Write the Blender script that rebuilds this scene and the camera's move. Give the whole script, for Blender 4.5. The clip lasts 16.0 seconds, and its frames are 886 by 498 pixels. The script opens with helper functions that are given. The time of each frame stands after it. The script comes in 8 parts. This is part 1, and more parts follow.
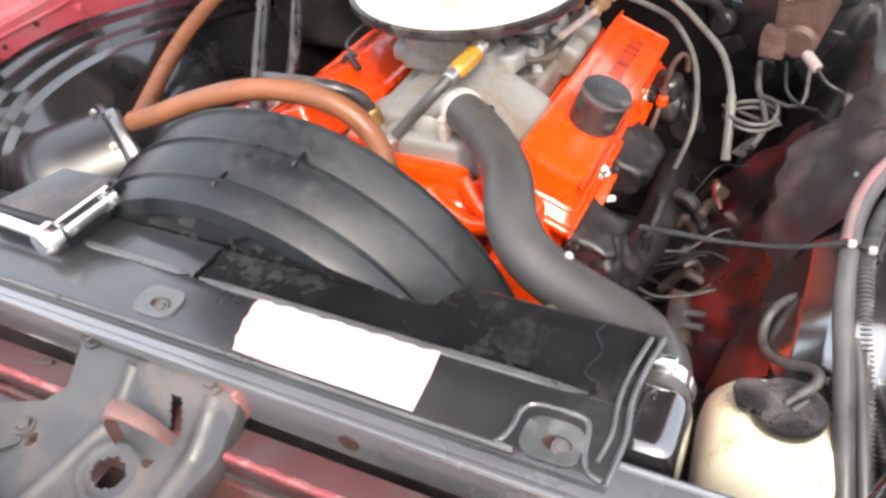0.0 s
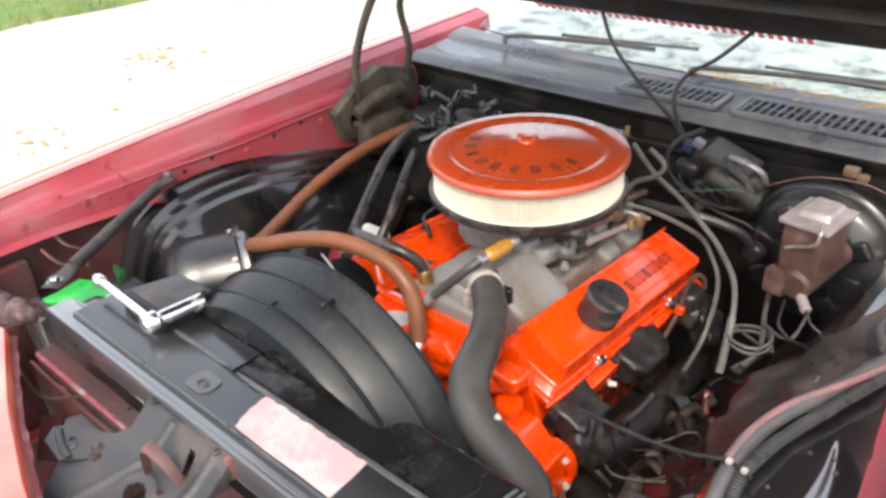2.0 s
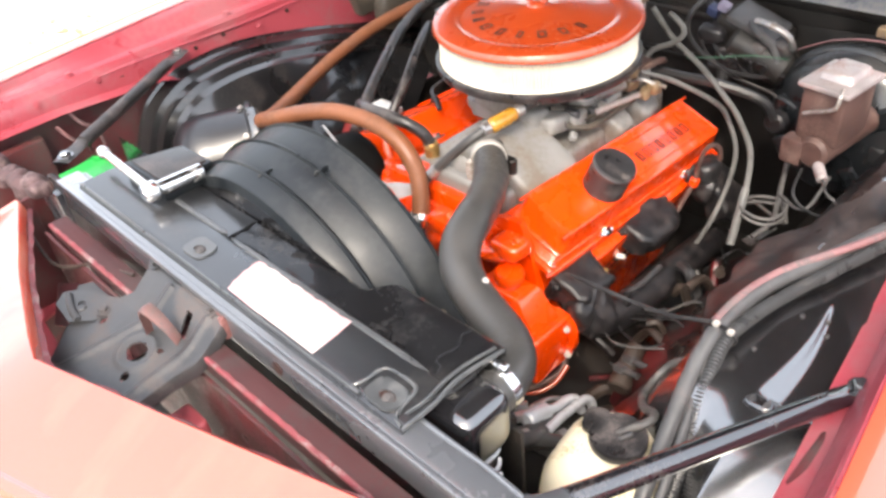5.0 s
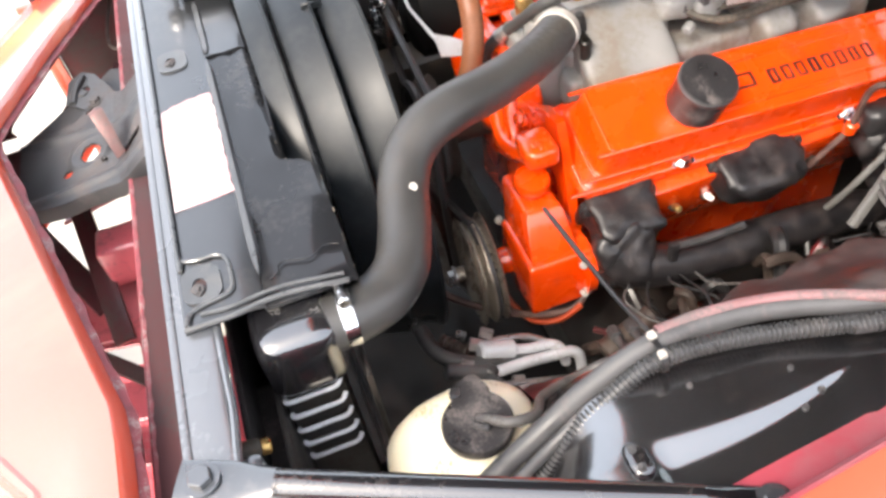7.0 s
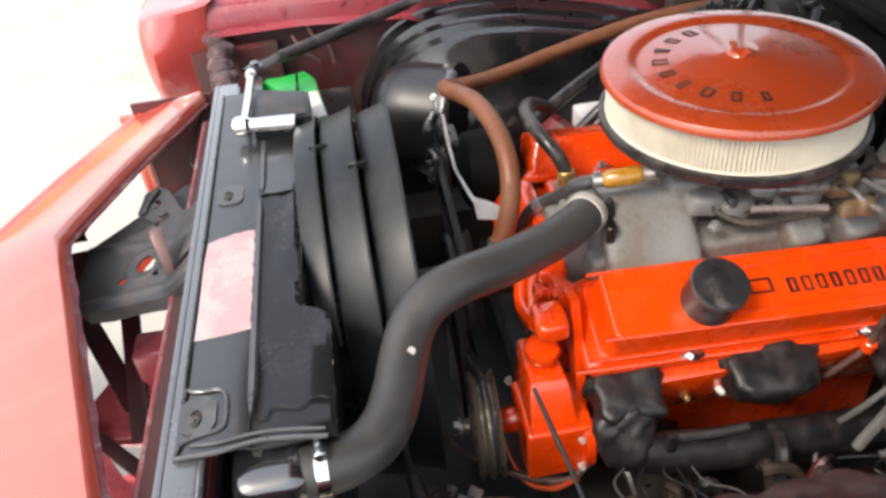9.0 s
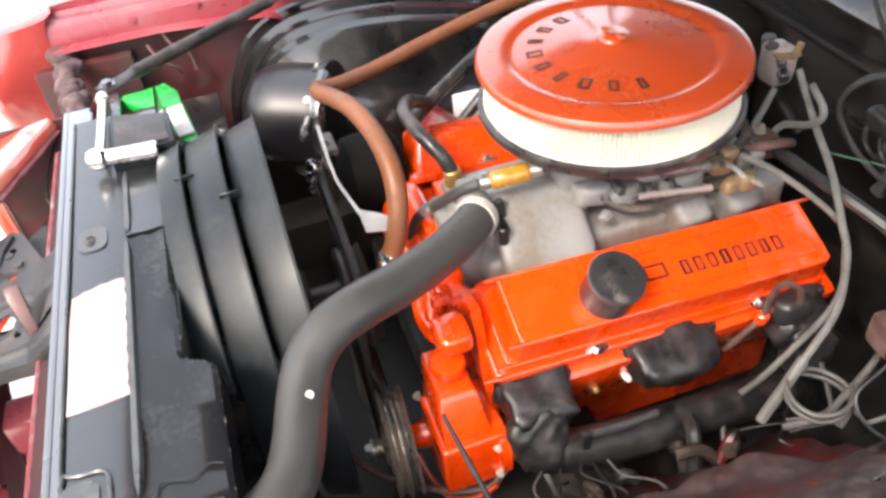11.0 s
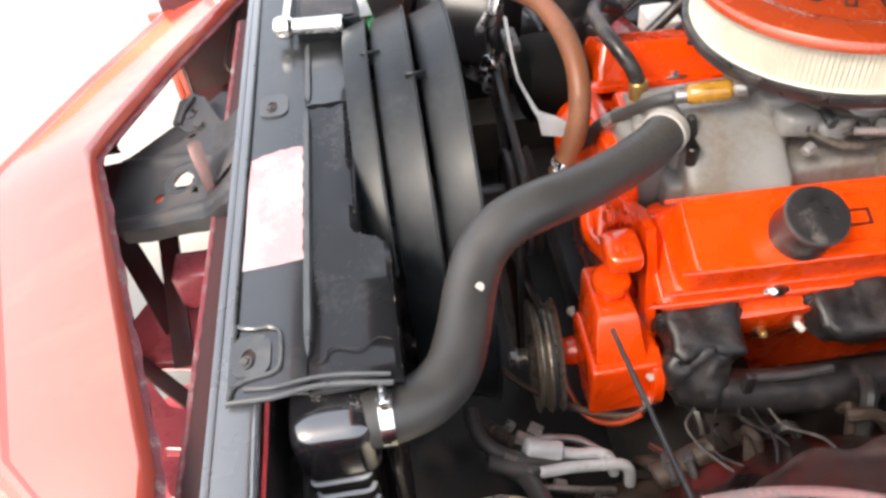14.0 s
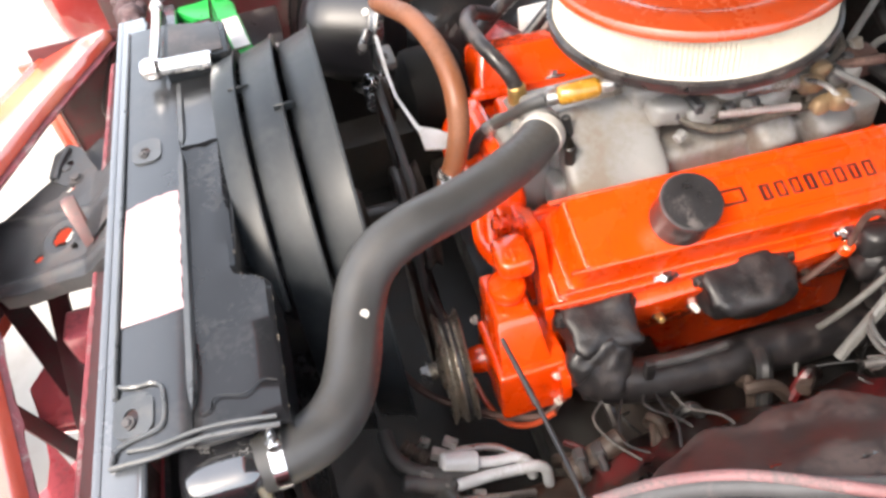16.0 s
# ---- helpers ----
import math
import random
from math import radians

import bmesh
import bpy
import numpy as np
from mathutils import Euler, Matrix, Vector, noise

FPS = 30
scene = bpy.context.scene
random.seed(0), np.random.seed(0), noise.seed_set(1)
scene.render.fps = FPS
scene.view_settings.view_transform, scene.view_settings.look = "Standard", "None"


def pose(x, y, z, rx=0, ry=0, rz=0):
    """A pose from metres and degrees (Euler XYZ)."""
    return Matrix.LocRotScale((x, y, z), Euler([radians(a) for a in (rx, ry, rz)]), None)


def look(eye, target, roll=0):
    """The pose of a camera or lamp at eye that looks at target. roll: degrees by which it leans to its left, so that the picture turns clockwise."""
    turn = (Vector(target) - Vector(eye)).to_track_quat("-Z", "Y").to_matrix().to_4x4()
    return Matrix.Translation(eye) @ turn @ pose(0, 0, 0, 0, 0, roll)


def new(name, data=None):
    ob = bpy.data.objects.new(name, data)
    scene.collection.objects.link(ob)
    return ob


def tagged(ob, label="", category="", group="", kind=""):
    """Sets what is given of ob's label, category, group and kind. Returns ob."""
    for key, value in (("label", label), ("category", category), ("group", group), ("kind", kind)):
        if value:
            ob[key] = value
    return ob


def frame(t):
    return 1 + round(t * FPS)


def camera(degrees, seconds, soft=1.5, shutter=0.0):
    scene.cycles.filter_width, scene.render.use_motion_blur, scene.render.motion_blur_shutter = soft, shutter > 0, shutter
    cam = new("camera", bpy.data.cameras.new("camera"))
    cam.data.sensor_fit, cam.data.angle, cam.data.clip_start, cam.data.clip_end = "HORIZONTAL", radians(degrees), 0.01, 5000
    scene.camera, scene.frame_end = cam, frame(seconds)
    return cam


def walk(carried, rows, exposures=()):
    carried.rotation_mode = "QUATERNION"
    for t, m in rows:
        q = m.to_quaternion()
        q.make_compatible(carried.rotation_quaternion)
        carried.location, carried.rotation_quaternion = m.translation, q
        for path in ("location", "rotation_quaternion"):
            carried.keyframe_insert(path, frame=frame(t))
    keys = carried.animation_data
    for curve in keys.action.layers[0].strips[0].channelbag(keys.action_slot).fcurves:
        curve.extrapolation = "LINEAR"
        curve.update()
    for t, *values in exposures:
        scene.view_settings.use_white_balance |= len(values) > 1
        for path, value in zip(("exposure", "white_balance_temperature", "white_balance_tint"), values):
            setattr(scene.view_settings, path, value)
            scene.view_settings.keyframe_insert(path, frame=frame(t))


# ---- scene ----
cam = camera(59.0, 16.0, soft=3.0)
EXPOSURES = [(0.0, 0.0), (0.5, -0.07), (1.0, -0.02), (1.5, -0.07), (2.0, -0.66), (2.5, -0.28), (3.5, -0.1), (4.7, -0.1), (6.8, -0.05), (7.0, 0.0), (7.5, -0.64), (8.0, -0.98), (9.2, -0.82), (11.3, -0.1), (12.5, -0.12), (13.0, -0.08), (14.0, -0.52), (14.5, -0.82), (15.0, -0.12), (16.0, -0.05)]
PATH = [
    (0, (0.49, -0.351, 1.315), (-0.285, 0.943, 0.001), -7.9),
    (0.5, (0.596, -0.373, 1.376), (-0.243, 0.93, 0.112), -4.8),
    (1, (0.735, -0.288, 1.395), (-0.21, 0.985, 0.176), -0.2),
    (1.5, (0.771, -0.322, 1.443), (-0.275, 0.972, 0.334), -3.6),
    (2, (0.765, -0.388, 1.468), (-0.431, 0.867, 0.47), -3.5),
    (2.5, (0.79, -0.358, 1.462), (-0.36, 0.857, 0.366), -1.4),
    (3, (0.833, -0.338, 1.458), (-0.313, 0.828, 0.305), -5.2),
    (3.5, (0.826, -0.352, 1.462), (-0.372, 0.759, 0.309), -6.8),
    (4, (0.827, -0.358, 1.454), (-0.391, 0.709, 0.28), -7.7),
    (4.5, (0.83, -0.361, 1.439), (-0.384, 0.693, 0.249), -7.1),
    (4.7, (0.824, -0.362, 1.434), (-0.366, 0.699, 0.227), -6.8),
    (6.8, (0.856, 0.03, 1.374), (-0.462, 0.493, -0.057), -6.2),
    (7, (0.873, 0.062, 1.339), (-0.461, 0.336, -0.125), -10.3),
    (7.5, (0.909, 0.116, 1.338), (-0.48, 0.017, -0.098), -20.1),
    (8, (0.898, 0.164, 1.383), (-0.587, 0.12, 0.044), -18.1),
    (8.5, (0.883, 0.149, 1.406), (-0.697, 0.266, 0.186), -8.2),
    (9, (0.888, 0.15, 1.415), (-0.665, 0.291, 0.162), -6.1),
    (9.2, (0.9, 0.184, 1.407), (-0.622, 0.412, 0.13), -8.1),
    (11.3, (0.81, 0.177, 1.429), (-0.609, 0.597, 0.084), -4.5),
    (11.5, (0.805, 0.197, 1.419), (-0.588, 0.638, 0.053), -0.7),
    (12, (0.815, 0.148, 1.416), (-0.618, 0.548, 0.079), -4.4),
    (12.5, (0.822, 0.078, 1.399), (-0.613, 0.41, 0.046), -13.0),
    (13, (0.831, 0.104, 1.398), (-0.549, 0.482, 0.001), -8.9),
    (13.5, (0.818, 0.154, 1.379), (-0.544, 0.389, -0.067), -3.6),
    (14, (0.802, 0.112, 1.385), (-0.591, 0.158, -0.05), -7.3),
    (14.5, (0.788, 0.08, 1.384), (-0.63, 0.254, -0.015), -16.2),
    (15, (0.81, 0.139, 1.384), (-0.543, 0.432, -0.06), -12.6),
    (15.5, (0.8, 0.2, 1.362), (-0.537, 0.373, -0.115), -4.7),
    (16, (0.8, 0.176, 1.392), (-0.572, 0.363, -0.051), -9.9),
]
walk(cam, [(t, look(eye, target, roll)) for t, eye, target, roll in PATH],
     [(t, 2.2 + e, 6800.0, 10.0) for t, e in EXPOSURES])

# ---- world, sun and exposure ----
SUN_ELEVATION, SUN_AZIMUTH = 50.0, 145.0
world = bpy.data.worlds.new("sky")
scene.world = world
world.use_nodes = True
sky_nodes = world.node_tree.nodes
sky_links = world.node_tree.links
sky_tex = sky_nodes.new("ShaderNodeTexSky")
sky_tex.sky_type = "NISHITA"
sky_tex.sun_disc = False
sky_tex.sun_elevation = radians(SUN_ELEVATION)
sky_tex.sun_rotation = radians(SUN_AZIMUTH)
sky_tex.air_density, sky_tex.dust_density, sky_tex.ozone_density = 1.0, 5.0, 1.0
# thin white cloud over the whole sky
veil = sky_nodes.new("ShaderNodeMix")
veil.data_type = "RGBA"
veil.inputs[0].default_value = 0.45
veil.inputs[7].default_value = (6.0, 6.3, 6.8, 1.0)
sky_links.new(sky_tex.outputs[0], veil.inputs[6])
sky_links.new(veil.outputs[2], sky_nodes["Background"].inputs[0])
sky_nodes["Background"].inputs[1].default_value = 0.15
sun_data = bpy.data.lights.new("sun", "SUN")
sun_data.energy, sun_data.angle, sun_data.color = 0.8, radians(14.0), (1.0, 0.95, 0.88)
sun = new("sun", sun_data)
sun.rotation_euler = (radians(90 - SUN_ELEVATION), 0, radians(180 - SUN_AZIMUTH))


# ---- materials ----
def surface(name, base, rough=0.5, metal=0.0, coat=0.0, vary=0.15, scale=25.0, bump=0.05, patch=None, patch_part=0.0, patch_scale=9.0, patch_rough=0.85, fine=300.0, spread=0.12, trans=0.0, speckle=0.35, coat_ior=1.5, coat_rough=0.06):
    """A painted, moulded or cast surface: two scales of colour change, patchy gloss, fine relief and, if named, patches
    of grime, fade or painted light.
    """
    m = bpy.data.materials.new(name)
    m.use_nodes = True
    t = m.node_tree
    n, l = t.nodes, t.links
    b = n["Principled BSDF"]
    co = n.new("ShaderNodeTexCoord")

    def noise_tex(s, detail, distort=0.0):
        q = n.new("ShaderNodeTexNoise")
        q.inputs["Scale"].default_value, q.inputs["Detail"].default_value = s, detail
        q.inputs["Distortion"].default_value = distort
        l.new(co.outputs["Object"], q.inputs["Vector"])
        return q

    def mixed(kind, fac, a, c):
        q = n.new("ShaderNodeMix")
        q.data_type = kind
        ia, ib, out = (6, 7, 2) if kind == "RGBA" else (2, 3, 0)
        for slot, v in ((0, fac), (ia, a), (ib, c)):
            if hasattr(v, "is_output"):
                l.new(v, q.inputs[slot])
            else:
                q.inputs[slot].default_value = v
        return q.outputs[out]

    def span(v, lo, hi, to_lo=0.0, to_hi=1.0):
        q = n.new("ShaderNodeMapRange")
        l.new(v, q.inputs[0])
        for i, x in enumerate((lo, hi, to_lo, to_hi)):
            q.inputs[i + 1].default_value = x
        return q.outputs[0]

    wide, tight = noise_tex(scale, 4.0, 0.3), noise_tex(fine, 3.0)
    dark = tuple(c * (1 - vary) for c in base) + (1,)
    pale = tuple(min(1, c * (1 + vary)) for c in base) + (1,)
    col = mixed("RGBA", span(wide.outputs[0], 0.3, 0.7), dark, pale)
    rgh = span(wide.outputs[0], 0.3, 0.7, max(0.02, rough - spread), min(1, rough + spread))
    if patch:
        grime = noise_tex(patch_scale, 6.0, 0.6)
        speck = noise_tex(patch_scale * 14, 3.0)
        f = mixed("FLOAT", speckle, grime.outputs[0], speck.outputs[0])
        edge = 0.66 - 0.32 * patch_part
        f = span(f, edge - 0.05, edge + 0.08)
        col = mixed("RGBA", f, col, tuple(patch) + (1,))
        rgh = mixed("FLOAT", f, rgh, patch_rough)
        if metal:
            l.new(mixed("FLOAT", f, metal, 0.0), b.inputs["Metallic"])
    l.new(col, b.inputs["Base Color"])
    l.new(rgh, b.inputs["Roughness"])
    if not (patch and metal):
        b.inputs["Metallic"].default_value = metal
    b.inputs["Coat Weight"].default_value = coat
    b.inputs["Coat Roughness"].default_value = coat_rough
    b.inputs["Coat IOR"].default_value = coat_ior
    if trans:
        b.inputs["Subsurface Weight"].default_value = trans
        b.inputs["Subsurface Radius"].default_value = (0.02, 0.018, 0.01)
    if bump:
        bp = n.new("ShaderNodeBump")
        bp.inputs["Strength"].default_value = bump
        bp.inputs["Distance"].default_value = 0.002
        both = mixed("FLOAT", 0.5, wide.outputs[0], tight.outputs[0])
        l.new(both, bp.inputs["Height"])
        l.new(bp.outputs[0], b.inputs["Normal"])
    return m


TAN = surface("dull_tan_metal", (0.20, 0.135, 0.075), 0.55, 0.2, 0, 0.25, 30, 0.12, (0.12, 0.09, 0.07), 0.35, 24)
ORANGE = surface("engine_orange_enamel", (0.80, 0.058, 0.002), 0.26, 0, 0.8, 0.06, 18, 0.05, (0.60, 0.034, 0.003), 0.15, 22, 0.3, coat_ior=1.55)
LID_ORANGE = surface("lid_orange_enamel", (0.38, 0.046, 0.009), 0.32, 0, 0.9, 0.05, 9, 0.02, (0.36, 0.060, 0.024), 0.2, 10, 0.38, coat_ior=1.6, coat_rough=0.1)
# Pale peach patches paint both the fade and sky mirrored in the nose.
PAINT = surface("faded_red_sky_patched_paint", (0.66, 0.086, 0.046), 0.18, 0, 1.0, 0.06, 3, 0.008, (0.74, 0.21, 0.12), 0.36, 2.2, 0.22, speckle=0.02, coat_ior=1.85)
BAY_RED = surface("rose_red_bay_paint", (0.315, 0.050, 0.068), 0.36, 0, 0.4, 0.10, 7, 0.05, (0.29, 0.085, 0.098), 0.36, 6, 0.5, speckle=0.25)
MAROON = surface("dull_maroon", (0.080, 0.015, 0.017), 0.5, 0, 0.1, 0.25, 14, 0.1, (0.075, 0.045, 0.042), 0.45, 12)
CHIP = surface("chipped_seam_sealer", (0.21, 0.045, 0.054), 0.65, 0, 0, 0.25, 50, 0.25, (0.30, 0.23, 0.22), 0.30, 34)
# Coat IOR lifted past real gloss paint for whiter sky reflections.
GLOSS_BLACK = surface("glossy_black_paint", (0.009, 0.009, 0.011), 0.16, 0, 1.0, 0.3, 8, 0.05, (0.034, 0.029, 0.027), 0.28, 12, 0.5, spread=0.06, coat_ior=1.9, coat_rough=0.13)
SATIN_BLACK = surface("worn_satin_black_steel", (0.038, 0.041, 0.046), 0.26, 0, 1.0, 0.25, 10, 0.04, (0.075, 0.075, 0.076), 0.30, 8, 0.45, coat_ior=1.8)
SHROUD = surface("grey_black_moulded_plastic", (0.0095, 0.0120, 0.0145), 0.42, 0, 0.15, 0.4, 9, 0.16, (0.024, 0.027, 0.029), 0.40, 6, 0.6, spread=0.18, coat_rough=0.3)
PANEL = surface("scuffed_black_plastic", (0.008, 0.008, 0.009), 0.26, 0, 0.5, 0.4, 6, 0.10, (0.030, 0.029, 0.029), 0.36, 9, 0.45, spread=0.12)
DEEP = surface("grimy_black_metal", (0.010, 0.009, 0.008), 0.5, 0, 0, 0.4, 20, 0.12, (0.032, 0.024, 0.019), 0.32, 14)
GREASE = surface("greasy_brown_iron", (0.040, 0.029, 0.023), 0.45, 0.2, 0, 0.4, 25, 0.15, (0.05, 0.033, 0.025), 0.36, 18)
EXHAUST = surface("sooty_cast_iron", (0.012, 0.011, 0.012), 0.42, 0.1, 0.1, 0.4, 55, 0.7, (0.036, 0.029, 0.028), 0.34, 34, 0.65)
DUSTY = surface("dusty_black_panel", (0.014, 0.011, 0.011), 0.55, 0, 0.1, 0.3, 14, 0.15, (0.060, 0.043, 0.040), 0.52, 10, 0.8)
ALLOY = surface("oxidised_cast_aluminium", (0.225, 0.220, 0.212), 0.5, 0.2, 0, 0.12, 16, 0.14, (0.150, 0.125, 0.100), 0.42, 9, 0.8, speckle=0.18)
STEEL = surface("weathered_steel", (0.42, 0.41, 0.40), 0.35, 0.9, 0, 0.2, 40, 0.1, (0.20, 0.16, 0.13), 0.35, 25)
GREY_STEEL = surface("grey_phosphated_steel", (0.056, 0.056, 0.058), 0.42, 0.3, 0, 0.25, 20, 0.08, (0.085, 0.073, 0.071), 0.35, 14)
TAN_STEEL = surface("worn_tan_steel", (0.36, 0.315, 0.25), 0.34, 0.8, 0, 0.2, 30, 0.1, (0.10, 0.075, 0.055), 0.40, 22)
CHROME = surface("bright_chrome", (0.82, 0.82, 0.82), 0.12, 1.0, 0, 0.05, 60, 0.02, (0.4, 0.38, 0.35), 0.12, 40, 0.5)
RUBBER = surface("dull_black_rubber", (0.043, 0.042, 0.041), 0.44, 0, 0, 0.14, 22, 0.06, (0.05, 0.046, 0.043), 0.3, 12, 0.65)
LOOM = surface("grey_wrapped_loom", (0.062, 0.062, 0.064), 0.48, 0, 0, 0.2, 30, 0.1, (0.11, 0.095, 0.095), 0.26, 16)
CONDUIT = surface("black_corrugated_conduit", (0.045, 0.046, 0.048), 0.34, 0, 0.2, 0.2, 30, 0.03, (0.07, 0.066, 0.064), 0.2, 25)
PINK_WIRE = surface("pink_painted_cable", (0.21, 0.105, 0.108), 0.5, 0, 0, 0.2, 30, 0.08, (0.13, 0.10, 0.10), 0.5, 20)
BROWN_HOSE = surface("reddish_brown_heater_hose", (0.185, 0.067, 0.029), 0.48, 0, 0, 0.14, 26, 0.06, (0.16, 0.066, 0.034), 0.35, 14)
PALE_HOSE = surface("pale_grey_vacuum_hose", (0.115, 0.115, 0.110), 0.5, 0, 0, 0.15, 30, 0.05, (0.075, 0.07, 0.065), 0.3, 22)
WIRE = surface("grey_cable_sheath", (0.075, 0.072, 0.070), 0.45, 0, 0, 0.2, 40, 0.06, (0.045, 0.04, 0.038), 0.35, 30)
BLACK_WIRE = surface("black_cable_sheath", (0.016, 0.016, 0.017), 0.4, 0, 0, 0.2, 40, 0.06, (0.045, 0.04, 0.037), 0.3, 30)
GREEN_WIRE = surface("green_cable_sheath", (0.025, 0.09, 0.05), 0.5, 0, 0, 0.2, 40, 0.05)
GREEN = surface("bright_green_plastic", (0.015, 0.42, 0.07), 0.35, 0, 0.2, 0.12, 40, 0.03)
WHITE_PLASTIC = surface("white_plastic", (0.74, 0.72, 0.68), 0.4, 0, 0, 0.06, 30, 0.03)
FILTER = surface("cream_filter_paper", (0.66, 0.62, 0.53), 0.85, 0, 0, 0.06, 30, 0.05, (0.52, 0.46, 0.36), 0.16, 26)
GASKET = surface("white_hose_sleeve", (0.36, 0.34, 0.31), 0.6, 0, 0, 0.1, 60, 0.08, (0.22, 0.18, 0.15), 0.3, 40)
LABEL = surface("faded_white_label", (0.47, 0.40, 0.395), 0.5, 0, 0, 0.06, 40, 0.05, (0.47, 0.29, 0.30), 0.56, 22, 0.5, speckle=0.3)
FILTER_AMBER = surface("amber_filter_bowl", (0.32, 0.155, 0.018), 0.2, 0, 0.4, 0.2, 60, 0.02)
RESERVOIR = surface("yellowed_translucent_plastic", (0.78, 0.72, 0.55), 0.42, 0, 0, 0.10, 16, 0.05, (0.44, 0.33, 0.18), 0.20, 20, 0.6, trans=0.15)
CAP_BLACK = surface("black_moulded_cap", (0.02, 0.019, 0.02), 0.35, 0, 0.1, 0.25, 30, 0.05, (0.10, 0.085, 0.08), 0.3, 24)
RUST_IRON = surface("rust_brown_cast_iron", (0.075, 0.040, 0.033), 0.6, 0.2, 0, 0.3, 30, 0.2, (0.13, 0.08, 0.065), 0.35, 22)
ZINC = surface("dull_zinc_lid", (0.36, 0.32, 0.315), 0.42, 0.5, 0, 0.15, 30, 0.08, (0.26, 0.19, 0.18), 0.35, 22)
BOOSTER = surface("dark_blue_grey_shell", (0.011, 0.013, 0.015), 0.34, 0, 0.5, 0.25, 12, 0.05, (0.026, 0.024, 0.023), 0.35, 12, coat_rough=0.16)
COWL = surface("dusty_grey_cowl_paint", (0.10, 0.107, 0.12), 0.34, 0, 0.4, 0.15, 6, 0.05, (0.15, 0.146, 0.14), 0.42, 8, 0.6)
VENT = surface("dark_grey_vent", (0.066, 0.07, 0.078), 0.5, 0, 0, 0.2, 20, 0.05, (0.2, 0.19, 0.18), 0.3, 20)
HINGE = surface("dusty_brown_steel", (0.055, 0.046, 0.036), 0.65, 0.1, 0, 0.25, 20, 0.12, (0.13, 0.105, 0.08), 0.4, 14)
INK = surface("black_ink_and_hole_shade", (0.035, 0.015, 0.012), 0.5, 0, 0, 0.3, 80, 0.0)
INK_RED = surface("dark_red_marking", (0.030, 0.006, 0.005), 0.45, 0, 0, 0.3, 60, 0.0, (0.30, 0.025, 0.006), 0.30, 60)
BRASS = surface("aged_brass", (0.50, 0.33, 0.12), 0.35, 0.9, 0, 0.2, 40, 0.05, (0.2, 0.12, 0.06), 0.3, 30)
CONCRETE = surface("pale_concrete_drive", (0.46, 0.43, 0.38), 0.85, 0, 0, 0.10, 1.3, 0.25, (0.38, 0.33, 0.27), 0.32, 0.9, 0.9, fine=60.0)
GRASS = surface("mown_grass", (0.10, 0.17, 0.035), 0.9, 0, 0, 0.3, 3.0, 0.6, (0.20, 0.19, 0.07), 0.4, 2.0, fine=80.0)
BIN_GREEN = surface("grey_green_plastic", (0.055, 0.085, 0.07), 0.55, 0, 0, 0.12, 6, 0.08, (0.09, 0.10, 0.09), 0.35, 5)
BIN_RIM = surface("pale_grey_rim", (0.35, 0.35, 0.34), 0.5, 0, 0, 0.08, 10, 0.05)
TYRE = surface("tyre_rubber", (0.03, 0.03, 0.03), 0.7, 0, 0, 0.2, 20, 0.1, (0.08, 0.075, 0.07), 0.3, 10)
RED_GRIME = surface("grimy_black_with_red_overspray", (0.009, 0.006, 0.006), 0.34, 0, 0.4, 0.3, 14, 0.2, (0.115, 0.011, 0.012), 0.34, 11, 0.4, speckle=0.22)
# White base and dark patches paint the bright dapple of the windscreen.
DASH = surface("painted_screen_dapple", (0.70, 0.70, 0.72), 0.6, 0, 0, 0.1, 10, 0.05, (0.16, 0.15, 0.15), 0.40, 11, 0.7)
FILLER = surface("crumpled_grey_filler", (0.07, 0.040, 0.042), 0.8, 0, 0, 0.4, 45, 0.8, (0.16, 0.11, 0.11), 0.38, 40)
COVER_FRONT = surface("worn_grey_black_plastic", (0.015, 0.016, 0.018), 0.34, 0, 0.6, 0.35, 7, 0.08, (0.030, 0.029, 0.029), 0.32, 9, 0.45, coat_ior=1.75, spread=0.15, coat_rough=0.15)
# Ridges, beads and pads are a paler grey than the cover.
RIDGE = surface("pale_grey_plastic_edge", (0.058, 0.061, 0.064), 0.36, 0, 0.4, 0.25, 30, 0.05, (0.10, 0.10, 0.10), 0.25, 40)
SHROUD.node_tree.nodes["Principled BSDF"].inputs["Specular IOR Level"].default_value = 0.3
BEAM = surface("dusty_rose_brown_paint", (0.058, 0.021, 0.022), 0.7, 0, 0, 0.2, 14, 0.1, (0.055, 0.034, 0.034), 0.40, 12)
WING_BLACK = surface("dusty_glossy_black_paint", (0.006, 0.006, 0.007), 0.30, 0, 1.0, 0.3, 9, 0.05, (0.026, 0.021, 0.019), 0.26, 11, 0.5, coat_ior=1.6, coat_rough=0.09)
BRACE = surface("dusty_dark_grey_paint", (0.022, 0.020, 0.020), 0.45, 0, 0.1, 0.3, 20, 0.12, (0.075, 0.062, 0.06), 0.4, 18, 0.6)
SUPPORT = surface("worn_blue_grey_steel", (0.078, 0.083, 0.092), 0.30, 0, 1.0, 0.14, 7, 0.03, (0.11, 0.112, 0.116), 0.26, 9, 0.4, coat_ior=1.8, coat_rough=0.12)
SOOT = surface("matt_black_casting", (0.005, 0.005, 0.005), 0.7, 0, 0, 0.3, 20, 0.1)
for _m, _v in ((PANEL, 0.18), (SOOT, 0.1), (BEAM, 0.3)):
    _m.node_tree.nodes["Principled BSDF"].inputs["Specular IOR Level"].default_value = _v
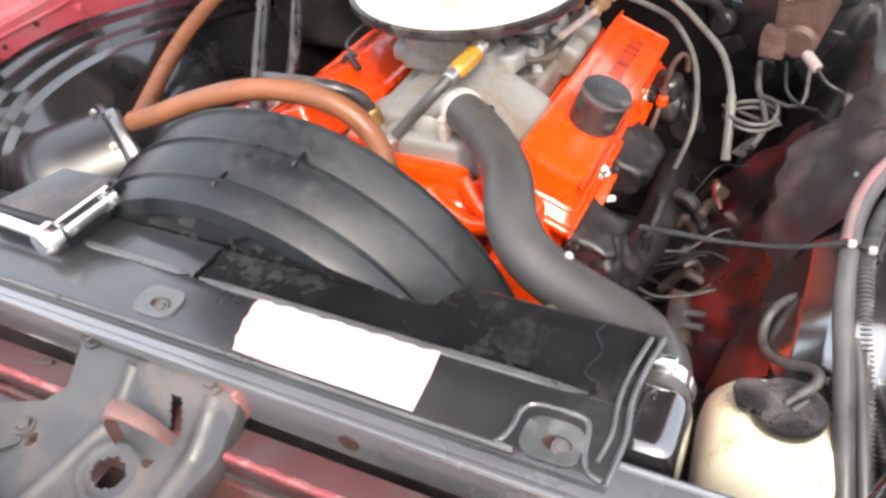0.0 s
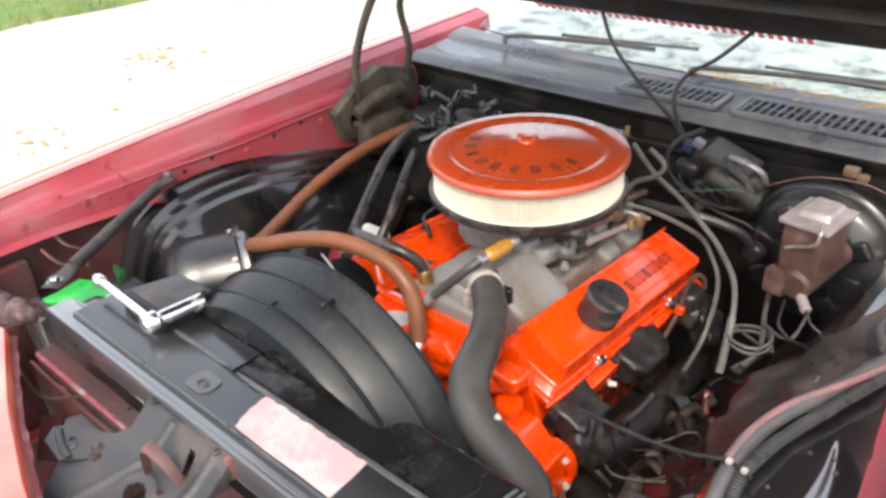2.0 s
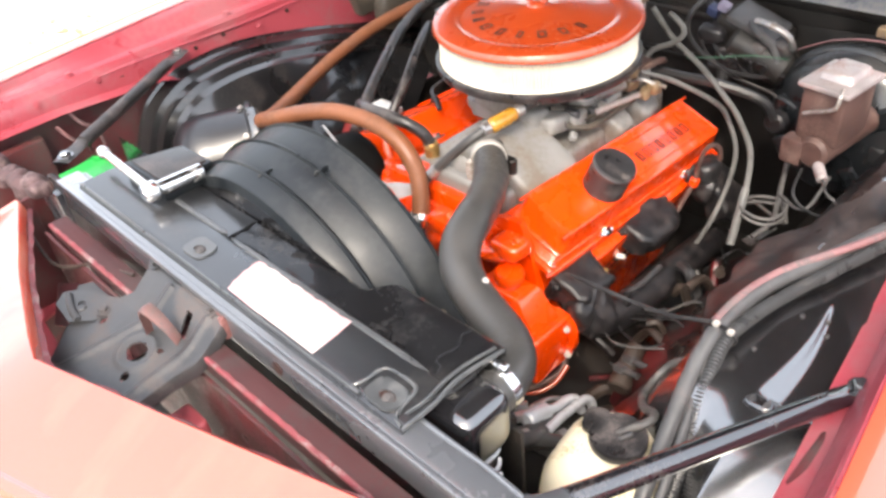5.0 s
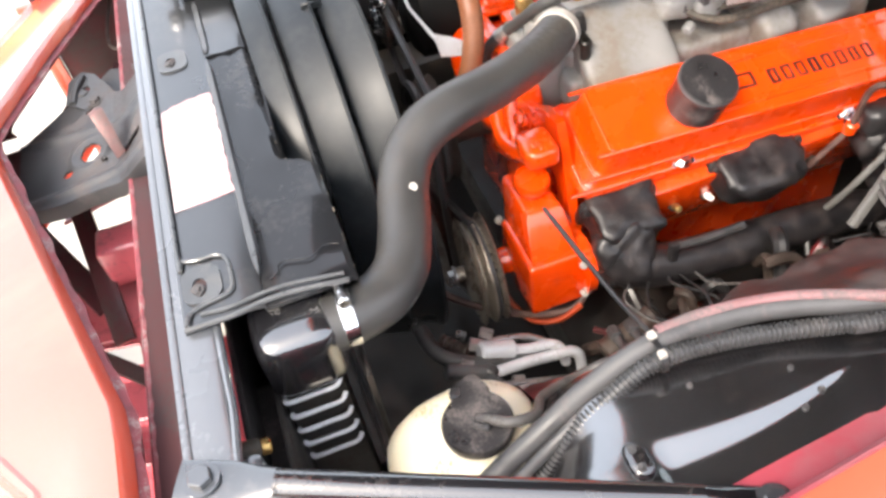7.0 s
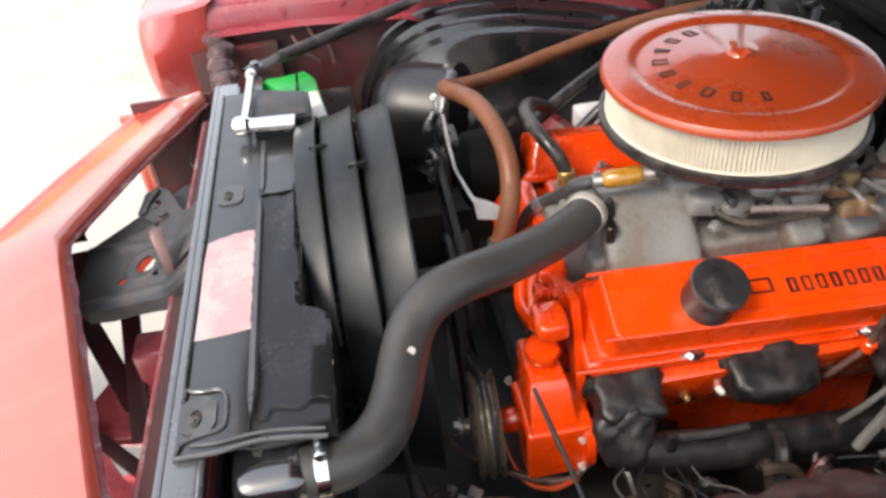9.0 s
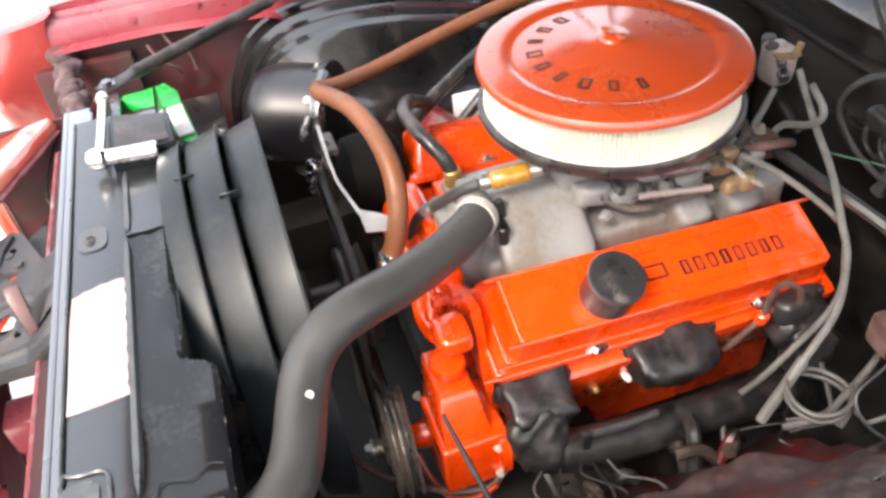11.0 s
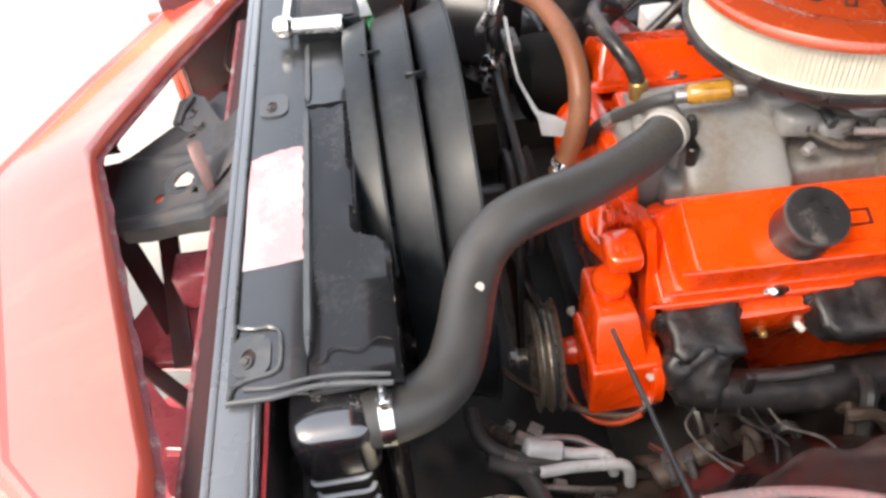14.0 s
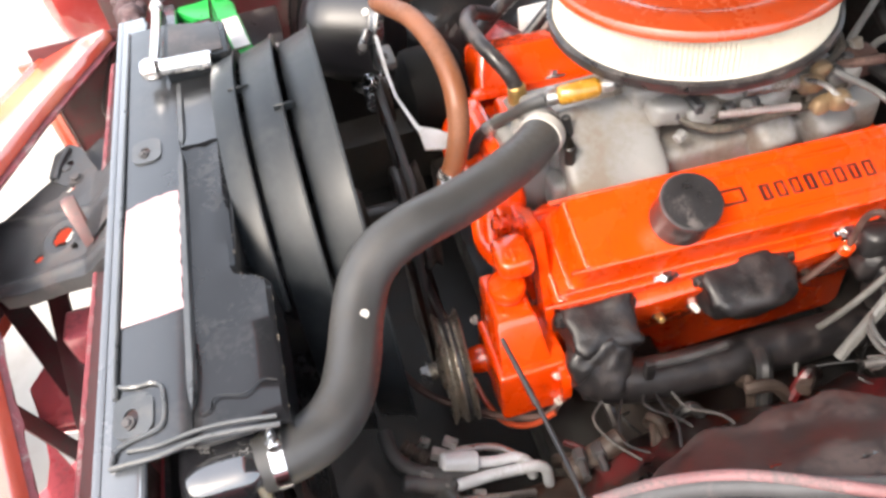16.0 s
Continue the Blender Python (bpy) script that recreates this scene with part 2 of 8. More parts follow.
HOUSING = surface("soft_gloss_black_enamel", (0.006, 0.006, 0.008), 0.42, 0, 0.40, 0.3, 9, 0.04, (0.016, 0.015, 0.015), 0.2, 12, 0.4, coat_ior=1.7, coat_rough=0.25)
# Coat IOR far above real enamel, pushing the flute's reflection towards white.
WHEELHOUSE = surface("deep_gloss_black_enamel", (0.005, 0.005, 0.006), 0.40, 0, 1.0, 0.3, 9, 0.05, (0.022, 0.018, 0.017), 0.28, 11, 0.5, coat_ior=2.7, coat_rough=0.17)
BRACKET_PINK = surface("chalky_pink_paint", (0.21, 0.095, 0.088), 0.6, 0, 0, 0.2, 30, 0.1, (0.14, 0.055, 0.052), 0.4, 25)
# Rose lightened to stand in for light on the shaded valance and bracket.
VALANCE_LIT = surface("lit_rose_valance_paint", (0.74, 0.15, 0.18), 0.32, 0, 1.0, 0.12, 8, 0.05, (0.40, 0.10, 0.11), 0.30, 9, 0.5, coat_ior=1.9, coat_rough=0.16)
PALE_STEEL = surface("brushed_pale_steel", (0.52, 0.54, 0.57), 0.42, 0.35, 0, 0.12, 30, 0.06, (0.34, 0.33, 0.33), 0.3, 24)
# Coat IOR set above real enamel so the tank's sky highlights come out brighter.
TANK = surface("raised_gloss_black_tank", (0.012, 0.012, 0.014), 0.14, 0, 1.0, 0.3, 8, 0.05, (0.15, 0.145, 0.14), 0.20, 24, 0.4, spread=0.05, coat_ior=2.1, coat_rough=0.12)
WING_END = surface("pinkish_red_paint", (0.52, 0.070, 0.060), 0.2, 0, 1.0, 0.08, 5, 0.02, (0.58, 0.14, 0.12), 0.3, 6, 0.3, speckle=0.1, coat_ior=1.8)
STRAW = surface("dry_pine_straw", (0.42, 0.27, 0.12), 0.8, 0, 0, 0.3, 60, 0.05)
GLASS = bpy.data.materials.new("windscreen_glass")
GLASS.use_nodes = True
_b = GLASS.node_tree.nodes["Principled BSDF"]
_b.inputs["Base Color"].default_value = (0.78, 0.86, 0.82, 1)
_b.inputs["Roughness"].default_value = 0.02
_b.inputs["Transmission Weight"].default_value = 1.0
_b.inputs["IOR"].default_value = 1.5


# ---- building tools ----
def V(*a):
    return Vector(a)


def thing(name, at, label, category, group="", kind=""):
    ob = new(name)
    ob.location = at
    ob.empty_display_size = 0.05
    return tagged(ob, label, category, group, kind)


def part(name, bm, material, parent=None, label="", smooth=38, **tags):
    """Links a bmesh, in world places, as one mesh object under a thing or a part."""
    me = bpy.data.meshes.new(name)
    bmesh.ops.recalc_face_normals(bm, faces=bm.faces[:])
    bm.to_mesh(me)
    bm.free()
    me.materials.append(material)
    if smooth:
        me.polygons.foreach_set("use_smooth", [True] * len(me.polygons))
        me.set_sharp_from_angle(angle=radians(smooth))
    ob = new(name, me)
    if parent is not None:
        ob.parent = parent
        if parent.type == "EMPTY":
            ob.matrix_parent_inverse = Matrix.Translation(-parent.location)
    return tagged(ob, label, **tags)


def pieces(name, bm, material, parent, label="", smooth=38):
    """Links each loose shell of a bmesh as a part of its own."""
    left = set(bm.verts)
    out = []
    while left:
        todo, shell = [left.pop()], []
        while todo:
            v = todo.pop()
            shell.append(v)
            for e in v.link_edges:
                w = e.other_vert(v)
                if w in left:
                    left.discard(w)
                    todo.append(w)
        bm.faces.index_update()
        one = bmesh.new()
        at = {v: one.verts.new(v.co) for v in shell}
        done = set()
        for v in shell:
            for f in v.link_faces:
                if f.index not in done:
                    done.add(f.index)
                    one.faces.new([at[w] for w in f.verts])
        out.append(part(name, one, material, parent, label, smooth))
    bm.free()
    return out


def blob(bm, c, s, m=None, power=0.55, amp=0.0, seed=0.0, nu=28, nv=18):
    """A rounded cast lump: a superellipsoid of sizes s with an uneven skin."""
    def sp(v):
        return math.copysign(abs(v) ** power, v)
    rows = []
    for j in range(nv + 1):
        b = math.pi * (j / nv - 0.5)
        row = []
        for i in range(nu + 1):
            a = 2 * math.pi * (i % nu) / nu
            p = Vector((sp(math.cos(b)) * sp(math.cos(a)) * s[0] / 2, sp(math.cos(b)) * sp(math.sin(a)) * s[1] / 2, sp(math.sin(b)) * s[2] / 2))
            w = math.sin(p.x * 90 + seed) * math.sin(p.y * 70 + seed * 2.3) + 0.6 * math.sin(p.z * 130 + p.y * 90 + seed * 1.7) + 0.5 * math.sin(p.x * 230 + p.z * 150 + seed) * math.sin(p.y * 190 + seed * 3.1)
            p *= 1 + amp * w / max(s)
            p += Vector(c)
            row.append(m @ p if m is not None else p)
        rows.append(row)
    tmp = bmesh.new()
    sheet(tmp, rows)
    bmesh.ops.remove_doubles(tmp, verts=tmp.verts[:], dist=1e-5)
    return merge(bm, tmp)


def along(p0, p1):
    """A pose at p0 with its z axis towards p1."""
    p0, p1 = Vector(p0), Vector(p1)
    return Matrix.Translation(p0) @ (p1 - p0).to_track_quat("Z", "Y").to_matrix().to_4x4()


def soften(bm, geom, width, seg=2):
    edges = [e for e in geom if isinstance(e, bmesh.types.BMEdge) and len(e.link_faces) == 2 and e.calc_face_angle(0) > 0.5]
    if edges and width > 0:
        bmesh.ops.bevel(bm, geom=edges, offset=width, segments=seg, affect="EDGES", profile=0.6)


def box(bm, c, s, bevel=0.003, m=None, taper=1.0, seg=2):
    """A rounded block: centre, sizes; taper narrows its top."""
    tmp = bmesh.new()
    bmesh.ops.create_cube(tmp, size=1)
    for v in tmp.verts:
        k = taper if v.co.z > 0 else 1.0
        v.co = Vector((v.co.x * s[0] * k, v.co.y * s[1] * k, v.co.z * s[2]))
    soften(tmp, tmp.edges[:], bevel, seg)
    return merge(bm, tmp, (Matrix.Translation(c) if m is None else m @ Matrix.Translation(c)))


def merge(bm, tmp, m=None):
    """Adds tmp, moved by m, to bm."""
    if m is not None:
        tmp.transform(m)
    me = bpy.data.meshes.new("tmp")
    tmp.to_mesh(me)
    tmp.free()
    bm.from_mesh(me)
    bpy.data.meshes.remove(me)
    return bm


def lathe(bm, profile, m=None, seg=32, closed=False):
    """Turns a profile of (radius, height) about z; ends on the axis close it."""
    rings = []
    for r, z in profile:
        if r <= 1e-6:
            rings.append([bm.verts.new((0, 0, z))])
        else:
            rings.append([bm.verts.new((r * math.cos(2 * math.pi * i / seg), r * math.sin(2 * math.pi * i / seg), z)) for i in range(seg)])
    made = [v for ring in rings for v in ring]
    pairs = list(zip(rings, rings[1:]))
    if closed:
        pairs.append((rings[-1], rings[0]))
    for a, b in pairs:
        for i in range(seg):
            j = (i + 1) % seg
            if len(a) == 1 and len(b) == 1:
                continue
            if len(a) == 1:
                bm.faces.new((a[0], b[i], b[j]))
            elif len(b) == 1:
                bm.faces.new((a[i], b[0], a[j]))
            else:
                bm.faces.new((a[i], b[i], b[j], a[j]))
    if m is not None:
        for v in made:
            v.co = m @ v.co
    return bm


def rod(bm, p0, p1, r, r1=None, seg=16, bevel=0.0):
    """A round bar between two places, its ends rounded by bevel."""
    r1 = r if r1 is None else r1
    h = (Vector(p1) - Vector(p0)).length
    e = min(bevel, r * 0.9, r1 * 0.9)
    prof = [(0, 0), (r - e, 0), (r, e), (r1, h - e), (r1 - e, h), (0, h)] if e > 0 else [(0, 0), (r, 0), (r1, h), (0, h)]
    return lathe(bm, prof, along(p0, p1), seg)


def curve_points(pts, per=8):
    """A smooth line through the places given."""
    p = [Vector(q) for q in pts]
    p = [2 * p[0] - p[1]] + p + [2 * p[-1] - p[-2]]
    out = []
    for a, b, c, d in zip(p, p[1:], p[2:], p[3:]):
        for k in range(per):
            t = k / per
            out.append(0.5 * ((2 * b) + (c - a) * t + (2 * a - 5 * b + 4 * c - d) * t * t + (3 * b - a - 3 * c + d) * t ** 3))
    out.append(p[-2])
    return out


def tube(bm, pts, r, seg=12, per=8, ridge=0.0, pitch=0.0, taper=None):
    """A hose or cable along a smooth line; with ridge and pitch it is corrugated."""
    line = curve_points(pts, per) if len(pts) > 2 else [Vector(q) for q in pts]
    if pitch:
        fine, s = [line[0]], 0.0
        for a, b in zip(line, line[1:]):
            k = max(1, round((b - a).length / (pitch / 4)))
            fine += [a.lerp(b, (i + 1) / k) for i in range(k)]
        line = fine
    side, rings = None, []
    n = len(line)
    for i, p in enumerate(line):
        d = (line[min(i + 1, n - 1)] - line[max(i - 1, 0)]).normalized()
        if side is None:
            side = d.orthogonal().normalized()
        side = (side - d * side.dot(d)).normalized()
        up = d.cross(side)
        rr = r + (ridge * (1 if i % 4 < 2 else -1) if pitch else 0)
        if taper:
            rr *= 1 + (taper - 1) * i / (n - 1)
        rings.append([bm.verts.new(p + rr * (math.cos(2 * math.pi * k / seg) * side + math.sin(2 * math.pi * k / seg) * up)) for k in range(seg)])
    for a, b in zip(rings, rings[1:]):
        for k in range(seg):
            j = (k + 1) % seg
            bm.faces.new((a[k], a[j], b[j], b[k]))
    bm.faces.new(rings[0][::-1])
    bm.faces.new(rings[-1])
    return bm


def plate(bm, outline, thick, m=None, holes=(), bevel=0.0):
    """A flat plate with through holes: outline and holes in its own x, y; thickness downwards."""
    tmp = bmesh.new()
    loops = [outline] + list(holes)
    edges = []
    for loop in loops:
        vs = [tmp.verts.new((x, y, 0)) for x, y in loop]
        edges += [tmp.edges.new((a, b)) for a, b in zip(vs, vs[1:] + vs[:1])]
    if holes:
        bmesh.ops.triangle_fill(tmp, use_beauty=True, use_dissolve=False, edges=edges)
    else:
        tmp.faces.new(tmp.verts[:])
    r = bmesh.ops.extrude_face_region(tmp, geom=tmp.faces[:])
    for v in r["geom"]:
        if isinstance(v, bmesh.types.BMVert):
            v.co.z -= thick
    if bevel and not holes:
        soften(tmp, tmp.edges[:], bevel, 2)
    return merge(bm, tmp, m)


def ring_points(cx, cy, rx, ry=None, n=16, start=0.0):
    ry = rx if ry is None else ry
    return [(cx + rx * math.cos(start + 2 * math.pi * i / n), cy + ry * math.sin(start + 2 * math.pi * i / n)) for i in range(n)]


def rounded(w, h, r, n=4):
    """A rounded rectangle's outline about its centre."""
    out = []
    for sx, sy, a0 in ((1, 1, 0), (-1, 1, 90), (-1, -1, 180), (1, -1, 270)):
        for k in range(n + 1):
            a = radians(a0 + 90 * k / n)
            out.append((sx * (w / 2 - r) + r * math.cos(a), sy * (h / 2 - r) + r * math.sin(a)))
    return out


def sheet(bm, rows, thick=0.0, push=None):
    """A skin over rows of places; with thick it gets a back, moved by push times thick."""
    grid = [[bm.verts.new(p) for p in row] for row in rows]
    for a, b in zip(grid, grid[1:]):
        for i in range(len(a) - 1):
            bm.faces.new((a[i], a[i + 1], b[i + 1], b[i]))
    if thick:
        d = Vector(push or (0, 0, -1)) * thick
        back = [[bm.verts.new(v.co + d) for v in row] for row in grid]
        for a, b in zip(back, back[1:]):
            for i in range(len(a) - 1):
                bm.faces.new((a[i], b[i], b[i + 1], a[i + 1]))
        rim = grid[0] + [r[-1] for r in grid[1:]] + grid[-1][-2::-1] + [r[0] for r in grid[-2:0:-1]]
        rimb = back[0] + [r[-1] for r in back[1:]] + back[-1][-2::-1] + [r[0] for r in back[-2:0:-1]]
        k = len(rim)
        for i in range(k):
            j = (i + 1) % k
            bm.faces.new((rim[i], rimb[i], rimb[j], rim[j]))
    return bm


def bolt(bm, p, axis, r=0.008, h=0.006, washer=True):
    """A hexagon head with its washer, standing on p along axis."""
    p, axis = Vector(p), Vector(axis).normalized()
    if washer:
        rod(bm, p, p + axis * 0.002, r * 1.5, seg=16)
    rod(bm, p + axis * 0.0015, p + axis * (0.0015 + h), r, seg=6, bevel=0.001)
    return bm


def B():
    return bmesh.new()


def lerp_table(table, x):
    """Linear values between rows of (x, a, b, ...)."""
    if x <= table[0][0]:
        return table[0][1:]
    for p, q in zip(table, table[1:]):
        if x <= q[0]:
            k = (x - p[0]) / (q[0] - p[0])
            return tuple(a + (b - a) * k for a, b in zip(p[1:], q[1:]))
    return table[-1][1:]


# ---- ground ----
bm = B()
sheet(bm, [[(x, y, 0.0) for x in (-14, -6.2, 0, 5, 14)] for y in (-14, -4, 0, 6, 16)])
tagged(part("pavement", bm, CONCRETE, smooth=0), "pale sunlit concrete driveway under the car", "driveway", kind="structure")
bm = B()
sheet(bm, [[(x, y, -0.03) for x in (-900, -60, -14, 14, 60, 900)] for y in (-900, -60, -14, 16, 60, 900)])
tagged(part("ground", bm, GRASS, smooth=0), "mown green lawn round the driveway", "lawn", kind="structure")
# strip of lawn that edges the drive
bm = B()
random.seed(5)
rows = []
for i in range(40):
    y = -14 + i * 0.77
    rows.append([(-14, y, 0.012), (-10, y, 0.05), (-6.6 + 0.08 * math.sin(i * 1.7), y, 0.045), (-6.25 + 0.12 * math.sin(i * 2.3), y, 0.004)])
sheet(bm, rows)
tagged(part("lawn_strip", bm, GRASS, smooth=60), "green lawn strip beside the driveway", "lawn", kind="structure")


def grass_blades():
    bm = B()
    rnd = random.Random(9)
    for _ in range(5000):
        x, y = -6.2 - abs(rnd.gauss(0, 1.1)), rnd.uniform(-3, 9)
        h, a = rnd.uniform(0.03, 0.09), rnd.uniform(0, 6.28)
        dx, dy = 0.006 * math.cos(a), 0.006 * math.sin(a)
        bx, by = rnd.uniform(-0.03, 0.03), rnd.uniform(-0.03, 0.03)
        vs = [bm.verts.new(p) for p in ((x - dx, y - dy, 0.02), (x + dx, y + dy, 0.02), (x + bx, y + by, 0.03 + h))]
        bm.faces.new(vs)
    return tagged(part("grass", bm, GRASS, smooth=0), "short green grass blades on the lawn edge", "grass", kind="stuff")


grass_blades()


def litter():
    """Dry leaves scattered over the drive."""
    bm = B()
    rnd = random.Random(4)
    spots = [(-3.6, 1.0, 0.25), (-3.0, 0.3, 0.15), (-4.4, 2.2, 0.3), (-2.6, 1.6, 0.15), (-3.9, -0.4, 0.25)]
    for cx, cy, s in spots:
        for _ in range(26):
            x, y, a, r = rnd.gauss(cx, s), rnd.gauss(cy, s * 0.6), rnd.uniform(0, 6.28), rnd.uniform(0.015, 0.04)
            vs = [bm.verts.new((x + r * k * math.cos(a + q), y + r * k * math.sin(a + q), 0.004 + rnd.uniform(0, 0.012))) for q, k in ((0, 1), (1.2, 0.5), (3.1, 1), (4.4, 0.5))]
            bm.faces.new(vs)
    return tagged(part("fallen_leaves", bm, STRAW, smooth=0), "dry brown leaves scattered on the driveway", "leaves", kind="stuff")


litter()


# ---- car body ----
car = thing("car", (0, 0, 0), "faded red coupe with its hood raised, parked on the driveway", "car")

CROWN = [(-0.14, 0.800, 0.742, 0.855, 0.792), (0.05, 0.800, 0.748, 0.868, 0.790), (0.30, 0.782, 0.755, 0.880, 0.79), (0.60, 0.750, 0.765, 0.892, 0.79), (0.95, 0.720, 0.772, 0.905, 0.79), (1.45, 0.71, 0.778, 0.918, 0.79)]


CROWN_DRIVER = [(-0.14, 0.80, 0.775, 0.852, 0), (0.05, 0.80, 0.755, 0.856, 0), (0.20, 0.795, 0.738, 0.858, 0), (0.33, 0.788, 0.723, 0.860, 0), (0.42, 0.786, 0.712, 0.862, 0), (0.68, 0.784, 0.682, 0.868, 0), (1.00, 0.784, 0.665, 0.876, 0), (1.45, 0.784, 0.660, 0.886, 0)]


def fender(side):
    """Front wing: inner wall, hood ledge, crown and outer side with a wheel arch."""
    rows = []
    for i in range(41):
        y = -0.14 + 1.59 * i / 40
        low, cx, cz, _ = lerp_table(CROWN_DRIVER if side > 0 else CROWN, y)
        if side < 0:
            low -= 0.075 * min(1, max(0, (y - 0.28) / 0.12))
        d = y - 0.62
        arch = 0.36 + math.sqrt(max(0.0, 0.36 ** 2 - d * d)) if abs(d) < 0.36 else 0.22
        sec = [(0.664, low - 0.004), (0.690, low), (0.694, low + 0.03), (0.697, 0.835), (0.703, 0.842), (0.722, 0.843), (0.730, 0.850), (0.738, cz - 0.016), (cx - 0.006, cz - 0.003), (cx + 0.012, cz), (cx + 0.06, cz - 0.006), (cx + 0.11, cz - 0.03), (cx + 0.15, cz - 0.085), (cx + 0.168, cz - 0.20)]
        if side > 0:
            wave = 0.004 * math.sin(y * 26)
            sec = [(cx - 0.050, low - 0.006 + wave), (cx - 0.026, low + wave), (cx - 0.020, low + 0.02), (cx - 0.015, 0.832), (cx - 0.012, 0.842), (cx - 0.010, 0.846), (cx - 0.009, 0.849), (cx - 0.007, cz - 0.007)] + sec[8:]
        rows.append([(side * x, y, z) for x, z in sec] + [(side * (cx + 0.165), y, max(arch, 0.5) if abs(d) < 0.36 else 0.5), (side * (cx + 0.15), y, arch)])
    bm = B()
    sheet(bm, rows)
    outer = part("fender", bm, BAY_RED, car, "rose red wing with a rolled inner edge")
    return outer


for s in (-1, 1):
    wing = fender(s)
    # bright outer paint on the crown and flank, laid just over the primer coloured inside
    rows = []
    for i in range(41):
        y = -0.139 + 1.588 * i / 40
        low, cx, cz, _ = lerp_table(CROWN_DRIVER if s > 0 else CROWN, y)
        d = y - 0.62
        arch = 0.36 + math.sqrt(max(0.0, 0.36 ** 2 - d * d)) if abs(d) < 0.36 else 0.22
        sec = [(cx - 0.002, cz + 0.001), (cx + 0.012, cz + 0.003), (cx + 0.06, cz - 0.003), (cx + 0.112, cz - 0.027), (cx + 0.153, cz - 0.083), (cx + 0.172, cz - 0.20), (cx + 0.169, max(arch, 0.5) if abs(d) < 0.36 else 0.5), (cx + 0.154, arch)]
        rows.append([(s * x, y, z) for x, z in sec])
    bm = B()
    sheet(bm, rows)
    part("outer_skin", bm, PAINT, wing, "orange red outer paint")
    bm = B()
    for y, z in () if s > 0 else ((0.02, 0.818), (0.14, 0.822), (0.52, 0.80), (0.74, 0.80)):
        bolt(bm, (s * 0.694, y, z), (-s, 0, 0.1), 0.006, 0.004)
    for y in () if s > 0 else (0.10, 0.46, 0.82):
        bolt(bm, (s * 0.712, y, 0.843), (0, 0, 1), 0.007, 0.005)
    pieces("fender_bolt", bm, BAY_RED, wing, "painted bolt head")
    # pressed line, holes and clips of the inner wall
    if s < 0:
        bm = B()
        tube(bm, [(s * (0.696 + (0.036 if s > 0 and q < 0.2 else 0.0)), q, 0.822 + 0.004 * math.sin(q * 9)) for q in ((0.42, 0.6, 0.75, 1.0, 1.3) if s > 0 else (-0.08, 0.1, 0.3, 0.5, 0.75, 1.0, 1.3))], 0.0032, 8)
        part("pressed_line", bm, BAY_RED, wing)
        # Black discs on the wall paint the shade of small holes.
        bm = B()
        for y, z in ((0.36, 0.806), (0.43, 0.812), (0.60, 0.808), (0.68, 0.815), (0.90, 0.81)) + (((0.08, 0.80), (0.19, 0.808)) if s < 0 else ()):
            rod(bm, (s * 0.6975, y, z), (s * 0.6925, y, z), 0.0045, seg=10)
        pieces("wall_hole", bm, INK, wing, "small black disc for a hole's shade")
    # wheel
    bm = B()
    m = Matrix.Translation((s * 0.80, 0.62, 0.325)) @ pose(0, 0, 0, 0, 90, 0)
    lathe(bm, [(0.19, -0.10), (0.29, -0.105), (0.318, -0.085), (0.325, -0.04), (0.325, 0.04), (0.318, 0.085), (0.29, 0.105), (0.19, 0.10)], m, 40, closed=True)
    tyre = part("tyre", bm, TYRE, car, "black tyre")
    bm = B()
    lathe(bm, [(0, 0.05), (0.05, 0.06), (0.12, 0.03), (0.17, 0.07), (0.19, 0.08), (0.19, -0.08), (0, -0.08)], m, 32)
    part("rim", bm, STEEL, tyre, "steel rim")

# nose: rear edge with a point in the middle, top skin, rolled lip and front drop
NOSE_REAR = [(-0.80, -0.12, 0.79), (-0.42, -0.129, 0.797), (-0.20, -0.206, 0.818), (0.015, -0.266, 0.84), (0.47, -0.132, 0.842), (0.80, -0.12, 0.845)]
NOSE_DEEP = [(-0.80, 0.085), (-0.50, 0.092), (-0.42, 0.150), (0.02, 0.155), (0.42, 0.150), (0.50, 0.092), (0.80, 0.085)]


def grille_hole(bm):
    """Opens the air intake beside the latch."""
    gone = []
    for f in bm.faces:
        c = f.calc_center_median()
        # The second, unseen opening is added to let light onto the valance.
        if (-0.44 < c.x < -0.17 and 0.565 < c.z < 0.735) or (0.14 < c.x < 0.43 and 0.56 < c.z < 0.72):
            gone.append(f)
    bmesh.ops.delete(bm, geom=gone, context="FACES")


def nose():
    xs = [-0.43, -0.425, -0.42, -0.405, -0.37, -0.3, -0.25, -0.21, -0.17, -0.1, -0.03, 0.02, 0.07, 0.15, 0.25, 0.35, 0.42, 0.46, 0.5, 0.6, 0.72, 0.80]
    rows = []
    for x in xs:
        y0, z0 = lerp_table(NOSE_REAR, x)
        (d,) = lerp_table(NOSE_DEEP, x)
        prof = [(0.004, -0.016), (0.0, -0.004), (-0.004, 0.0), (-0.03, -0.004), (-d * 0.5, -0.014), (-d * 0.78, -0.026), (-d * 0.82, -0.023), (-d * 0.88, -0.026), (-d * 0.91, -0.033), (-d * 0.96, -0.034), (-d, -0.042), (-d - 0.012, -0.062), (-d - 0.02, -0.12), (-d - 0.03, -0.20), (-d - 0.01, -0.26), (-d + 0.03, -0.28)]
        rows.append([(x, y0 + a, z0 + b) for a, b in prof])
    bm = B()
    sheet(bm, rows)
    grille_hole(bm)
    return part("header_panel", bm, PAINT, car, "faded orange red nose panel with a rolled lip")


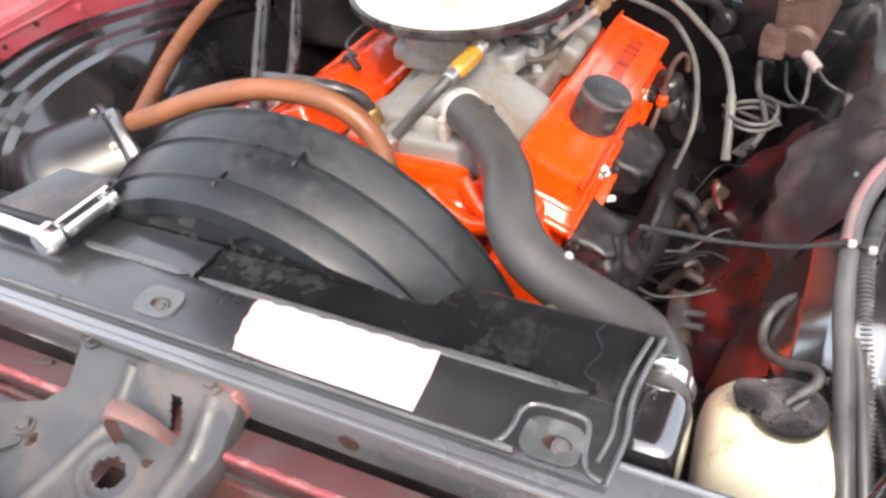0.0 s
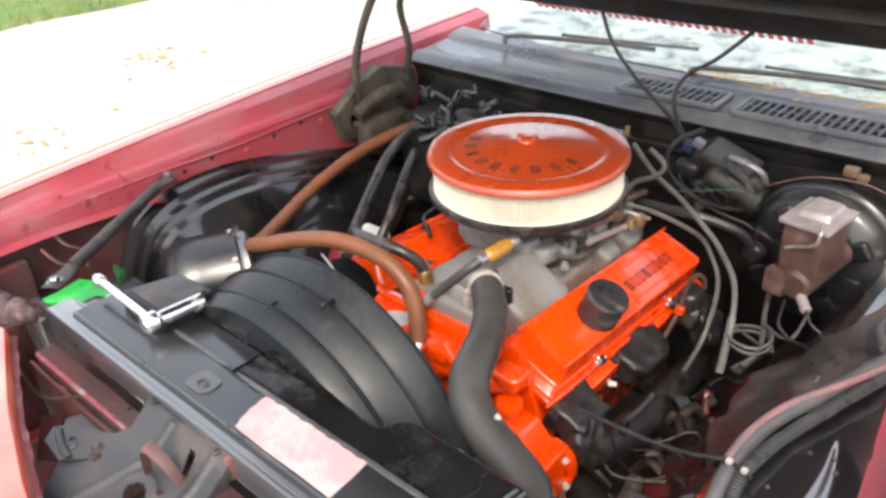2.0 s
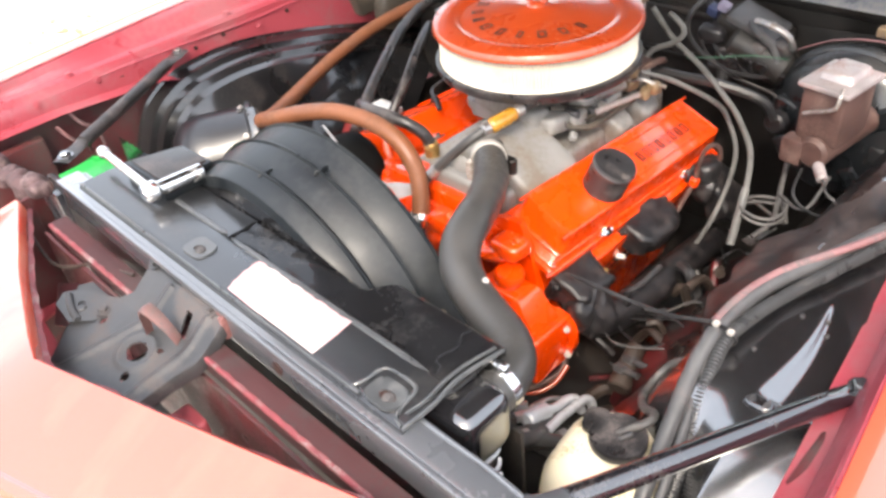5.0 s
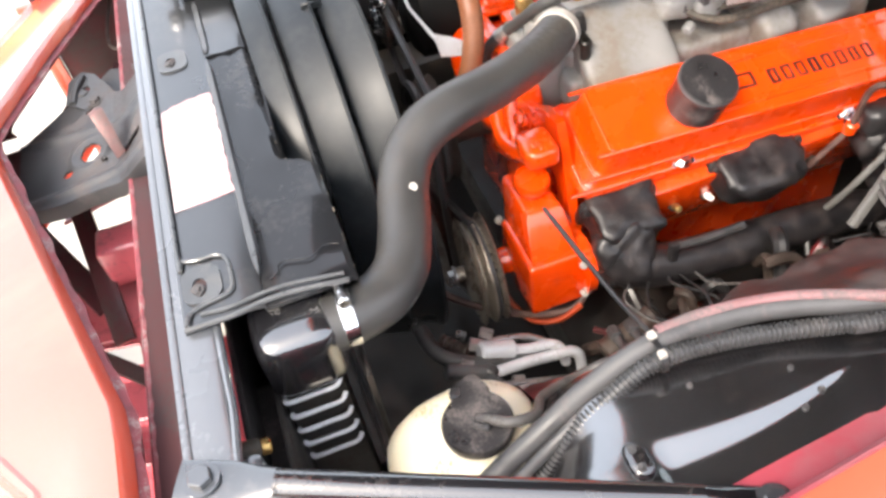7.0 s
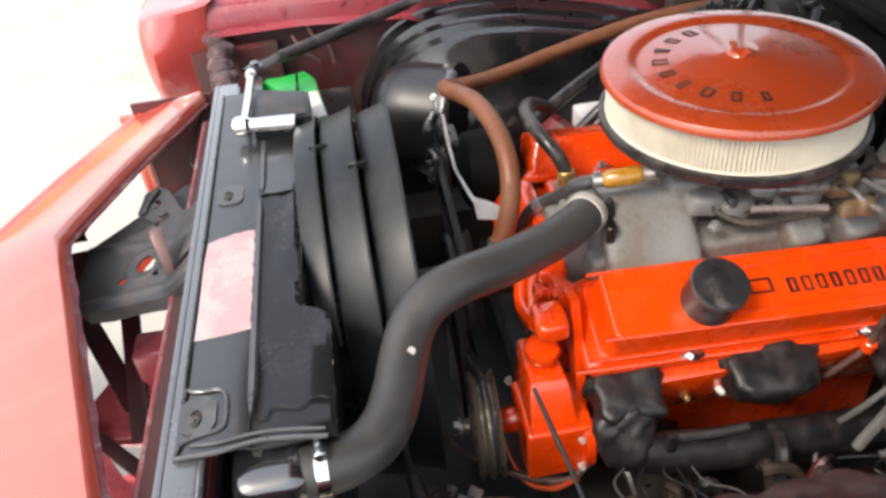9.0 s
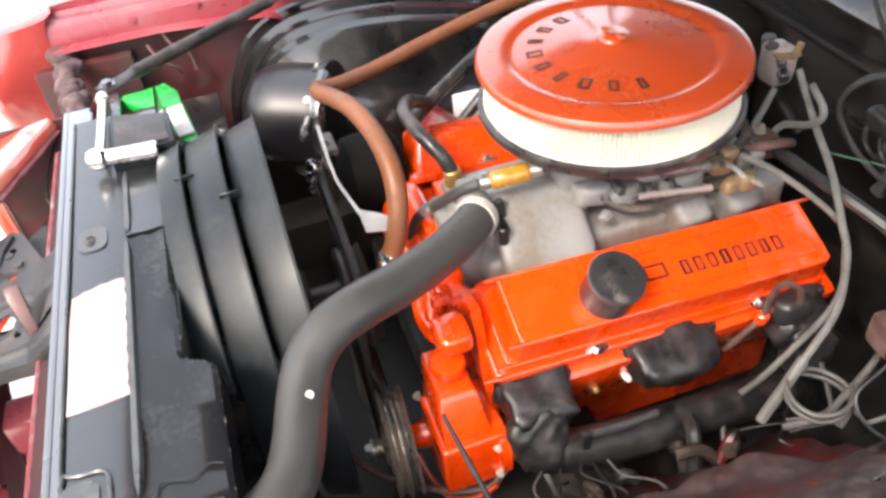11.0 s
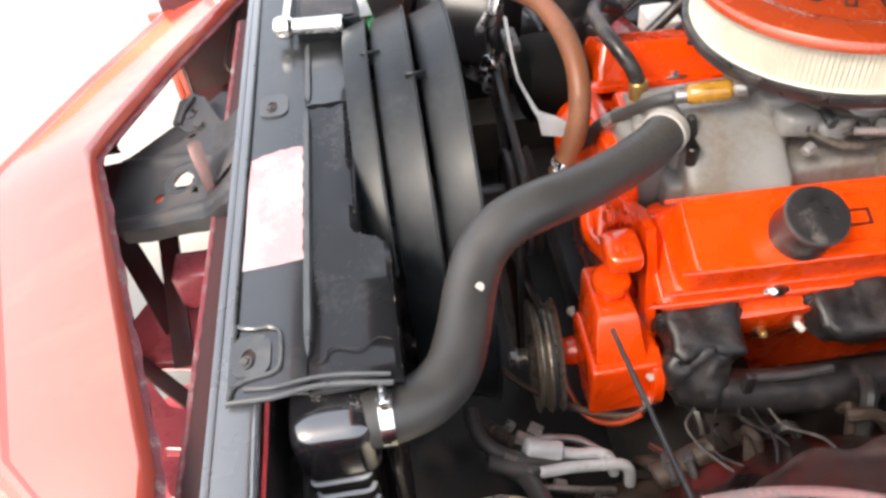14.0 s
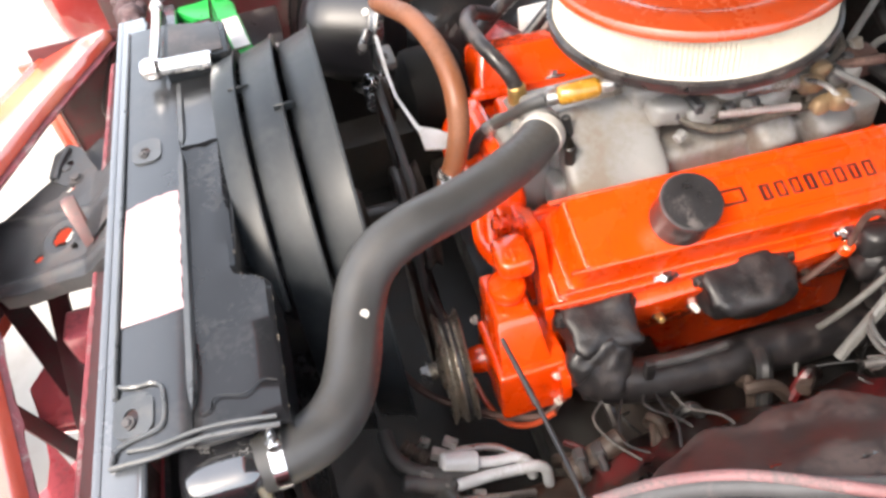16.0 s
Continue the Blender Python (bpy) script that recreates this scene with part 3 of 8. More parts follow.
header = nose()
bm = B()
rows = []
for i in range(61):
    x = -0.42 + 1.04 * i / 60
    y0, z0 = lerp_table(NOSE_REAR, x)
    rows.append([(x, y0 + 0.001, z0 - 0.017), (x, y0 + 0.010 + 0.0014 * math.sin(i * 2.1) + 0.001 * math.sin(i * 5.3), z0 - 0.021), (x, y0 + 0.009, z0 - 0.024), (x, y0 + 0.002, z0 - 0.030)])
sheet(bm, rows)
part("edge_flange", bm, CHIP, header, "chipped dark red seam flange")
# The underside is a darker red than the panel's top.
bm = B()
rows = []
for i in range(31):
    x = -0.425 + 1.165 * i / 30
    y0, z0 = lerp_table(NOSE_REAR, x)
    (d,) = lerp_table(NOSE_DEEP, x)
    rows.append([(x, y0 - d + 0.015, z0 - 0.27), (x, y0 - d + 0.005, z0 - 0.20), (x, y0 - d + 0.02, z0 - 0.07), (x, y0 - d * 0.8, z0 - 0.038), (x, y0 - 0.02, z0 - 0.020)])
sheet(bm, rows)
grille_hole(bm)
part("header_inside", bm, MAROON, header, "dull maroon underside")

# end of the intake: dark panel added against bright ground, with a nose-paint edge
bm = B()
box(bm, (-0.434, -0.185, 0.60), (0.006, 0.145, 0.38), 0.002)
end_panel = part("intake_end", bm, MAROON, car, "dull maroon panel added to close the end of the intake")
bm = B()
box(bm, (-0.431, -0.270, 0.62), (0.012, 0.024, 0.30), 0.003)
part("painted_edge", bm, PAINT, end_panel, "orange red painted edge")

# end of the passenger wing beside the nose
rows = []
for i in range(13):
    k = i / 12
    z = 0.856 - 0.26 * k
    g = 0.010 * (1 - (1 - min(1, k * 6)) ** 2) - 0.010
    b = 0.030 * math.sin(math.pi * min(1.0, k * 1.5)) - 0.05 * max(0.0, k - 0.62)
    side = [(-0.690, -0.135, 0.0), (-0.685, -0.152, 0.1), (-0.679, -0.190, 0.4), (-0.674, -0.225, 0.8), (-0.676, -0.247, 1.0), (-0.688, -0.265, 1.0), (-0.720, -0.279, 0.8), (-0.80, -0.283, 0.4), (-0.93, -0.268, 0.0)]
    rows.append([(x + b * u, y - g, z - 0.003 * n) for n, (x, y, u) in enumerate(side)])
top = [(x - 0.012, y + 0.012, z + 0.006) for x, y, z in rows[0]]
back = [(x - 0.06, min(-0.12, y + 0.10), z + 0.010) for x, y, z in rows[0]]
bm = B()
sheet(bm, [back, top] + rows)
part("wing_end", bm, WING_END, car, "rounded pinkish red end of the wing")
bm = B()
for k in range(16):
    x, y = -0.455 - 0.016 * k, -0.092 - 0.002 * k + 0.010 * math.sin(k * 2.4)
    m = Matrix.Translation((x, y, 0.784 + 0.008 * math.sin(k * 1.7))) @ pose(0, 0, 0, 20 * math.sin(k), 0, 31 * k)
    blob(bm, (0, 0, 0), (0.036 + 0.010 * math.sin(k * 3.1), 0.034, 0.028 + 0.006 * math.sin(k)), m, 0.7, 0.006, k * 1.3, 20, 14)
pieces("seam_filler", bm, FILLER, car, "crumpled grey brown seam filler")

# struts and lower panels in front of the radiator
for p, q, w in (((-0.088, -0.337, 0.665), (0.125, -0.222, 0.615), 0.030), ((-0.028, -0.228, 0.70), (0.185, -0.206, 0.61), 0.026), ((0.25, -0.18, 0.60), (0.10, -0.33, 0.60), 0.02)):
    bm = B()
    box(bm, (0, 0, (Vector(q) - Vector(p)).length / 2), (w, 0.008, (Vector(q) - Vector(p)).length), 0.002, along(p, q))
    part("strut", bm, MAROON, car, "dull maroon flat strut")
bm = B()
plate(bm, [(0.13, -0.10), (0.13, -0.25), (0.20, -0.34), (0.70, -0.30), (0.70, -0.10)], 0.01, Matrix.Translation((0, 0, 0.50)))
part("front_pan", bm, VALANCE_LIT, car, "rose red pan below the nose")
# Dark sheets added to hide bright ground in the gap behind the support.
bm = B()
box(bm, (0.515, -0.037, 0.700), (0.25, 0.030, 0.008), 0.002)
box(bm, (0.06, -0.052, 0.60), (1.16, 0.006, 0.34), 0.002)
pieces("gap_sheet", bm, BRACE, car, "dark grey brown sheet added behind the support")
bm = B()
box(bm, (-0.53, -0.02, 0.50), (0.14, 0.008, 0.34), 0.002)
part("gap_sheet", bm, DEEP, car, "black sheet added beside the support")
bm = B()
m = Matrix.Translation((0.115, -0.108, 0.777)) @ pose(0, 0, 0, 0, -1.2, 0)
box(bm, (0, 0, 0), (0.92, 0.030, 0.028), 0.003, m)
bar = part("cross_bar", bm, BEAM, car, "dusty rose brown cross bar ahead of the radiator")
bm = B()
rows = []
for i in range(121):
    x = -0.455 + 0.91 * i / 120
    w = 0.0004 * math.sin(i * 1.9) + 0.0005 * math.sin(i * 4.7 + 1)
    rows.append([m @ Vector((x, -0.0105 + w, 0.0146)), m @ Vector((x, -0.0135, 0.0152)), m @ Vector((x, -0.0155, 0.0140)), m @ Vector((x, -0.0158, 0.0095 + 1.4 * w))])
sheet(bm, rows)
part("worn_edge", bm, CHIP, bar, "chipped pale edge of the bar")
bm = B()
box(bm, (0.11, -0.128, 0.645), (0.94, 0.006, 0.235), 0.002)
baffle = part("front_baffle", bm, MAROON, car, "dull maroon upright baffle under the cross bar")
# Holes in the baffle are black discs, shade put in as colour.
bm = B()
for x, z in ((0.18, 0.70), (0.205, 0.645), (0.26, 0.69), (0.33, 0.66), (0.27, 0.60)):
    rod(bm, (x, -0.1325, z), (x, -0.1305, z), 0.006, seg=12)
pieces("baffle_hole", bm, INK, baffle, "small black disc for a hole's shade")
bm = B()
box(bm, (0.088, -0.175, 0.662), (0.050, 0.062, 0.062), 0.008, pose(0, 0, 0), seg=3)
part("hook_bracket", bm, VALANCE_LIT, car, "rose block bracket below the latch, its colour lifted for light")
bm = B()
rod(bm, (-0.352, -0.090, 0.738), (-0.338, -0.100, 0.772), 0.0075, 0.006, seg=12, bevel=0.002)
tagged(part("cable_end", bm, surface("olive_cable_sleeve", (0.07, 0.13, 0.045), 0.5)), "short olive green cable sleeve at the end of the cross bar", "cable sleeve")
for s in (-1, 1):
    bm = B()
    out = [(s * x, y) for x, y in ((0.10, -0.29), (0.18, -0.235), (0.24, -0.215), (0.60, -0.215), (0.62, -0.10), (0.16, -0.10), (0.14, -0.16))]
    hole = [(s * x, y) for x, y in ((0.26, -0.19), (0.30, -0.195), (0.40, -0.185), (0.41, -0.15), (0.32, -0.14), (0.27, -0.15))]
    if s > 0:
        out = [(0.037, -0.273), (0.051, -0.143), (0.182, -0.123), (0.252, -0.12), (0.366, -0.115), (0.35, -0.211), (0.299, -0.234), (0.279, -0.243), (0.242, -0.259), (0.206, -0.259), (0.16, -0.27), (0.084, -0.296)]
        plate(bm, out, 0.005, Matrix.Translation((0, 0, 0.592)), [[(0.164, -0.262), (0.177, -0.196), (0.239, -0.19), (0.229, -0.226), (0.194, -0.25)], [(0.285, -0.226), (0.294, -0.178), (0.306, -0.177), (0.298, -0.223)]])
    else:
        plate(bm, out, 0.006, Matrix.Translation((0, 0, 0.592)), [hole])
    # Driver's side takes the rose lightened for light; passenger's keeps bay red.
    valance = part("lower_valance", bm, VALANCE_LIT if s > 0 else BAY_RED, car, "rose red lower valance panel")
    if s > 0:
        bm = B()
        plate(bm, [(0.141, -0.273), (0.152, -0.211), (0.167, -0.208), (0.159, -0.268)], 0.012, Matrix.Translation((0, 0, 0.599)), bevel=0.003)
        plate(bm, [(-0.021, -0.227), (-0.021, -0.191), (0.05, -0.179), (0.049, -0.217)], 0.025, Matrix.Translation((0, 0, 0.600)), bevel=0.004)
        pieces("valance_tab", bm, VALANCE_LIT, valance, "raised red tab")
    bm = B()
    box(bm, (s * 0.22, -0.13, 0.62), (0.10, 0.012, 0.10), 0.004)
    part("valance_bracket", bm, BAY_RED, car, "rose red upright bracket")
    # Passenger bracket and apron darkened to maroon, painting the shaded void there.
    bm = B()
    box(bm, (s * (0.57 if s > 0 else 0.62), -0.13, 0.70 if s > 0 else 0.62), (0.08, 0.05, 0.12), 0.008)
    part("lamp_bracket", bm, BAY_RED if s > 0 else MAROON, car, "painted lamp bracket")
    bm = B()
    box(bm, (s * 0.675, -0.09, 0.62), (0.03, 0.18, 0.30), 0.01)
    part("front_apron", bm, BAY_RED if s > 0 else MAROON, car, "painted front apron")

# inner wings
def wing_top(x, y):
    """Height of the driver's wheelhouse panel: level, falling away in front, with a tapering pressed flute."""
    base = lerp_table([(0.42, 0.50), (0.48, 0.65), (0.52, 0.735), (0.545, 0.762), (0.565, 0.773), (0.59, 0.777), (0.62, 0.778), (0.66, 0.777), (0.73, 0.774)], x)[0]
    fall = max(0.0, 0.252 - y)
    base -= (2.6 if x > 0.63 else 9.0 - 6.4 * max(0.0, (x - 0.59) / 0.04)) * fall * fall + 0.05 * max(0.0, y - 0.6) ** 2
    # Flute's slope is aimed at sky and sun, making the bright band.
    k = min(1.0, max(0.0, (y - 0.238) / 0.180))
    wide = 0.023 * (1 - k) ** 0.9 + 0.0040
    u = (x - 0.6170 - 0.010 * math.sin(2.6 * k)) / wide
    ends = max(0.0, min(1.0, (y - 0.236) / 0.018, (0.430 - y) / 0.03))
    ends = ends * ends * (3 - 2 * ends)
    drop = 0.0
    if 0 < u < 1.15:
        drop = (u / 1.15) ** 2 * (3 - 2 * u / 1.15)
    elif 1.15 <= u < 4.0:
        v = (u - 1.15) / 2.85
        drop = 1 - v * v * (3 - 2 * v)
    return base - (0.30 * wide + 0.0010) * drop * ends


bm = B()
sheet(bm, [[(x, y, wing_top(x, y)) for x in [0.45 + 0.28 * i / 190 for i in range(191)]] for y in [0.03 + 0.97 * j / 260 for j in range(261)]])
part("inner_wing", bm, WHEELHOUSE, car, "glossy black wheelhouse panel with a pressed flute")
bm = B()
for x, y in ((0.590, 0.300), (0.607, 0.381), (0.632, 0.392), (0.640, 0.372), (0.66, 0.50)):
    bolt(bm, (x, y, wing_top(x, y)), (0, 0, 1), 0.0017, 0.0016)
pieces("wing_screw", bm, GREY_STEEL, car, "small bright screw")
bm = B()
blob(bm, (0.632, 0.232, wing_top(0.632, 0.228) - 0.002), (0.034, 0.022, 0.018), None, 0.8, 0.002, 2.0)
knob = part("wing_plug", bm, GLOSS_BLACK, car, "glossy black rounded plug on the wheelhouse")
bm = B()
for x in (0.624, 0.640):
    bolt(bm, (x, 0.230, wing_top(0.632, 0.228) + 0.005), (0.1, -0.3, 1), 0.0024, 0.003)
pieces("plug_bolt", bm, GREY_STEEL, knob)
# dusty shelf behind it, its edge uneven
SHELF = [(0.36, 0.505, 0.700), (0.42, 0.470, 0.690), (0.50, 0.464, 0.698), (0.56, 0.470, 0.708), (0.61, 0.505, 0.725), (0.66, 0.548, 0.738), (0.72, 0.575, 0.742), (0.82, 0.590, 0.742), (0.95, 0.600, 0.742)]
bm = B()
rows = []
for j in range(60):
    y = 0.365 + 0.58 * j / 59
    x0, z0 = lerp_table(SHELF, y)
    x0 += 0.004 * math.sin(y * 95) + 0.003 * math.sin(y * 41)
    # Rear widening is added to cover the sky reflection in the wheelhouse.
    x1 = lerp_table([(0.36, 0.550), (0.41, 0.566), (0.455, 0.584), (0.54, 0.614), (0.62, 0.640), (0.72, 0.690), (0.95, 0.700)], y)[0]
    row = [(x0 + 0.004, y, z0 - 0.05), (x0, y, z0 - 0.012)]
    for i in range(15):
        k = i / 14
        x = x0 + (x1 - x0) * k
        row.append((x, y, max(z0 + (0.786 - z0) * k ** 0.8, wing_top(x, y) + 0.002) + 0.002 * math.sin(x * 120 + y * 60)))
    rows.append(row)
sheet(bm, rows)
part("dusty_shelf", bm, DUSTY, car, "dusty brown black shelf with an uneven edge")
# sloping apron under the shelf, black with red overspray
bm = B()
rows = []
for j in range(30):
    y = 0.20 + 0.50 * j / 29
    x0 = 0.462 + 0.008 * math.sin(y * 23)
    w = 0.004 * math.sin(y * 70) + 0.003 * math.sin(y * 131)
    k = min(1.0, max(0.0, (y - 0.325) / 0.03))
    rows.append([(x0 + 0.05, y, 0.690), (x0 + 0.012, y, 0.655), (x0 - 0.004, y, 0.632 + w), (x0 - 0.006 - 0.024 * k, y, 0.603 - w), (x0 - 0.006 - 0.049 * k, y, 0.578 + w), (x0 - 0.006 - 0.079 * k, y, 0.543), (x0 - 0.006 - 0.094 * k, y, 0.48)])
sheet(bm, rows)
part("sloping_apron", bm, RED_GRIME, car, "black apron with patches of red overspray")


ARCH = [(0.150, 0.50), (0.160, 0.60), (0.185, 0.672), (0.223, 0.730), (0.287, 0.767), (0.36, 0.779), (0.433, 0.779), (0.51, 0.770), (0.582, 0.755), (0.66, 0.737), (0.746, 0.713), (0.90, 0.67), (1.05, 0.62)]


def inner_wing_passenger():
    line = [(p.y, p.z) for p in curve_points([(0, y, z) for y, z in ARCH], 14)]
    rows = []
    for y, z in line:
        row = []
        for x, k in ((-0.687, 1.035), (-0.684, 1.02), (-0.676, 1.012), (-0.668, 1.0), (-0.660, 0.998), (-0.654, 0.965), (-0.645, 0.955), (-0.638, 0.952), (-0.632, 0.915), (-0.622, 0.905), (-0.615, 0.90), (-0.606, 0.85), (-0.585, 0.78), (-0.56, 0.70), (-0.53, 0.60), (-0.50, 0.45), (-0.46, 0.2)):
            row.append((x, 0.47 + (y - 0.47) * k, 0.42 + (z - 0.42) * k))
        rows.append(row)
    bm = B()
    sheet(bm, rows)
    return bm


part("inner_wing", inner_wing_passenger(), WING_BLACK, car, "glossy black ribbed wheelhouse panel")
bm = B()
m = along((-0.474, 0.330, 0.646), (-0.524, 0.243, 0.646))
lathe(bm, [(0, -0.002), (0.090, -0.002), (0.102, 0.0), (0.104, 0.004), (0.104, 0.009), (0.098, 0.012), (0.0965, 0.020), (0.0965, 0.085), (0.095, 0.108), (0.090, 0.128), (0.080, 0.146), (0.062, 0.160), (0.035, 0.167), (0, 0.169)], m, 72)
bulge = part("wheelhouse_bulge", bm, HOUSING, car, "glossy black rounded housing beside the wheelhouse")
bm = B()
for a in (20, 48, 95):
    q = m @ Vector((0.0985 * math.cos(radians(a)), 0.0985 * math.sin(radians(a)), 0.018))
    bolt(bm, q, q - m @ Vector((0, 0, 0.018)), 0.004, 0.004)
pieces("rim_screw", bm, STEEL, bulge, "small bright rim screw")
bm = B()
side = (m.to_3x3() @ Vector((0, 0, 1))).cross(Vector((0, 0, 1))).normalized()
if side.x < 0:
    side = -side
rim_at = m @ Vector((0, 0, -0.004))
rows = []
for k in range(25):
    a = radians(-8 + 88 * k / 24)
    out = side * math.cos(a) + Vector((0, 0, 1)) * math.sin(a)
    back = m.to_3x3() @ Vector((0, 0, 1))
    rows.append([rim_at + out * r - back * d for r, d in ((0.107, -0.010), (0.110, -0.004), (0.110, 0.004), (0.104, 0.010), (0.092, 0.012))])
sheet(bm, rows)
strap = part("rim_strap", bm, SATIN_BLACK, bulge, "satin black strap round the housing's rim")
bm = B()
tube(bm, [(-0.392, 0.276, 0.705), (-0.378, 0.262, 0.690), (-0.360, 0.255, 0.688), (-0.342, 0.258, 0.705)], 0.007, 10)
part("strap_arm", bm, SATIN_BLACK, strap, "curved arm of the strap")
bm = B()
for x, y, z in ((-0.482, 0.312, 0.738), (-0.466, 0.318, 0.744), (-0.448, 0.312, 0.742)):
    bolt(bm, (x, y, z), (0.1, -0.2, 1), 0.005, 0.007)
pieces("rim_bolt", bm, GREY_STEEL, bulge, "dull bolt on top of the housing")

# firewall, cowl, windscreen
bm = B()
box(bm, (0, 1.09, 0.58), (1.38, 0.02, 0.56), 0.004)
box(bm, (0.0, 1.075, 0.70), (0.9, 0.02, 0.012), 0.004)
box(bm, (-0.1, 1.07, 0.80), (0.6, 0.03, 0.014), 0.005)
box(bm, (0, 1.0, 0.30), (1.3, 0.25, 0.02), 0.005)
pieces("firewall", bm, DEEP, car, "black firewall")
rows = []
for i in range(25):
    x = -0.70 + 1.40 * i / 24
    b = 0.05 * (x / 0.7) ** 2
    rows.append([(x, 1.054 + b * 0.2, 0.868), (x, 1.056 + b * 0.2, 0.872), (x, 1.072 + b * 0.3, 0.884), (x, 1.082 + b * 0.4, 0.888), (x, 1.090 + b * 0.5, 0.884), (x, 1.190 + b * 0.6, 0.890), (x, 1.198 + b * 0.7, 0.902), (x, 1.235 + b, 0.908)])
bm = B()
sheet(bm, rows)
cowl = part("cowl_panel", bm, COWL, car, "dusty blue grey cowl panel below the windscreen")
# The front face is black, darker than the cowl's top.
rows = []
for i in range(25):
    x = -0.70 + 1.40 * i / 24
    b = 0.05 * (x / 0.7) ** 2
    rows.append([(x, 1.085 + b * 0.2, 0.78), (x, 1.072 + b * 0.2, 0.845), (x, 1.056 + b * 0.2, 0.858), (x, 1.0535 + b * 0.2, 0.8675)])
bm = B()
sheet(bm, rows)
part("cowl_front", bm, DEEP, cowl, "black front face of the cowl")
for x0, x1 in ((-0.07, 0.12), (0.190, 0.460)):
    bm = B()
    n = int((x1 - x0) / 0.016)
    for i in range(n + 1):
        x = x0 + (x1 - x0) * i / n
        b = 0.05 * (x / 0.7) ** 2
        box(bm, (x, 1.131 + b * 0.5, 0.893), (0.007, 0.078, 0.012), 0.001, seg=1)
    for y in (1.097, 1.136, 1.175):
        box(bm, ((x0 + x1) / 2, y, 0.8925), (x1 - x0, 0.006, 0.010), 0.001, seg=1)
    vent = part("cowl_vent", bm, VENT, cowl, "dark slatted air inlet")
    bm = B()
    loop = [(x0 - 0.014, 1.086), (x1 + 0.014, 1.090), (x1 + 0.014, 1.182), (x0 - 0.014, 1.180), (x0 - 0.014, 1.086), (x1 + 0.014, 1.090)]
    for (ax, ay), (bx, by) in zip(loop[:4], loop[1:5]):
        rod(bm, (ax, ay, 0.893), (bx, by, 0.894), 0.007, seg=10, bevel=0.003)
    part("vent_rim", bm, COWL, vent, "raised grey rim")
    # Thin black sheet on the cowl skin paints the shade under the slats.
    bm = B()
    box(bm, ((x0 + x1) / 2, 1.135, 0.8885), (x1 - x0, 0.076, 0.003), 0, seg=1)
    part("vent_shade", bm, DEEP, vent, "black sheet for the shade below the slats")
rows = []
for i in range(21):
    x = -0.66 + 1.32 * i / 20
    b = 0.09 * (x / 0.66) ** 2
    rows.append([(x * (1 - 0.14 * k), 1.222 + b + 0.62 * k, 0.905 + 0.42 * k - 0.03 * k * k) for k in (0, 0.25, 0.5, 0.75, 1)])
bm = B()
sheet(bm, rows, 0.005, (0, 0.3, -1))
part("windscreen", bm, GLASS, car, "raked windscreen reflecting the bright sky")
# Sheet added behind the glass to carry the painted dapple.
bm = B()
sheet(bm, [[(-0.66, 1.268, 0.885), (0.66, 1.268, 0.885)], [(-0.68, 1.75, 0.90), (0.68, 1.75, 0.90)], [(-0.68, 1.80, 0.55), (0.68, 1.80, 0.55)]], 0.02)
part("dashboard", bm, DASH, car, "pale dashboard sheet behind the glass, light and dark dapple painted on")
rnd = random.Random(3)
bm = B()
for _ in range(55):
    x, y = rnd.uniform(0.0, 0.62), rnd.gauss(1.212, 0.018)
    a, h = rnd.gauss(0.25, 0.5), rnd.uniform(0.03, 0.09)
    z = 0.908 + rnd.uniform(0, 0.012)
    rod(bm, (x, y, z), (x + h * math.cos(a), y + h * math.sin(a) * 0.5, z + rnd.uniform(-0.003, 0.012)), 0.0009, seg=4)
tagged(part("pine_straw", bm, STRAW, smooth=0), "dry brown pine needles lying on the cowl", "pine needles", kind="stuff")
for x0, x1 in ((-0.50, 0.0), (0.02, 0.52)):
    arm = thing("wiper", (x0, 1.24, 0.91), "black wiper arm resting on the cowl edge", "wiper", "wipers below the windscreen")
    bm = B()
    tube(bm, [(x0, 1.218, 0.905), (x0 + 0.02, 1.235, 0.922), ((x0 + x1) / 2, 1.268, 0.930), (x1 - 0.1, 1.278, 0.930)], 0.006, 8)
    part("wiper_arm", bm, GREY_STEEL, arm)
    bm = B()
    tube(bm, [(x0 + 0.14, 1.278, 0.932), ((x0 + x1) / 2 + 0.08, 1.285, 0.936), (x1, 1.293, 0.942)], 0.004, 8)
    part("wiper_blade", bm, RUBBER, arm)

# hood, raised on its hinges
HOOD_ANGLE = 37.0
hood_m = Matrix.Translation((0, 1.12, 1.055)) @ pose(0, 0, 0, HOOD_ANGLE, 0, 180)
bm = B()
rows = []
for j in range(13):
    q = 1.32 * j / 12
    half = 0.68 - 0.05 * (q / 1.32) ** 2
    rows.append([(half * u, q + (0.10 if j == 12 else 0) * (1 - abs(u)), 0.03 * (1 - u * u) * (1 if 0 < j else 0.6)) for u in (-1, -0.75, -0.5, -0.25, 0, 0.25, 0.5, 0.75, 1)])
sheet(bm, rows, 0.012)
bm.transform(hood_m)
hood = part("hood", bm, PAINT, car, "orange red hood raised on its hinges")
bm = B()
for q0, q1, h0, h1 in ((0.06, 0.16, 0.6, 0.6), (1.12, 1.24, 0.55, 0.55)):
    box(bm, (0, (q0 + q1) / 2, -0.02), (2 * h0, q1 - q0, 0.03), 0.01, hood_m)
for s in (-1, 1):
    box(bm, (s * 0.58, 0.65, -0.02), (0.10, 1.1, 0.03), 0.01, hood_m)
    box(bm, (s * 0.26, 0.6, -0.02), (0.06, 0.9, 0.025), 0.01, hood_m @ pose(0, 0, 0, 0, 0, s * 14))
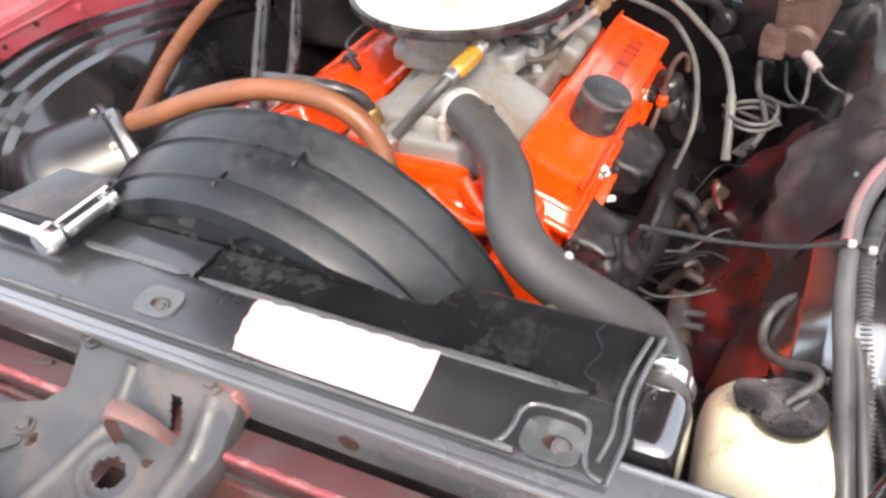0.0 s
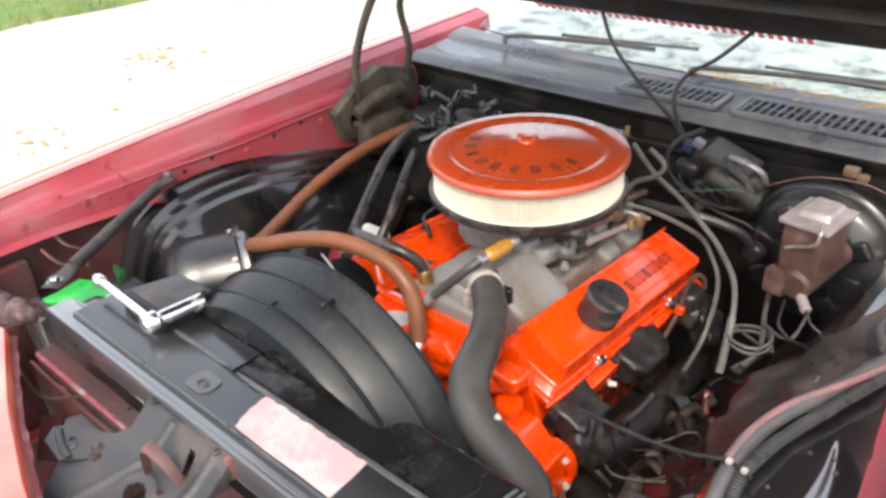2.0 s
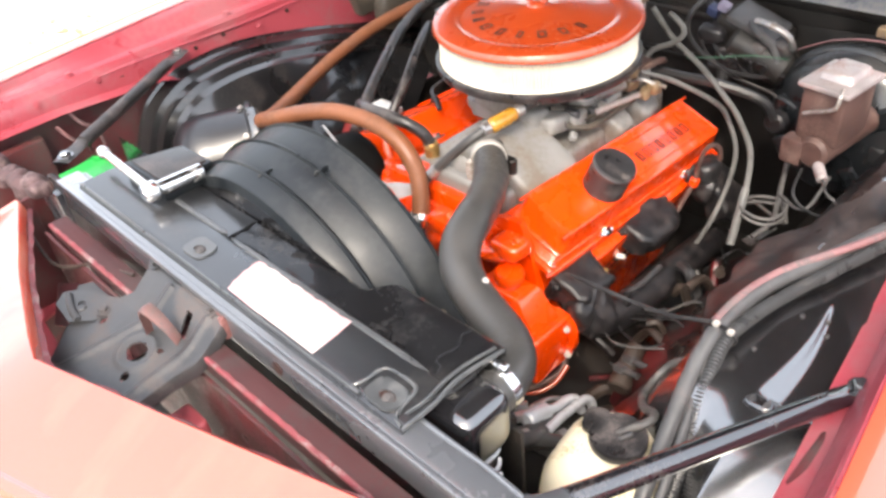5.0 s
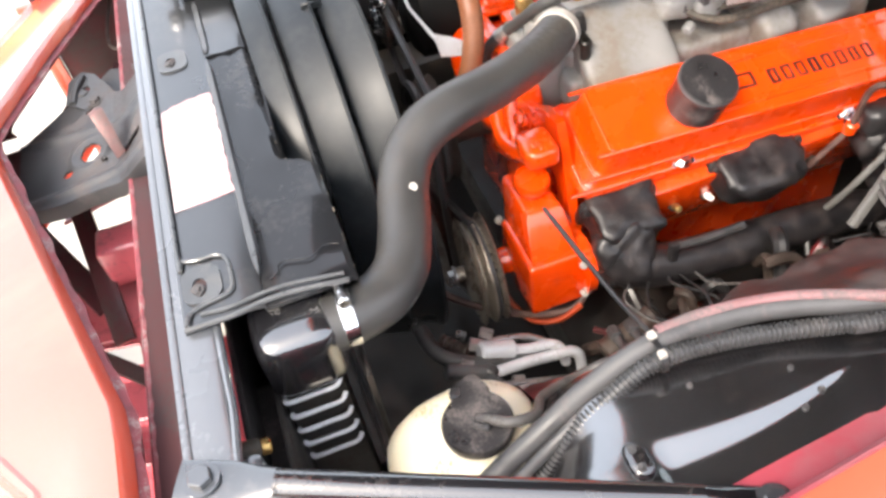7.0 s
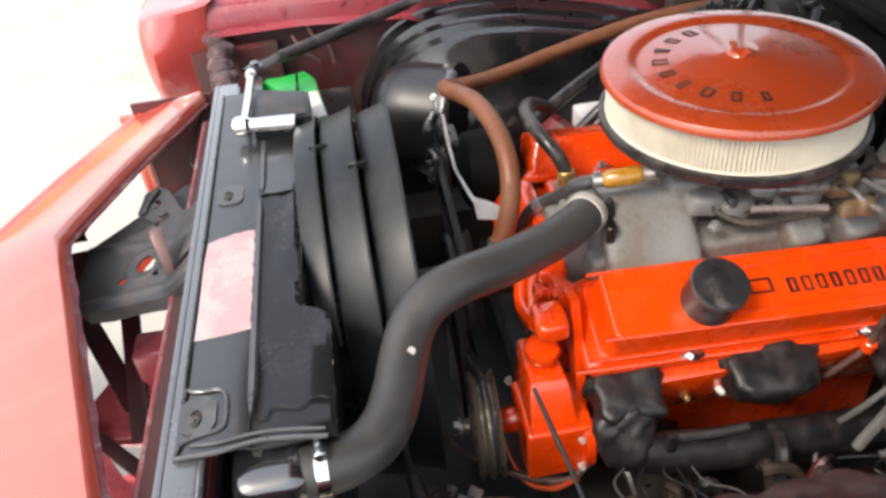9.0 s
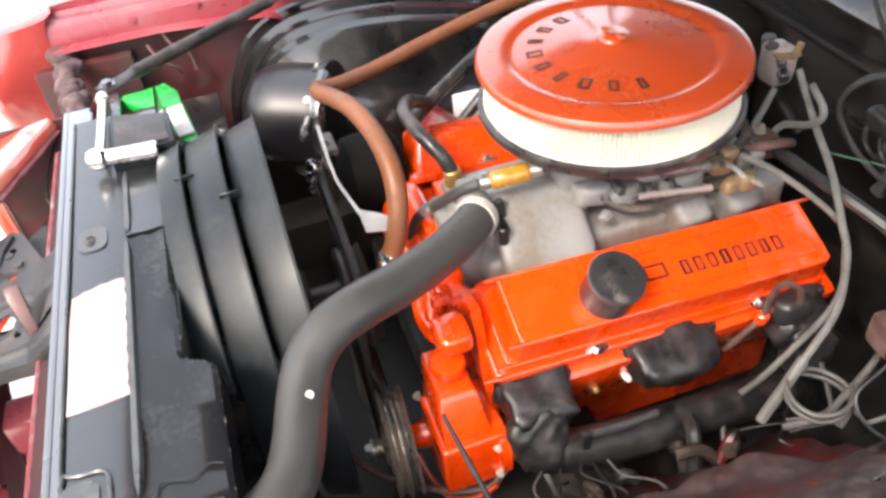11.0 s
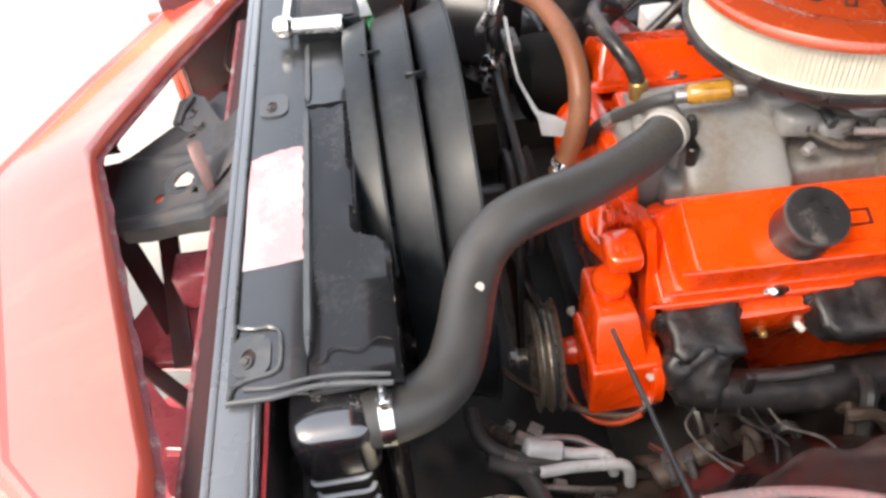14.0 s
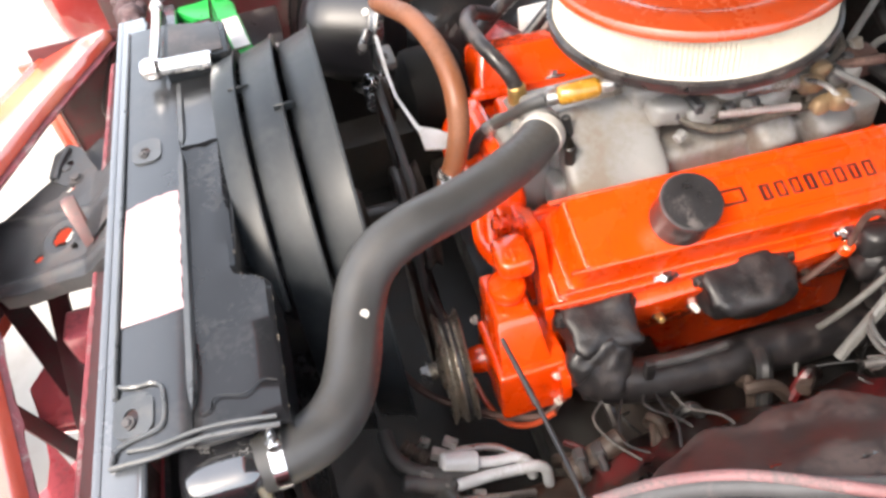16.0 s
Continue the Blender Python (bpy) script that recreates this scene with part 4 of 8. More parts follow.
box(bm, (0, 0.65, -0.008), (1.24, 1.26, 0.008), 0.002, hood_m)
pieces("hood_underside", bm, DEEP, hood, "black underside with stamped ribs")
# Pink lightened to stand in for the light on this shaded strip.
bm = B()
for i in range(34):
    for j in range(3):
        x = -0.30 + i * 0.0182
        box(bm, (x, 0.012 + j * 0.014, -0.018), (0.011, 0.009, 0.006), 0.002, hood_m @ Matrix.Translation((0, 0, 0)), seg=1)
part("hood_vent", bm, surface("lit_pink_red_paint", (0.78, 0.16, 0.20), 0.4, 0, 0.3), hood, "red perforated strip on the hood edge")
for s in (-1,):
    bm = B()
    out = [(0.0, 0.0), (0.20, 0.01), (0.235, 0.05), (0.22, 0.10), (0.12, 0.125), (0.05, 0.10), (-0.02, 0.06)]
    m = Matrix.Translation((s * (0.668 if s < 0 else 0.640), 0.79, 0.735)) @ pose(0, 0, 0, 90, 0, 90) @ Matrix.Diagonal((1.15, 1.25, 1, 1))
    plate(bm, out, 0.03, m, [ring_points(0.03, 0.035, 0.014), ring_points(0.17, 0.06, 0.016)])
    hinge = part("hood_hinge", bm, HINGE, car, "dusty brown hood hinge")
    bm = B()
    tube(bm, [(s * 0.672, 0.85, 0.81), (s * 0.664, 0.845, 0.92), (s * 0.655, 0.88, 1.02), (s * 0.645, 0.93, 1.10)], 0.010, 8)
    tube(bm, [(s * 0.672, 1.02, 0.83), (s * 0.664, 1.03, 0.92), (s * 0.655, 1.00, 1.02), (s * 0.645, 1.01, 1.08)], 0.009, 8)
    pieces("hinge_link", bm, HINGE, hinge, "dusty hinge link")
    bm = B()
    blob(bm, (s * 0.640, 0.90, 0.735), (0.06, 0.17, 0.10), None, 0.6, 0.004, 2.0)
    part("hinge_cup", bm, HINGE, hinge, "dusty brown hinge cup")
    bm = B()
    tube(bm, [(s * 0.650, 0.82, 0.80), (s * 0.640, 0.88, 0.83), (s * 0.640, 0.97, 0.83)], 0.016, 12, 8, ridge=0.002, pitch=0.008)
    part("hinge_spring", bm, HINGE, hinge, "dusty coil spring")
bm = B()
tube(bm, [(0.628, 0.96, 0.70), (0.618, 0.972, 0.76), (0.611, 0.98, 0.84), (0.607, 0.985, 0.93), (0.60, 1.0, 1.06)], 0.012, 10)
hinge = part("hood_hinge", bm, BAY_RED, car, "rose red painted hinge arm")
bm = B()
m = Matrix.Translation((0.572, 0.985, 0.826)) @ pose(0, 0, 0, 90, 0, 8)
plate(bm, [(-0.036, 0.022), (-0.028, 0.032), (0.036, 0.036), (0.044, -0.030), (0.0, -0.036), (-0.006, -0.012), (-0.034, -0.016)], 0.022, m, [[(-0.020, 0.018), (0.022, 0.022), (0.024, -0.008), (-0.004, -0.006)]], bevel=0.003)
part("hinge_bracket", bm, BRACKET_PINK, hinge, "chalky pink painted hinge bracket")

# radiator support with its front face
bm = B()
box(bm, (0.14, -0.0645, 0.836), (0.97, 0.033, 0.012), 0.004)
box(bm, (0.14, -0.079, 0.812), (0.97, 0.006, 0.050), 0.002)
box(bm, (0.14, -0.083, 0.838), (0.965, 0.008, 0.010), 0.003)
tube(bm, [(-0.325, -0.047, 0.840), (0.40, -0.046, 0.840), (0.50, -0.045, 0.840), (0.55, -0.048, 0.840), (0.62, -0.050, 0.840)], 0.0035, 8)
box(bm, (0, -0.045, 0.45), (1.30, 0.05, 0.04), 0.006)
box(bm, (0.585, -0.05, 0.63), (0.09, 0.035, 0.40), 0.008)
box(bm, (-0.52, -0.05, 0.60), (0.09, 0.035, 0.30), 0.008)
core = pieces("radiator_support", bm, SUPPORT, car, "worn blue grey steel radiator support")[0]
# Black discs on the front face, painted shade for drilled holes.
bm = B()
for x in (-0.40, -0.05, 0.22, 0.50):
    rod(bm, (x, -0.0835, 0.808), (x, -0.0805, 0.808), 0.009, seg=16)
pieces("support_hole", bm, INK, core, "black disc for a drilled hole's shade")
bm = B()
for x, y in ((0.600, -0.078),):
    bolt(bm, (x, y, 0.843), (0, 0, 1), 0.011, 0.008)
pieces("support_bolt", bm, SATIN_BLACK, core)


# ---- radiator, shroud and what lies on them ----
radiator = thing("radiator", (0, 0.02, 0.42), "black radiator with a rounded end tank and hose neck", "radiator")
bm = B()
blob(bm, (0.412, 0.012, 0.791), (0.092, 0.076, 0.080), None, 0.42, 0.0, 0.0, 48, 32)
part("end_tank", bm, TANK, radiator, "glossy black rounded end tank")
bm = B()
box(bm, (0.413, 0.008, 0.585), (0.056, 0.060, 0.36), 0.006)
part("tank_side", bm, DEEP, radiator, "grimy black ribbed side of the tank")
bm = B()
box(bm, (-0.445, 0.012, 0.555), (0.075, 0.068, 0.40), 0.026, seg=4)
part("end_tank", bm, GLOSS_BLACK, radiator, "glossy black rounded end tank")
bm = B()
box(bm, (0.035, 0.005, 0.61), (0.75, 0.045, 0.38), 0.003)
part("fin_core", bm, DEEP, radiator, "dark finned core")
# Pale colour stands for the highlights along the black tank's ribs.
for i in range(5):
    bm = B()
    z = 0.740 - i * 0.0255
    tube(bm, [(0.441, -0.020, z), (0.4455, -0.016, z), (0.4455, 0.010, z), (0.4455, 0.028, z + 0.001), (0.441, 0.035, z + 0.006)], 0.0027, 10, 5)
    part("tank_rib", bm, PALE_STEEL, radiator, "raised rib coloured pale for its highlight")
# Dark plates put in where bright gaps showed beside the core.
bm = B()
box(bm, (0.432, 0.060, 0.600), (0.044, 0.006, 0.30), 0.002)
box(bm, (0.505, -0.0245, 0.59), (0.190, 0.005, 0.32), 0.002)
pieces("core_gap_plate", bm, DEEP, radiator, "black plate closing the gap beside the core")
bm = B()
rod(bm, (0.43, 0.02, 0.805), (0.428, 0.062, 0.805), 0.021, seg=24, bevel=0.003)
part("hose_neck", bm, GLOSS_BLACK, radiator)

shroud = thing("fan_shroud", (0, 0.05, 0.45), "grey black stepped plastic fan shroud over the radiator", "fan shroud")
# cover over the top of the radiator
bm = B()
rows = []
for i in range(41):
    x = -0.288 + 0.708 * i / 40
    rows.append([(x, -0.074, 0.838), (x, -0.070, 0.846), (x, -0.060, 0.849), (x, -0.030, 0.8495), (x, -0.006, 0.8490), (x, -0.002, 0.847)])
sheet(bm, rows, 0.004)
cover = part("top_cover", bm, COVER_FRONT, shroud, "worn grey black front strip of the cover")
bm = B()
rows = []
for i in range(41):
    x = 0.013 + 0.407 * i / 40
    back = 0.046 if x < 0.235 else min(0.078, 0.046 + (x - 0.235) * 2.0)
    dip = 0.0012 * math.sin(x * 31) + 0.0008 * math.sin(x * 67 + 1)
    rows.append([(x, -0.0015, 0.8455), (x, 0.002, 0.8440), (x, 0.014, 0.8435 + dip), (x, back * 0.55, 0.8440 - dip), (x, back - 0.005, 0.8455 + dip * 0.5), (x, back, 0.842), (x, back + 0.001, 0.80)])
sheet(bm, rows, 0.004)
part("cover_rear", bm, PANEL, shroud, "scuffed glossy black rear strip of the cover")
bm = B()
rows = []
for i in range(25):
    x = -0.250 + 0.260 * i / 24
    dip = 0.0010 * math.sin(x * 37) + 0.0006 * math.sin(x * 71 + 1)
    rows.append([(x, -0.0015, 0.8465), (x, 0.004, 0.8470 + dip), (x, 0.020, 0.8474 - dip), (x, 0.038, 0.8470 + dip), (x, 0.045, 0.8450), (x, 0.047, 0.80)])
sheet(bm, rows, 0.004)
part("cover_shoulder", bm, COVER_FRONT, shroud, "worn grey black shoulder of the cover")
for x0, x1, y in ((0.018, 0.386, -0.001), (-0.128, 0.006, 0.001)):
    bm = B()
    rows = []
    for i in range(31):
        k = i / 30
        x = x0 + (x1 - x0) * k
        e = min(1.0, k * 12, (1 - k) * 12) ** 0.5
        w = 0.0002 * math.sin(x * 90)
        rows.append([(x, y - 0.0046 * e, 0.8482), (x, y - 0.0034 * e, 0.8492 + 0.0012 * e + w), (x, y + 0.0018 * e, 0.8492 + 0.0012 * e + w), (x, y + 0.0036 * e, 0.8484), (x, y + 0.0044 * e, 0.8440)])
    sheet(bm, rows)
    part("cover_ridge", bm, RIDGE, cover, "raised flat grey moulded ridge")
# thin beads: along the front edge and round the corner pad, two along the end, one across the end flap
for line, r in (([(-0.288, -0.0675, 0.848), (0.0, -0.0675, 0.8497), (0.325, -0.0675, 0.8497), (0.340, -0.064, 0.8500), (0.346, -0.050, 0.8508), (0.347, -0.034, 0.8510), (0.356, -0.025, 0.8512), (0.386, -0.024, 0.8512), (0.396, -0.030, 0.8510), (0.400, -0.052, 0.8505), (0.406, -0.064, 0.850), (0.417, -0.068, 0.849)], 0.0022),
                ([(0.420, -0.070, 0.8485), (0.422, -0.030, 0.850), (0.418, 0.0, 0.8505), (0.419, 0.03, 0.8500), (0.424, 0.070, 0.848)], 0.0024),
                ([(0.4095, -0.055, 0.8500), (0.4125, -0.030, 0.8505), (0.4090, 0.0, 0.8505), (0.4100, 0.03, 0.8500), (0.4150, 0.068, 0.848)], 0.0020),
                ([(0.391, 0.006, 0.8455), (0.388, 0.014, 0.8462), (0.380, 0.016, 0.8464), (0.377, 0.024, 0.8462), (0.383, 0.044, 0.8470), (0.374, 0.060, 0.8474), (0.377, 0.072, 0.8462)], 0.0009)):
    bm = B()
    tube(bm, line, r, 8, 6)
    part("cover_bead", bm, RIDGE if r > 0.001 else PANEL, cover, "thin pressed bead on the cover")
for x, y in ((0.380, -0.050), (0.010, -0.040)):
    bm = B()
    plate(bm, rounded(0.044, 0.034, 0.012), 0.003, Matrix.Translation((x - 0.004, y, 0.8518)), [ring_points(0.004, -0.002, 0.011, 0.0065)], bevel=0.001)
    slot = part("mount_slot", bm, RIDGE, cover, "raised grey mounting pad with an oval hole")
    # Black disc under the slot paints its shade.
    bm = B()
    plate(bm, ring_points(x, y - 0.002, 0.0125, 0.008), 0.0012, Matrix.Translation((0, 0, 0.8500)))
    part("slot_well", bm, INK, slot, "black disc for the shade in the slot")
    bm = B()
    bolt(bm, (x + 0.003, y - 0.004, 0.8508), (0.2, -0.2, 1), 0.0042, 0.003)
    part("slot_bolt", bm, GREY_STEEL, slot, "dull steel bolt")
# chips along the panel's rear edge
bm = B()
for k in range(13):
    x = 0.178 + 0.018 * k + 0.013 * math.sin(k * 2.7)
    back = 0.046 if x < 0.235 else min(0.078, 0.046 + (x - 0.235) * 2.0)
    blob(bm, (x, back + 0.0002, 0.8425 + 0.001 * math.sin(k * 5)), (0.002 + 0.004 * math.sin(k * 1.9) ** 4, 0.0016, 0.0018), None, 0.8, 0.0, k, 8, 6)
pieces("edge_chip", bm, HINGE, cover, "pale chip on the worn edge")
bm = B()
out = [(0.0905 + 0.0012 * math.sin(k * 2.3) + 0.014 * (1 - k / 9) ** 2, -0.062 + 0.056 * k / 9) for k in range(10)]
out += [(0.095 + 0.172 * k / 22, -0.0052 + 0.0011 * math.sin(k * 2.1) + 0.0007 * math.sin(k * 5.2)) for k in range(1, 23)]
out += [(0.2705, -0.030), (0.2725, -0.0635), (0.22, -0.0630), (0.15, -0.0636)]
plate(bm, out, 0.0008, Matrix.Translation((0, 0, 0.8502)))
part("sticker", bm, LABEL, cover, "sun faded white paper label with torn pinkish edges", smooth=0)

# stepped barrel behind the cover
def band(y0, y1, r0, r1, cz, a0, a1, lip):
    rows = []
    for i in range(49):
        a = radians(a0 + (a1 - a0) * i / 48)
        c, s = math.cos(a), math.sin(a)
        rows.append([(r * c - 0.012, y, cz + r * s) for r, y in ((r0 - 0.02, y0 - 0.001), (r0 - 0.002, y0), (r0, y0 + 0.002), (r1, y1 - 0.003), (r1 + lip, y1 - 0.002), (r1 + lip, y1), (r1 - 0.012, y1))])
    bm = B()
    sheet(bm, rows)
    return bm


part("barrel_step", band(0.050, 0.080, 0.268, 0.274, 0.622, 30, 150, 0.004), SHROUD, shroud)
part("barrel_step", band(0.086, 0.130, 0.270, 0.281, 0.624, -20, 160, 0.004), SHROUD, shroud)
part("barrel_step", band(0.136, 0.181, 0.264, 0.276, 0.632, -60, 240, 0.004), SHROUD, shroud)
for x, y, z in ((-0.006, 0.083, 0.8930), (0.055, 0.131, 0.8965)):
    bm = B()
    box(bm, (x, y, z), (0.0032, 0.024, 0.010), 0.0012, pose(0, 0, 0), seg=1)
    part("barrel_rib", bm, SHROUD, shroud, "short moulded stiffening rib")
bm = B()
rows = []
for i in range(31):
    a = radians(-40 + 260 * i / 30)
    c, s = math.cos(a), math.sin(a)
    rows.append([(0.262 * c - 0.012, 0.130, 0.625 + 0.262 * s), (0.255 * c - 0.012, 0.052, 0.62 + 0.25 * s), (min(0.40, max(-0.40, 0.5 * c)), 0.046, min(0.838, 0.62 + 0.5 * s))])
sheet(bm, rows)
part("shroud_back", bm, PANEL, shroud, "black funnel behind the cover")

# cooling fan behind the shroud
fan = thing("cooling_fan", (0, 0.17, 0.63), "dark steel engine cooling fan inside the shroud", "fan")
for i in range(5):
    a = 2 * math.pi * i / 5 + 0.3
    bm = B()
    m = Matrix.Translation((0, 0.15, 0.63)) @ pose(0, 0, 0, 0, math.degrees(a), 0) @ pose(0, 0, 0, 0, 0, 25)
    box(bm, (0, 0, 0.15), (0.075, 0.003, 0.17), 0.001, m)
    part("blade", bm, DEEP, fan)
bm = B()
rod(bm, (0, 0.12, 0.63), (0, 0.19, 0.63), 0.06, seg=32, bevel=0.006)
rod(bm, (0, 0.19, 0.63), (0, 0.34, 0.63), 0.03, seg=24)
part("fan_hub", bm, GREASE, fan)

# box and chrome rod lying on the cover's end
black_box = thing("black_box", (-0.215, 0.02, 0.845), "dark grey plastic box sitting on the radiator cover", "box")
bm = B()
plate(bm, [(-0.246, -0.010), (-0.132, -0.010), (-0.136, 0.074), (-0.216, 0.071)], 0.027, Matrix.Translation((0, 0, 0.873)), bevel=0.004)
part("box_body", bm, SHROUD, black_box)
bm = B()
plate(bm, [(-0.236, -0.003), (-0.139, -0.003), (-0.142, 0.067), (-0.212, 0.064)], 0.003, Matrix.Translation((0, 0, 0.8757)), bevel=0.001)
part("box_lid", bm, BRACE, black_box, "black lid")
wrench = thing("socket_wrench", (-0.21, -0.01, 0.85), "chrome L-shaped socket wrench lying against the black box", "wrench")
bm = B()
tube(bm, [(-0.293, -0.018, 0.876), (-0.22, -0.020, 0.874), (-0.145, -0.023, 0.873)], 0.0065, 12, 6)
lathe(bm, [(0, 0), (0.008, 0.001), (0.0095, 0.006), (0.009, 0.014), (0.007, 0.018)], along((-0.302, -0.018, 0.876), (-0.25, -0.018, 0.876)), 16)
part("wrench_arm", bm, CHROME, wrench)
bm = B()
rod(bm, (-0.134, -0.026, 0.873), (-0.128, 0.052, 0.871), 0.0105, 0.0115, seg=20, bevel=0.002)
lathe(bm, [(0, -0.012), (0.012, -0.011), (0.015, -0.004), (0.015, 0.008), (0.011, 0.013)], along((-0.1345, -0.026, 0.873), (-0.128, 0.05, 0.871)), 20)
part("socket", bm, CHROME, wrench)
battery = thing("battery", (-0.50, 0.06, 0.48), "black battery low in the corner beside the radiator", "battery")
bm = B()
box(bm, (-0.515, 0.055, 0.565), (0.25, 0.15, 0.17), 0.01)
part("battery_case", bm, DEEP, battery)
bm = B()
box(bm, (-0.515, 0.055, 0.655), (0.256, 0.156, 0.014), 0.004)
part("battery_top", bm, CAP_BLACK, battery, "black battery top")
clip = thing("green_clip", (-0.56, 0.05, 0.662), "bright green plastic clamp gripping the battery terminal", "clamp")
bm = B()
plate(bm, [(-0.562, -0.030), (-0.547, -0.035), (-0.505, -0.006), (-0.482, 0.026), (-0.478, 0.071), (-0.530, 0.068), (-0.574, 0.046), (-0.562, 0.000)], 0.024, Matrix.Translation((0, 0, 0.742)), bevel=0.007)
part("clamp_jaw", bm, GREEN, clip)
bm = B()
m = along((-0.490, 0.055, 0.730), (-0.358, 0.072, 0.729))
box(bm, (0, 0, 0.066), (0.034, 0.022, 0.132), 0.008, m)
rod(bm, (-0.365, 0.072, 0.729), (-0.305, 0.092, 0.726), 0.012, 0.007, seg=16, bevel=0.003)
part("clamp_handle", bm, GREEN, clip)
bm = B()
box(bm, (0, 0, 0), (0.104, 0.027, 0.005), 0.002, Matrix.Translation((-0.418, 0.0640, 0.7435)) @ pose(0, 0, 0, 0, 0, 8.0))
part("clamp_label", bm, WHITE_PLASTIC, clip, "white label on the handle")
bm = B()
rod(bm, (-0.52, 0.03, 0.722), (-0.52, 0.035, 0.660), 0.012, 0.014, seg=16, bevel=0.003)
part("terminal_post", bm, CAP_BLACK, clip, "black post under the clamp")

for x, y in ((-0.43, 0.105), (-0.455, 0.118)):
    bm = B()
    lathe(bm, [(0.012, 0), (0.011, 0.018), (0.007, 0.022), (0, 0.022)], Matrix.Translation((x, y, 0.662)), 16)
    part("battery_post", bm, STEEL, battery, "dull lead post")

# brace rods from the support to the wings
for s in (-1, 1):
    rod_thing = thing("brace_rod", (s * 0.63, 0.09, 0.83), "black tubular brace between radiator support and wing", "brace", "braces at the front corners")
    a, b = (Vector((0.561, -0.073, 0.848)), Vector((0.704, 0.296, 0.795))) if s > 0 else (Vector((-0.455, -0.030, 0.815)), Vector((-0.680, 0.312, 0.815)))
    d = (b - a).normalized()
    bm = B()
    tube(bm, [a + d * 0.055, a + d * 0.075, b - d * 0.075, b - d * 0.05], 0.0115, 16, 3)
    part("tube", bm, BRACE if s < 0 else GLOSS_BLACK, rod_thing)
    for p, q in ((a, d), (b, -d)):
        bm = B()
        side = Vector((d.y, -d.x, 0)).normalized()
        m = Matrix((( *q, 0), (*side, 0), (*q.cross(side), 0), (0, 0, 0, 1))).transposed()
        m.translation = p
        rows = []
        for k, w, t in ((-0.018, 0.016, 0.002), (0.02, 0.017, 0.002), (0.04, 0.014, 0.005), (0.062, 0.0115, 0.0105), (0.075, 0.0108, 0.0108)) if s < 0 or p is a else ((-0.010, 0.008, 0.0015), (0.008, 0.012, 0.002), (0.024, 0.0125, 0.004), (0.045, 0.0118, 0.0085), (0.068, 0.0115, 0.0112), (0.075, 0.0112, 0.0114)):
            rows.append([m @ Vector((k, w * math.cos(x), t * math.sin(x))) for x in [2 * math.pi * i / 16 for i in range(17)]])
        sheet(bm, rows)
        bmesh.ops.holes_fill(bm, edges=bm.edges[:], sides=0)
        part("flat_end", bm, BRACE if s < 0 else SATIN_BLACK if p is a else GLOSS_BLACK, rod_thing)
        bm = B()
        bolt(bm, p + Vector((0, 0, 0.002)), (0, 0, 1), 0.009, 0.007)
        part("bolt", bm, SATIN_BLACK, rod_thing)

# hood latch bracket
latch = thing("hood_latch", (0.03, -0.14, 0.78), "grey steel hood latch bracket bolted to the radiator support", "latch")


def latch_z(x, y):
    """Height of the latch bracket's skin: a sloping web, then a nearly level plate."""
    web = lerp_table([(-0.30, 0.758), (-0.21, 0.772), (-0.135, 0.788), (-0.122, 0.796), (-0.112, 0.804), (-0.086, 0.822), (-0.076, 0.824)], y)[0]
    return web - 0.010 * max(0.0, (-0.03 - x) / 0.1)


LATCH_SIDE = [(-0.076, -0.060, 0.116), (-0.095, -0.060, 0.121), (-0.118, -0.058, 0.120), (-0.130, -0.074, 0.118), (-0.150, -0.100, 0.112), (-0.175, -0.118, 0.107), (-0.205, -0.105, 0.104), (-0.240, -0.070, 0.094), (-0.262, -0.050, 0.066)]


def latch_plate():
    """The bracket's skin with its lock hole, slot and drilled holes cut out."""
    ys = [-0.076 - 0.186 * j / 74 for j in range(75)]
    rows = []
    for y in ys:
        x0, x1 = [lerp_table([(-p[0],) + p[1:] for p in LATCH_SIDE], -y)[k] for k in (0, 1)]
        row = []
        for i in range(71):
            x = x0 + (x1 - x0) * i / 70
            z = latch_z(x, y)
            for bx, b2 in ((0.004 - 0.16 * max(0.0, -0.125 - y) * 2.2, 0.006), (0.094 - 0.10 * max(0.0, -0.125 - y), 0.006)):
                if y < -0.090:
                    z += 0.0045 * math.exp(-((x - bx) / b2) ** 2)
            r = math.hypot((x - 0.032) / 1.15, y + 0.168)
            z += 0.003 * math.exp(-((r - 0.024) / 0.004) ** 2)
            row.append((x, y, z))
        row.append((x1 + 0.0015, y, row[-1][2] - 0.004))
        row.append((x1 + 0.002, y, row[-2][2] - 0.016))
        rows.append(row)
    bm = B()
    sheet(bm, rows)
    gone = []
    for f in bm.faces:
        c = f.calc_center_median()
        lock = ((c.x - 0.032) / 0.017) ** 2 + ((c.y + 0.168) / 0.013) ** 2 < 1
        slot = abs(c.x - (0.066 + 0.45 * (-0.110 - c.y))) < 0.0065 and -0.124 < c.y < -0.098
        dot = math.hypot(c.x - 0.053, c.y + 0.198) < 0.0065
        small = math.hypot(c.x - 0.060, c.y + 0.150) < 0.0045
        side = math.hypot(c.x + 0.062, c.y + 0.168) < 0.006
        if lock or slot or dot or small or side:
            gone.append(f)
    bmesh.ops.delete(bm, geom=gone, context="FACES")
    edge = [e for e in bm.edges if e.is_boundary]
    r = bmesh.ops.extrude_edge_only(bm, edges=edge)
    for v in r["geom"]:
        if isinstance(v, bmesh.types.BMVert):
            v.co.z -= 0.0028
    return bm


base = part("latch_plate", latch_plate(), GREY_STEEL, latch, "pressed plate with raised beads and a turned-down lip")
bm = B()
rows = []
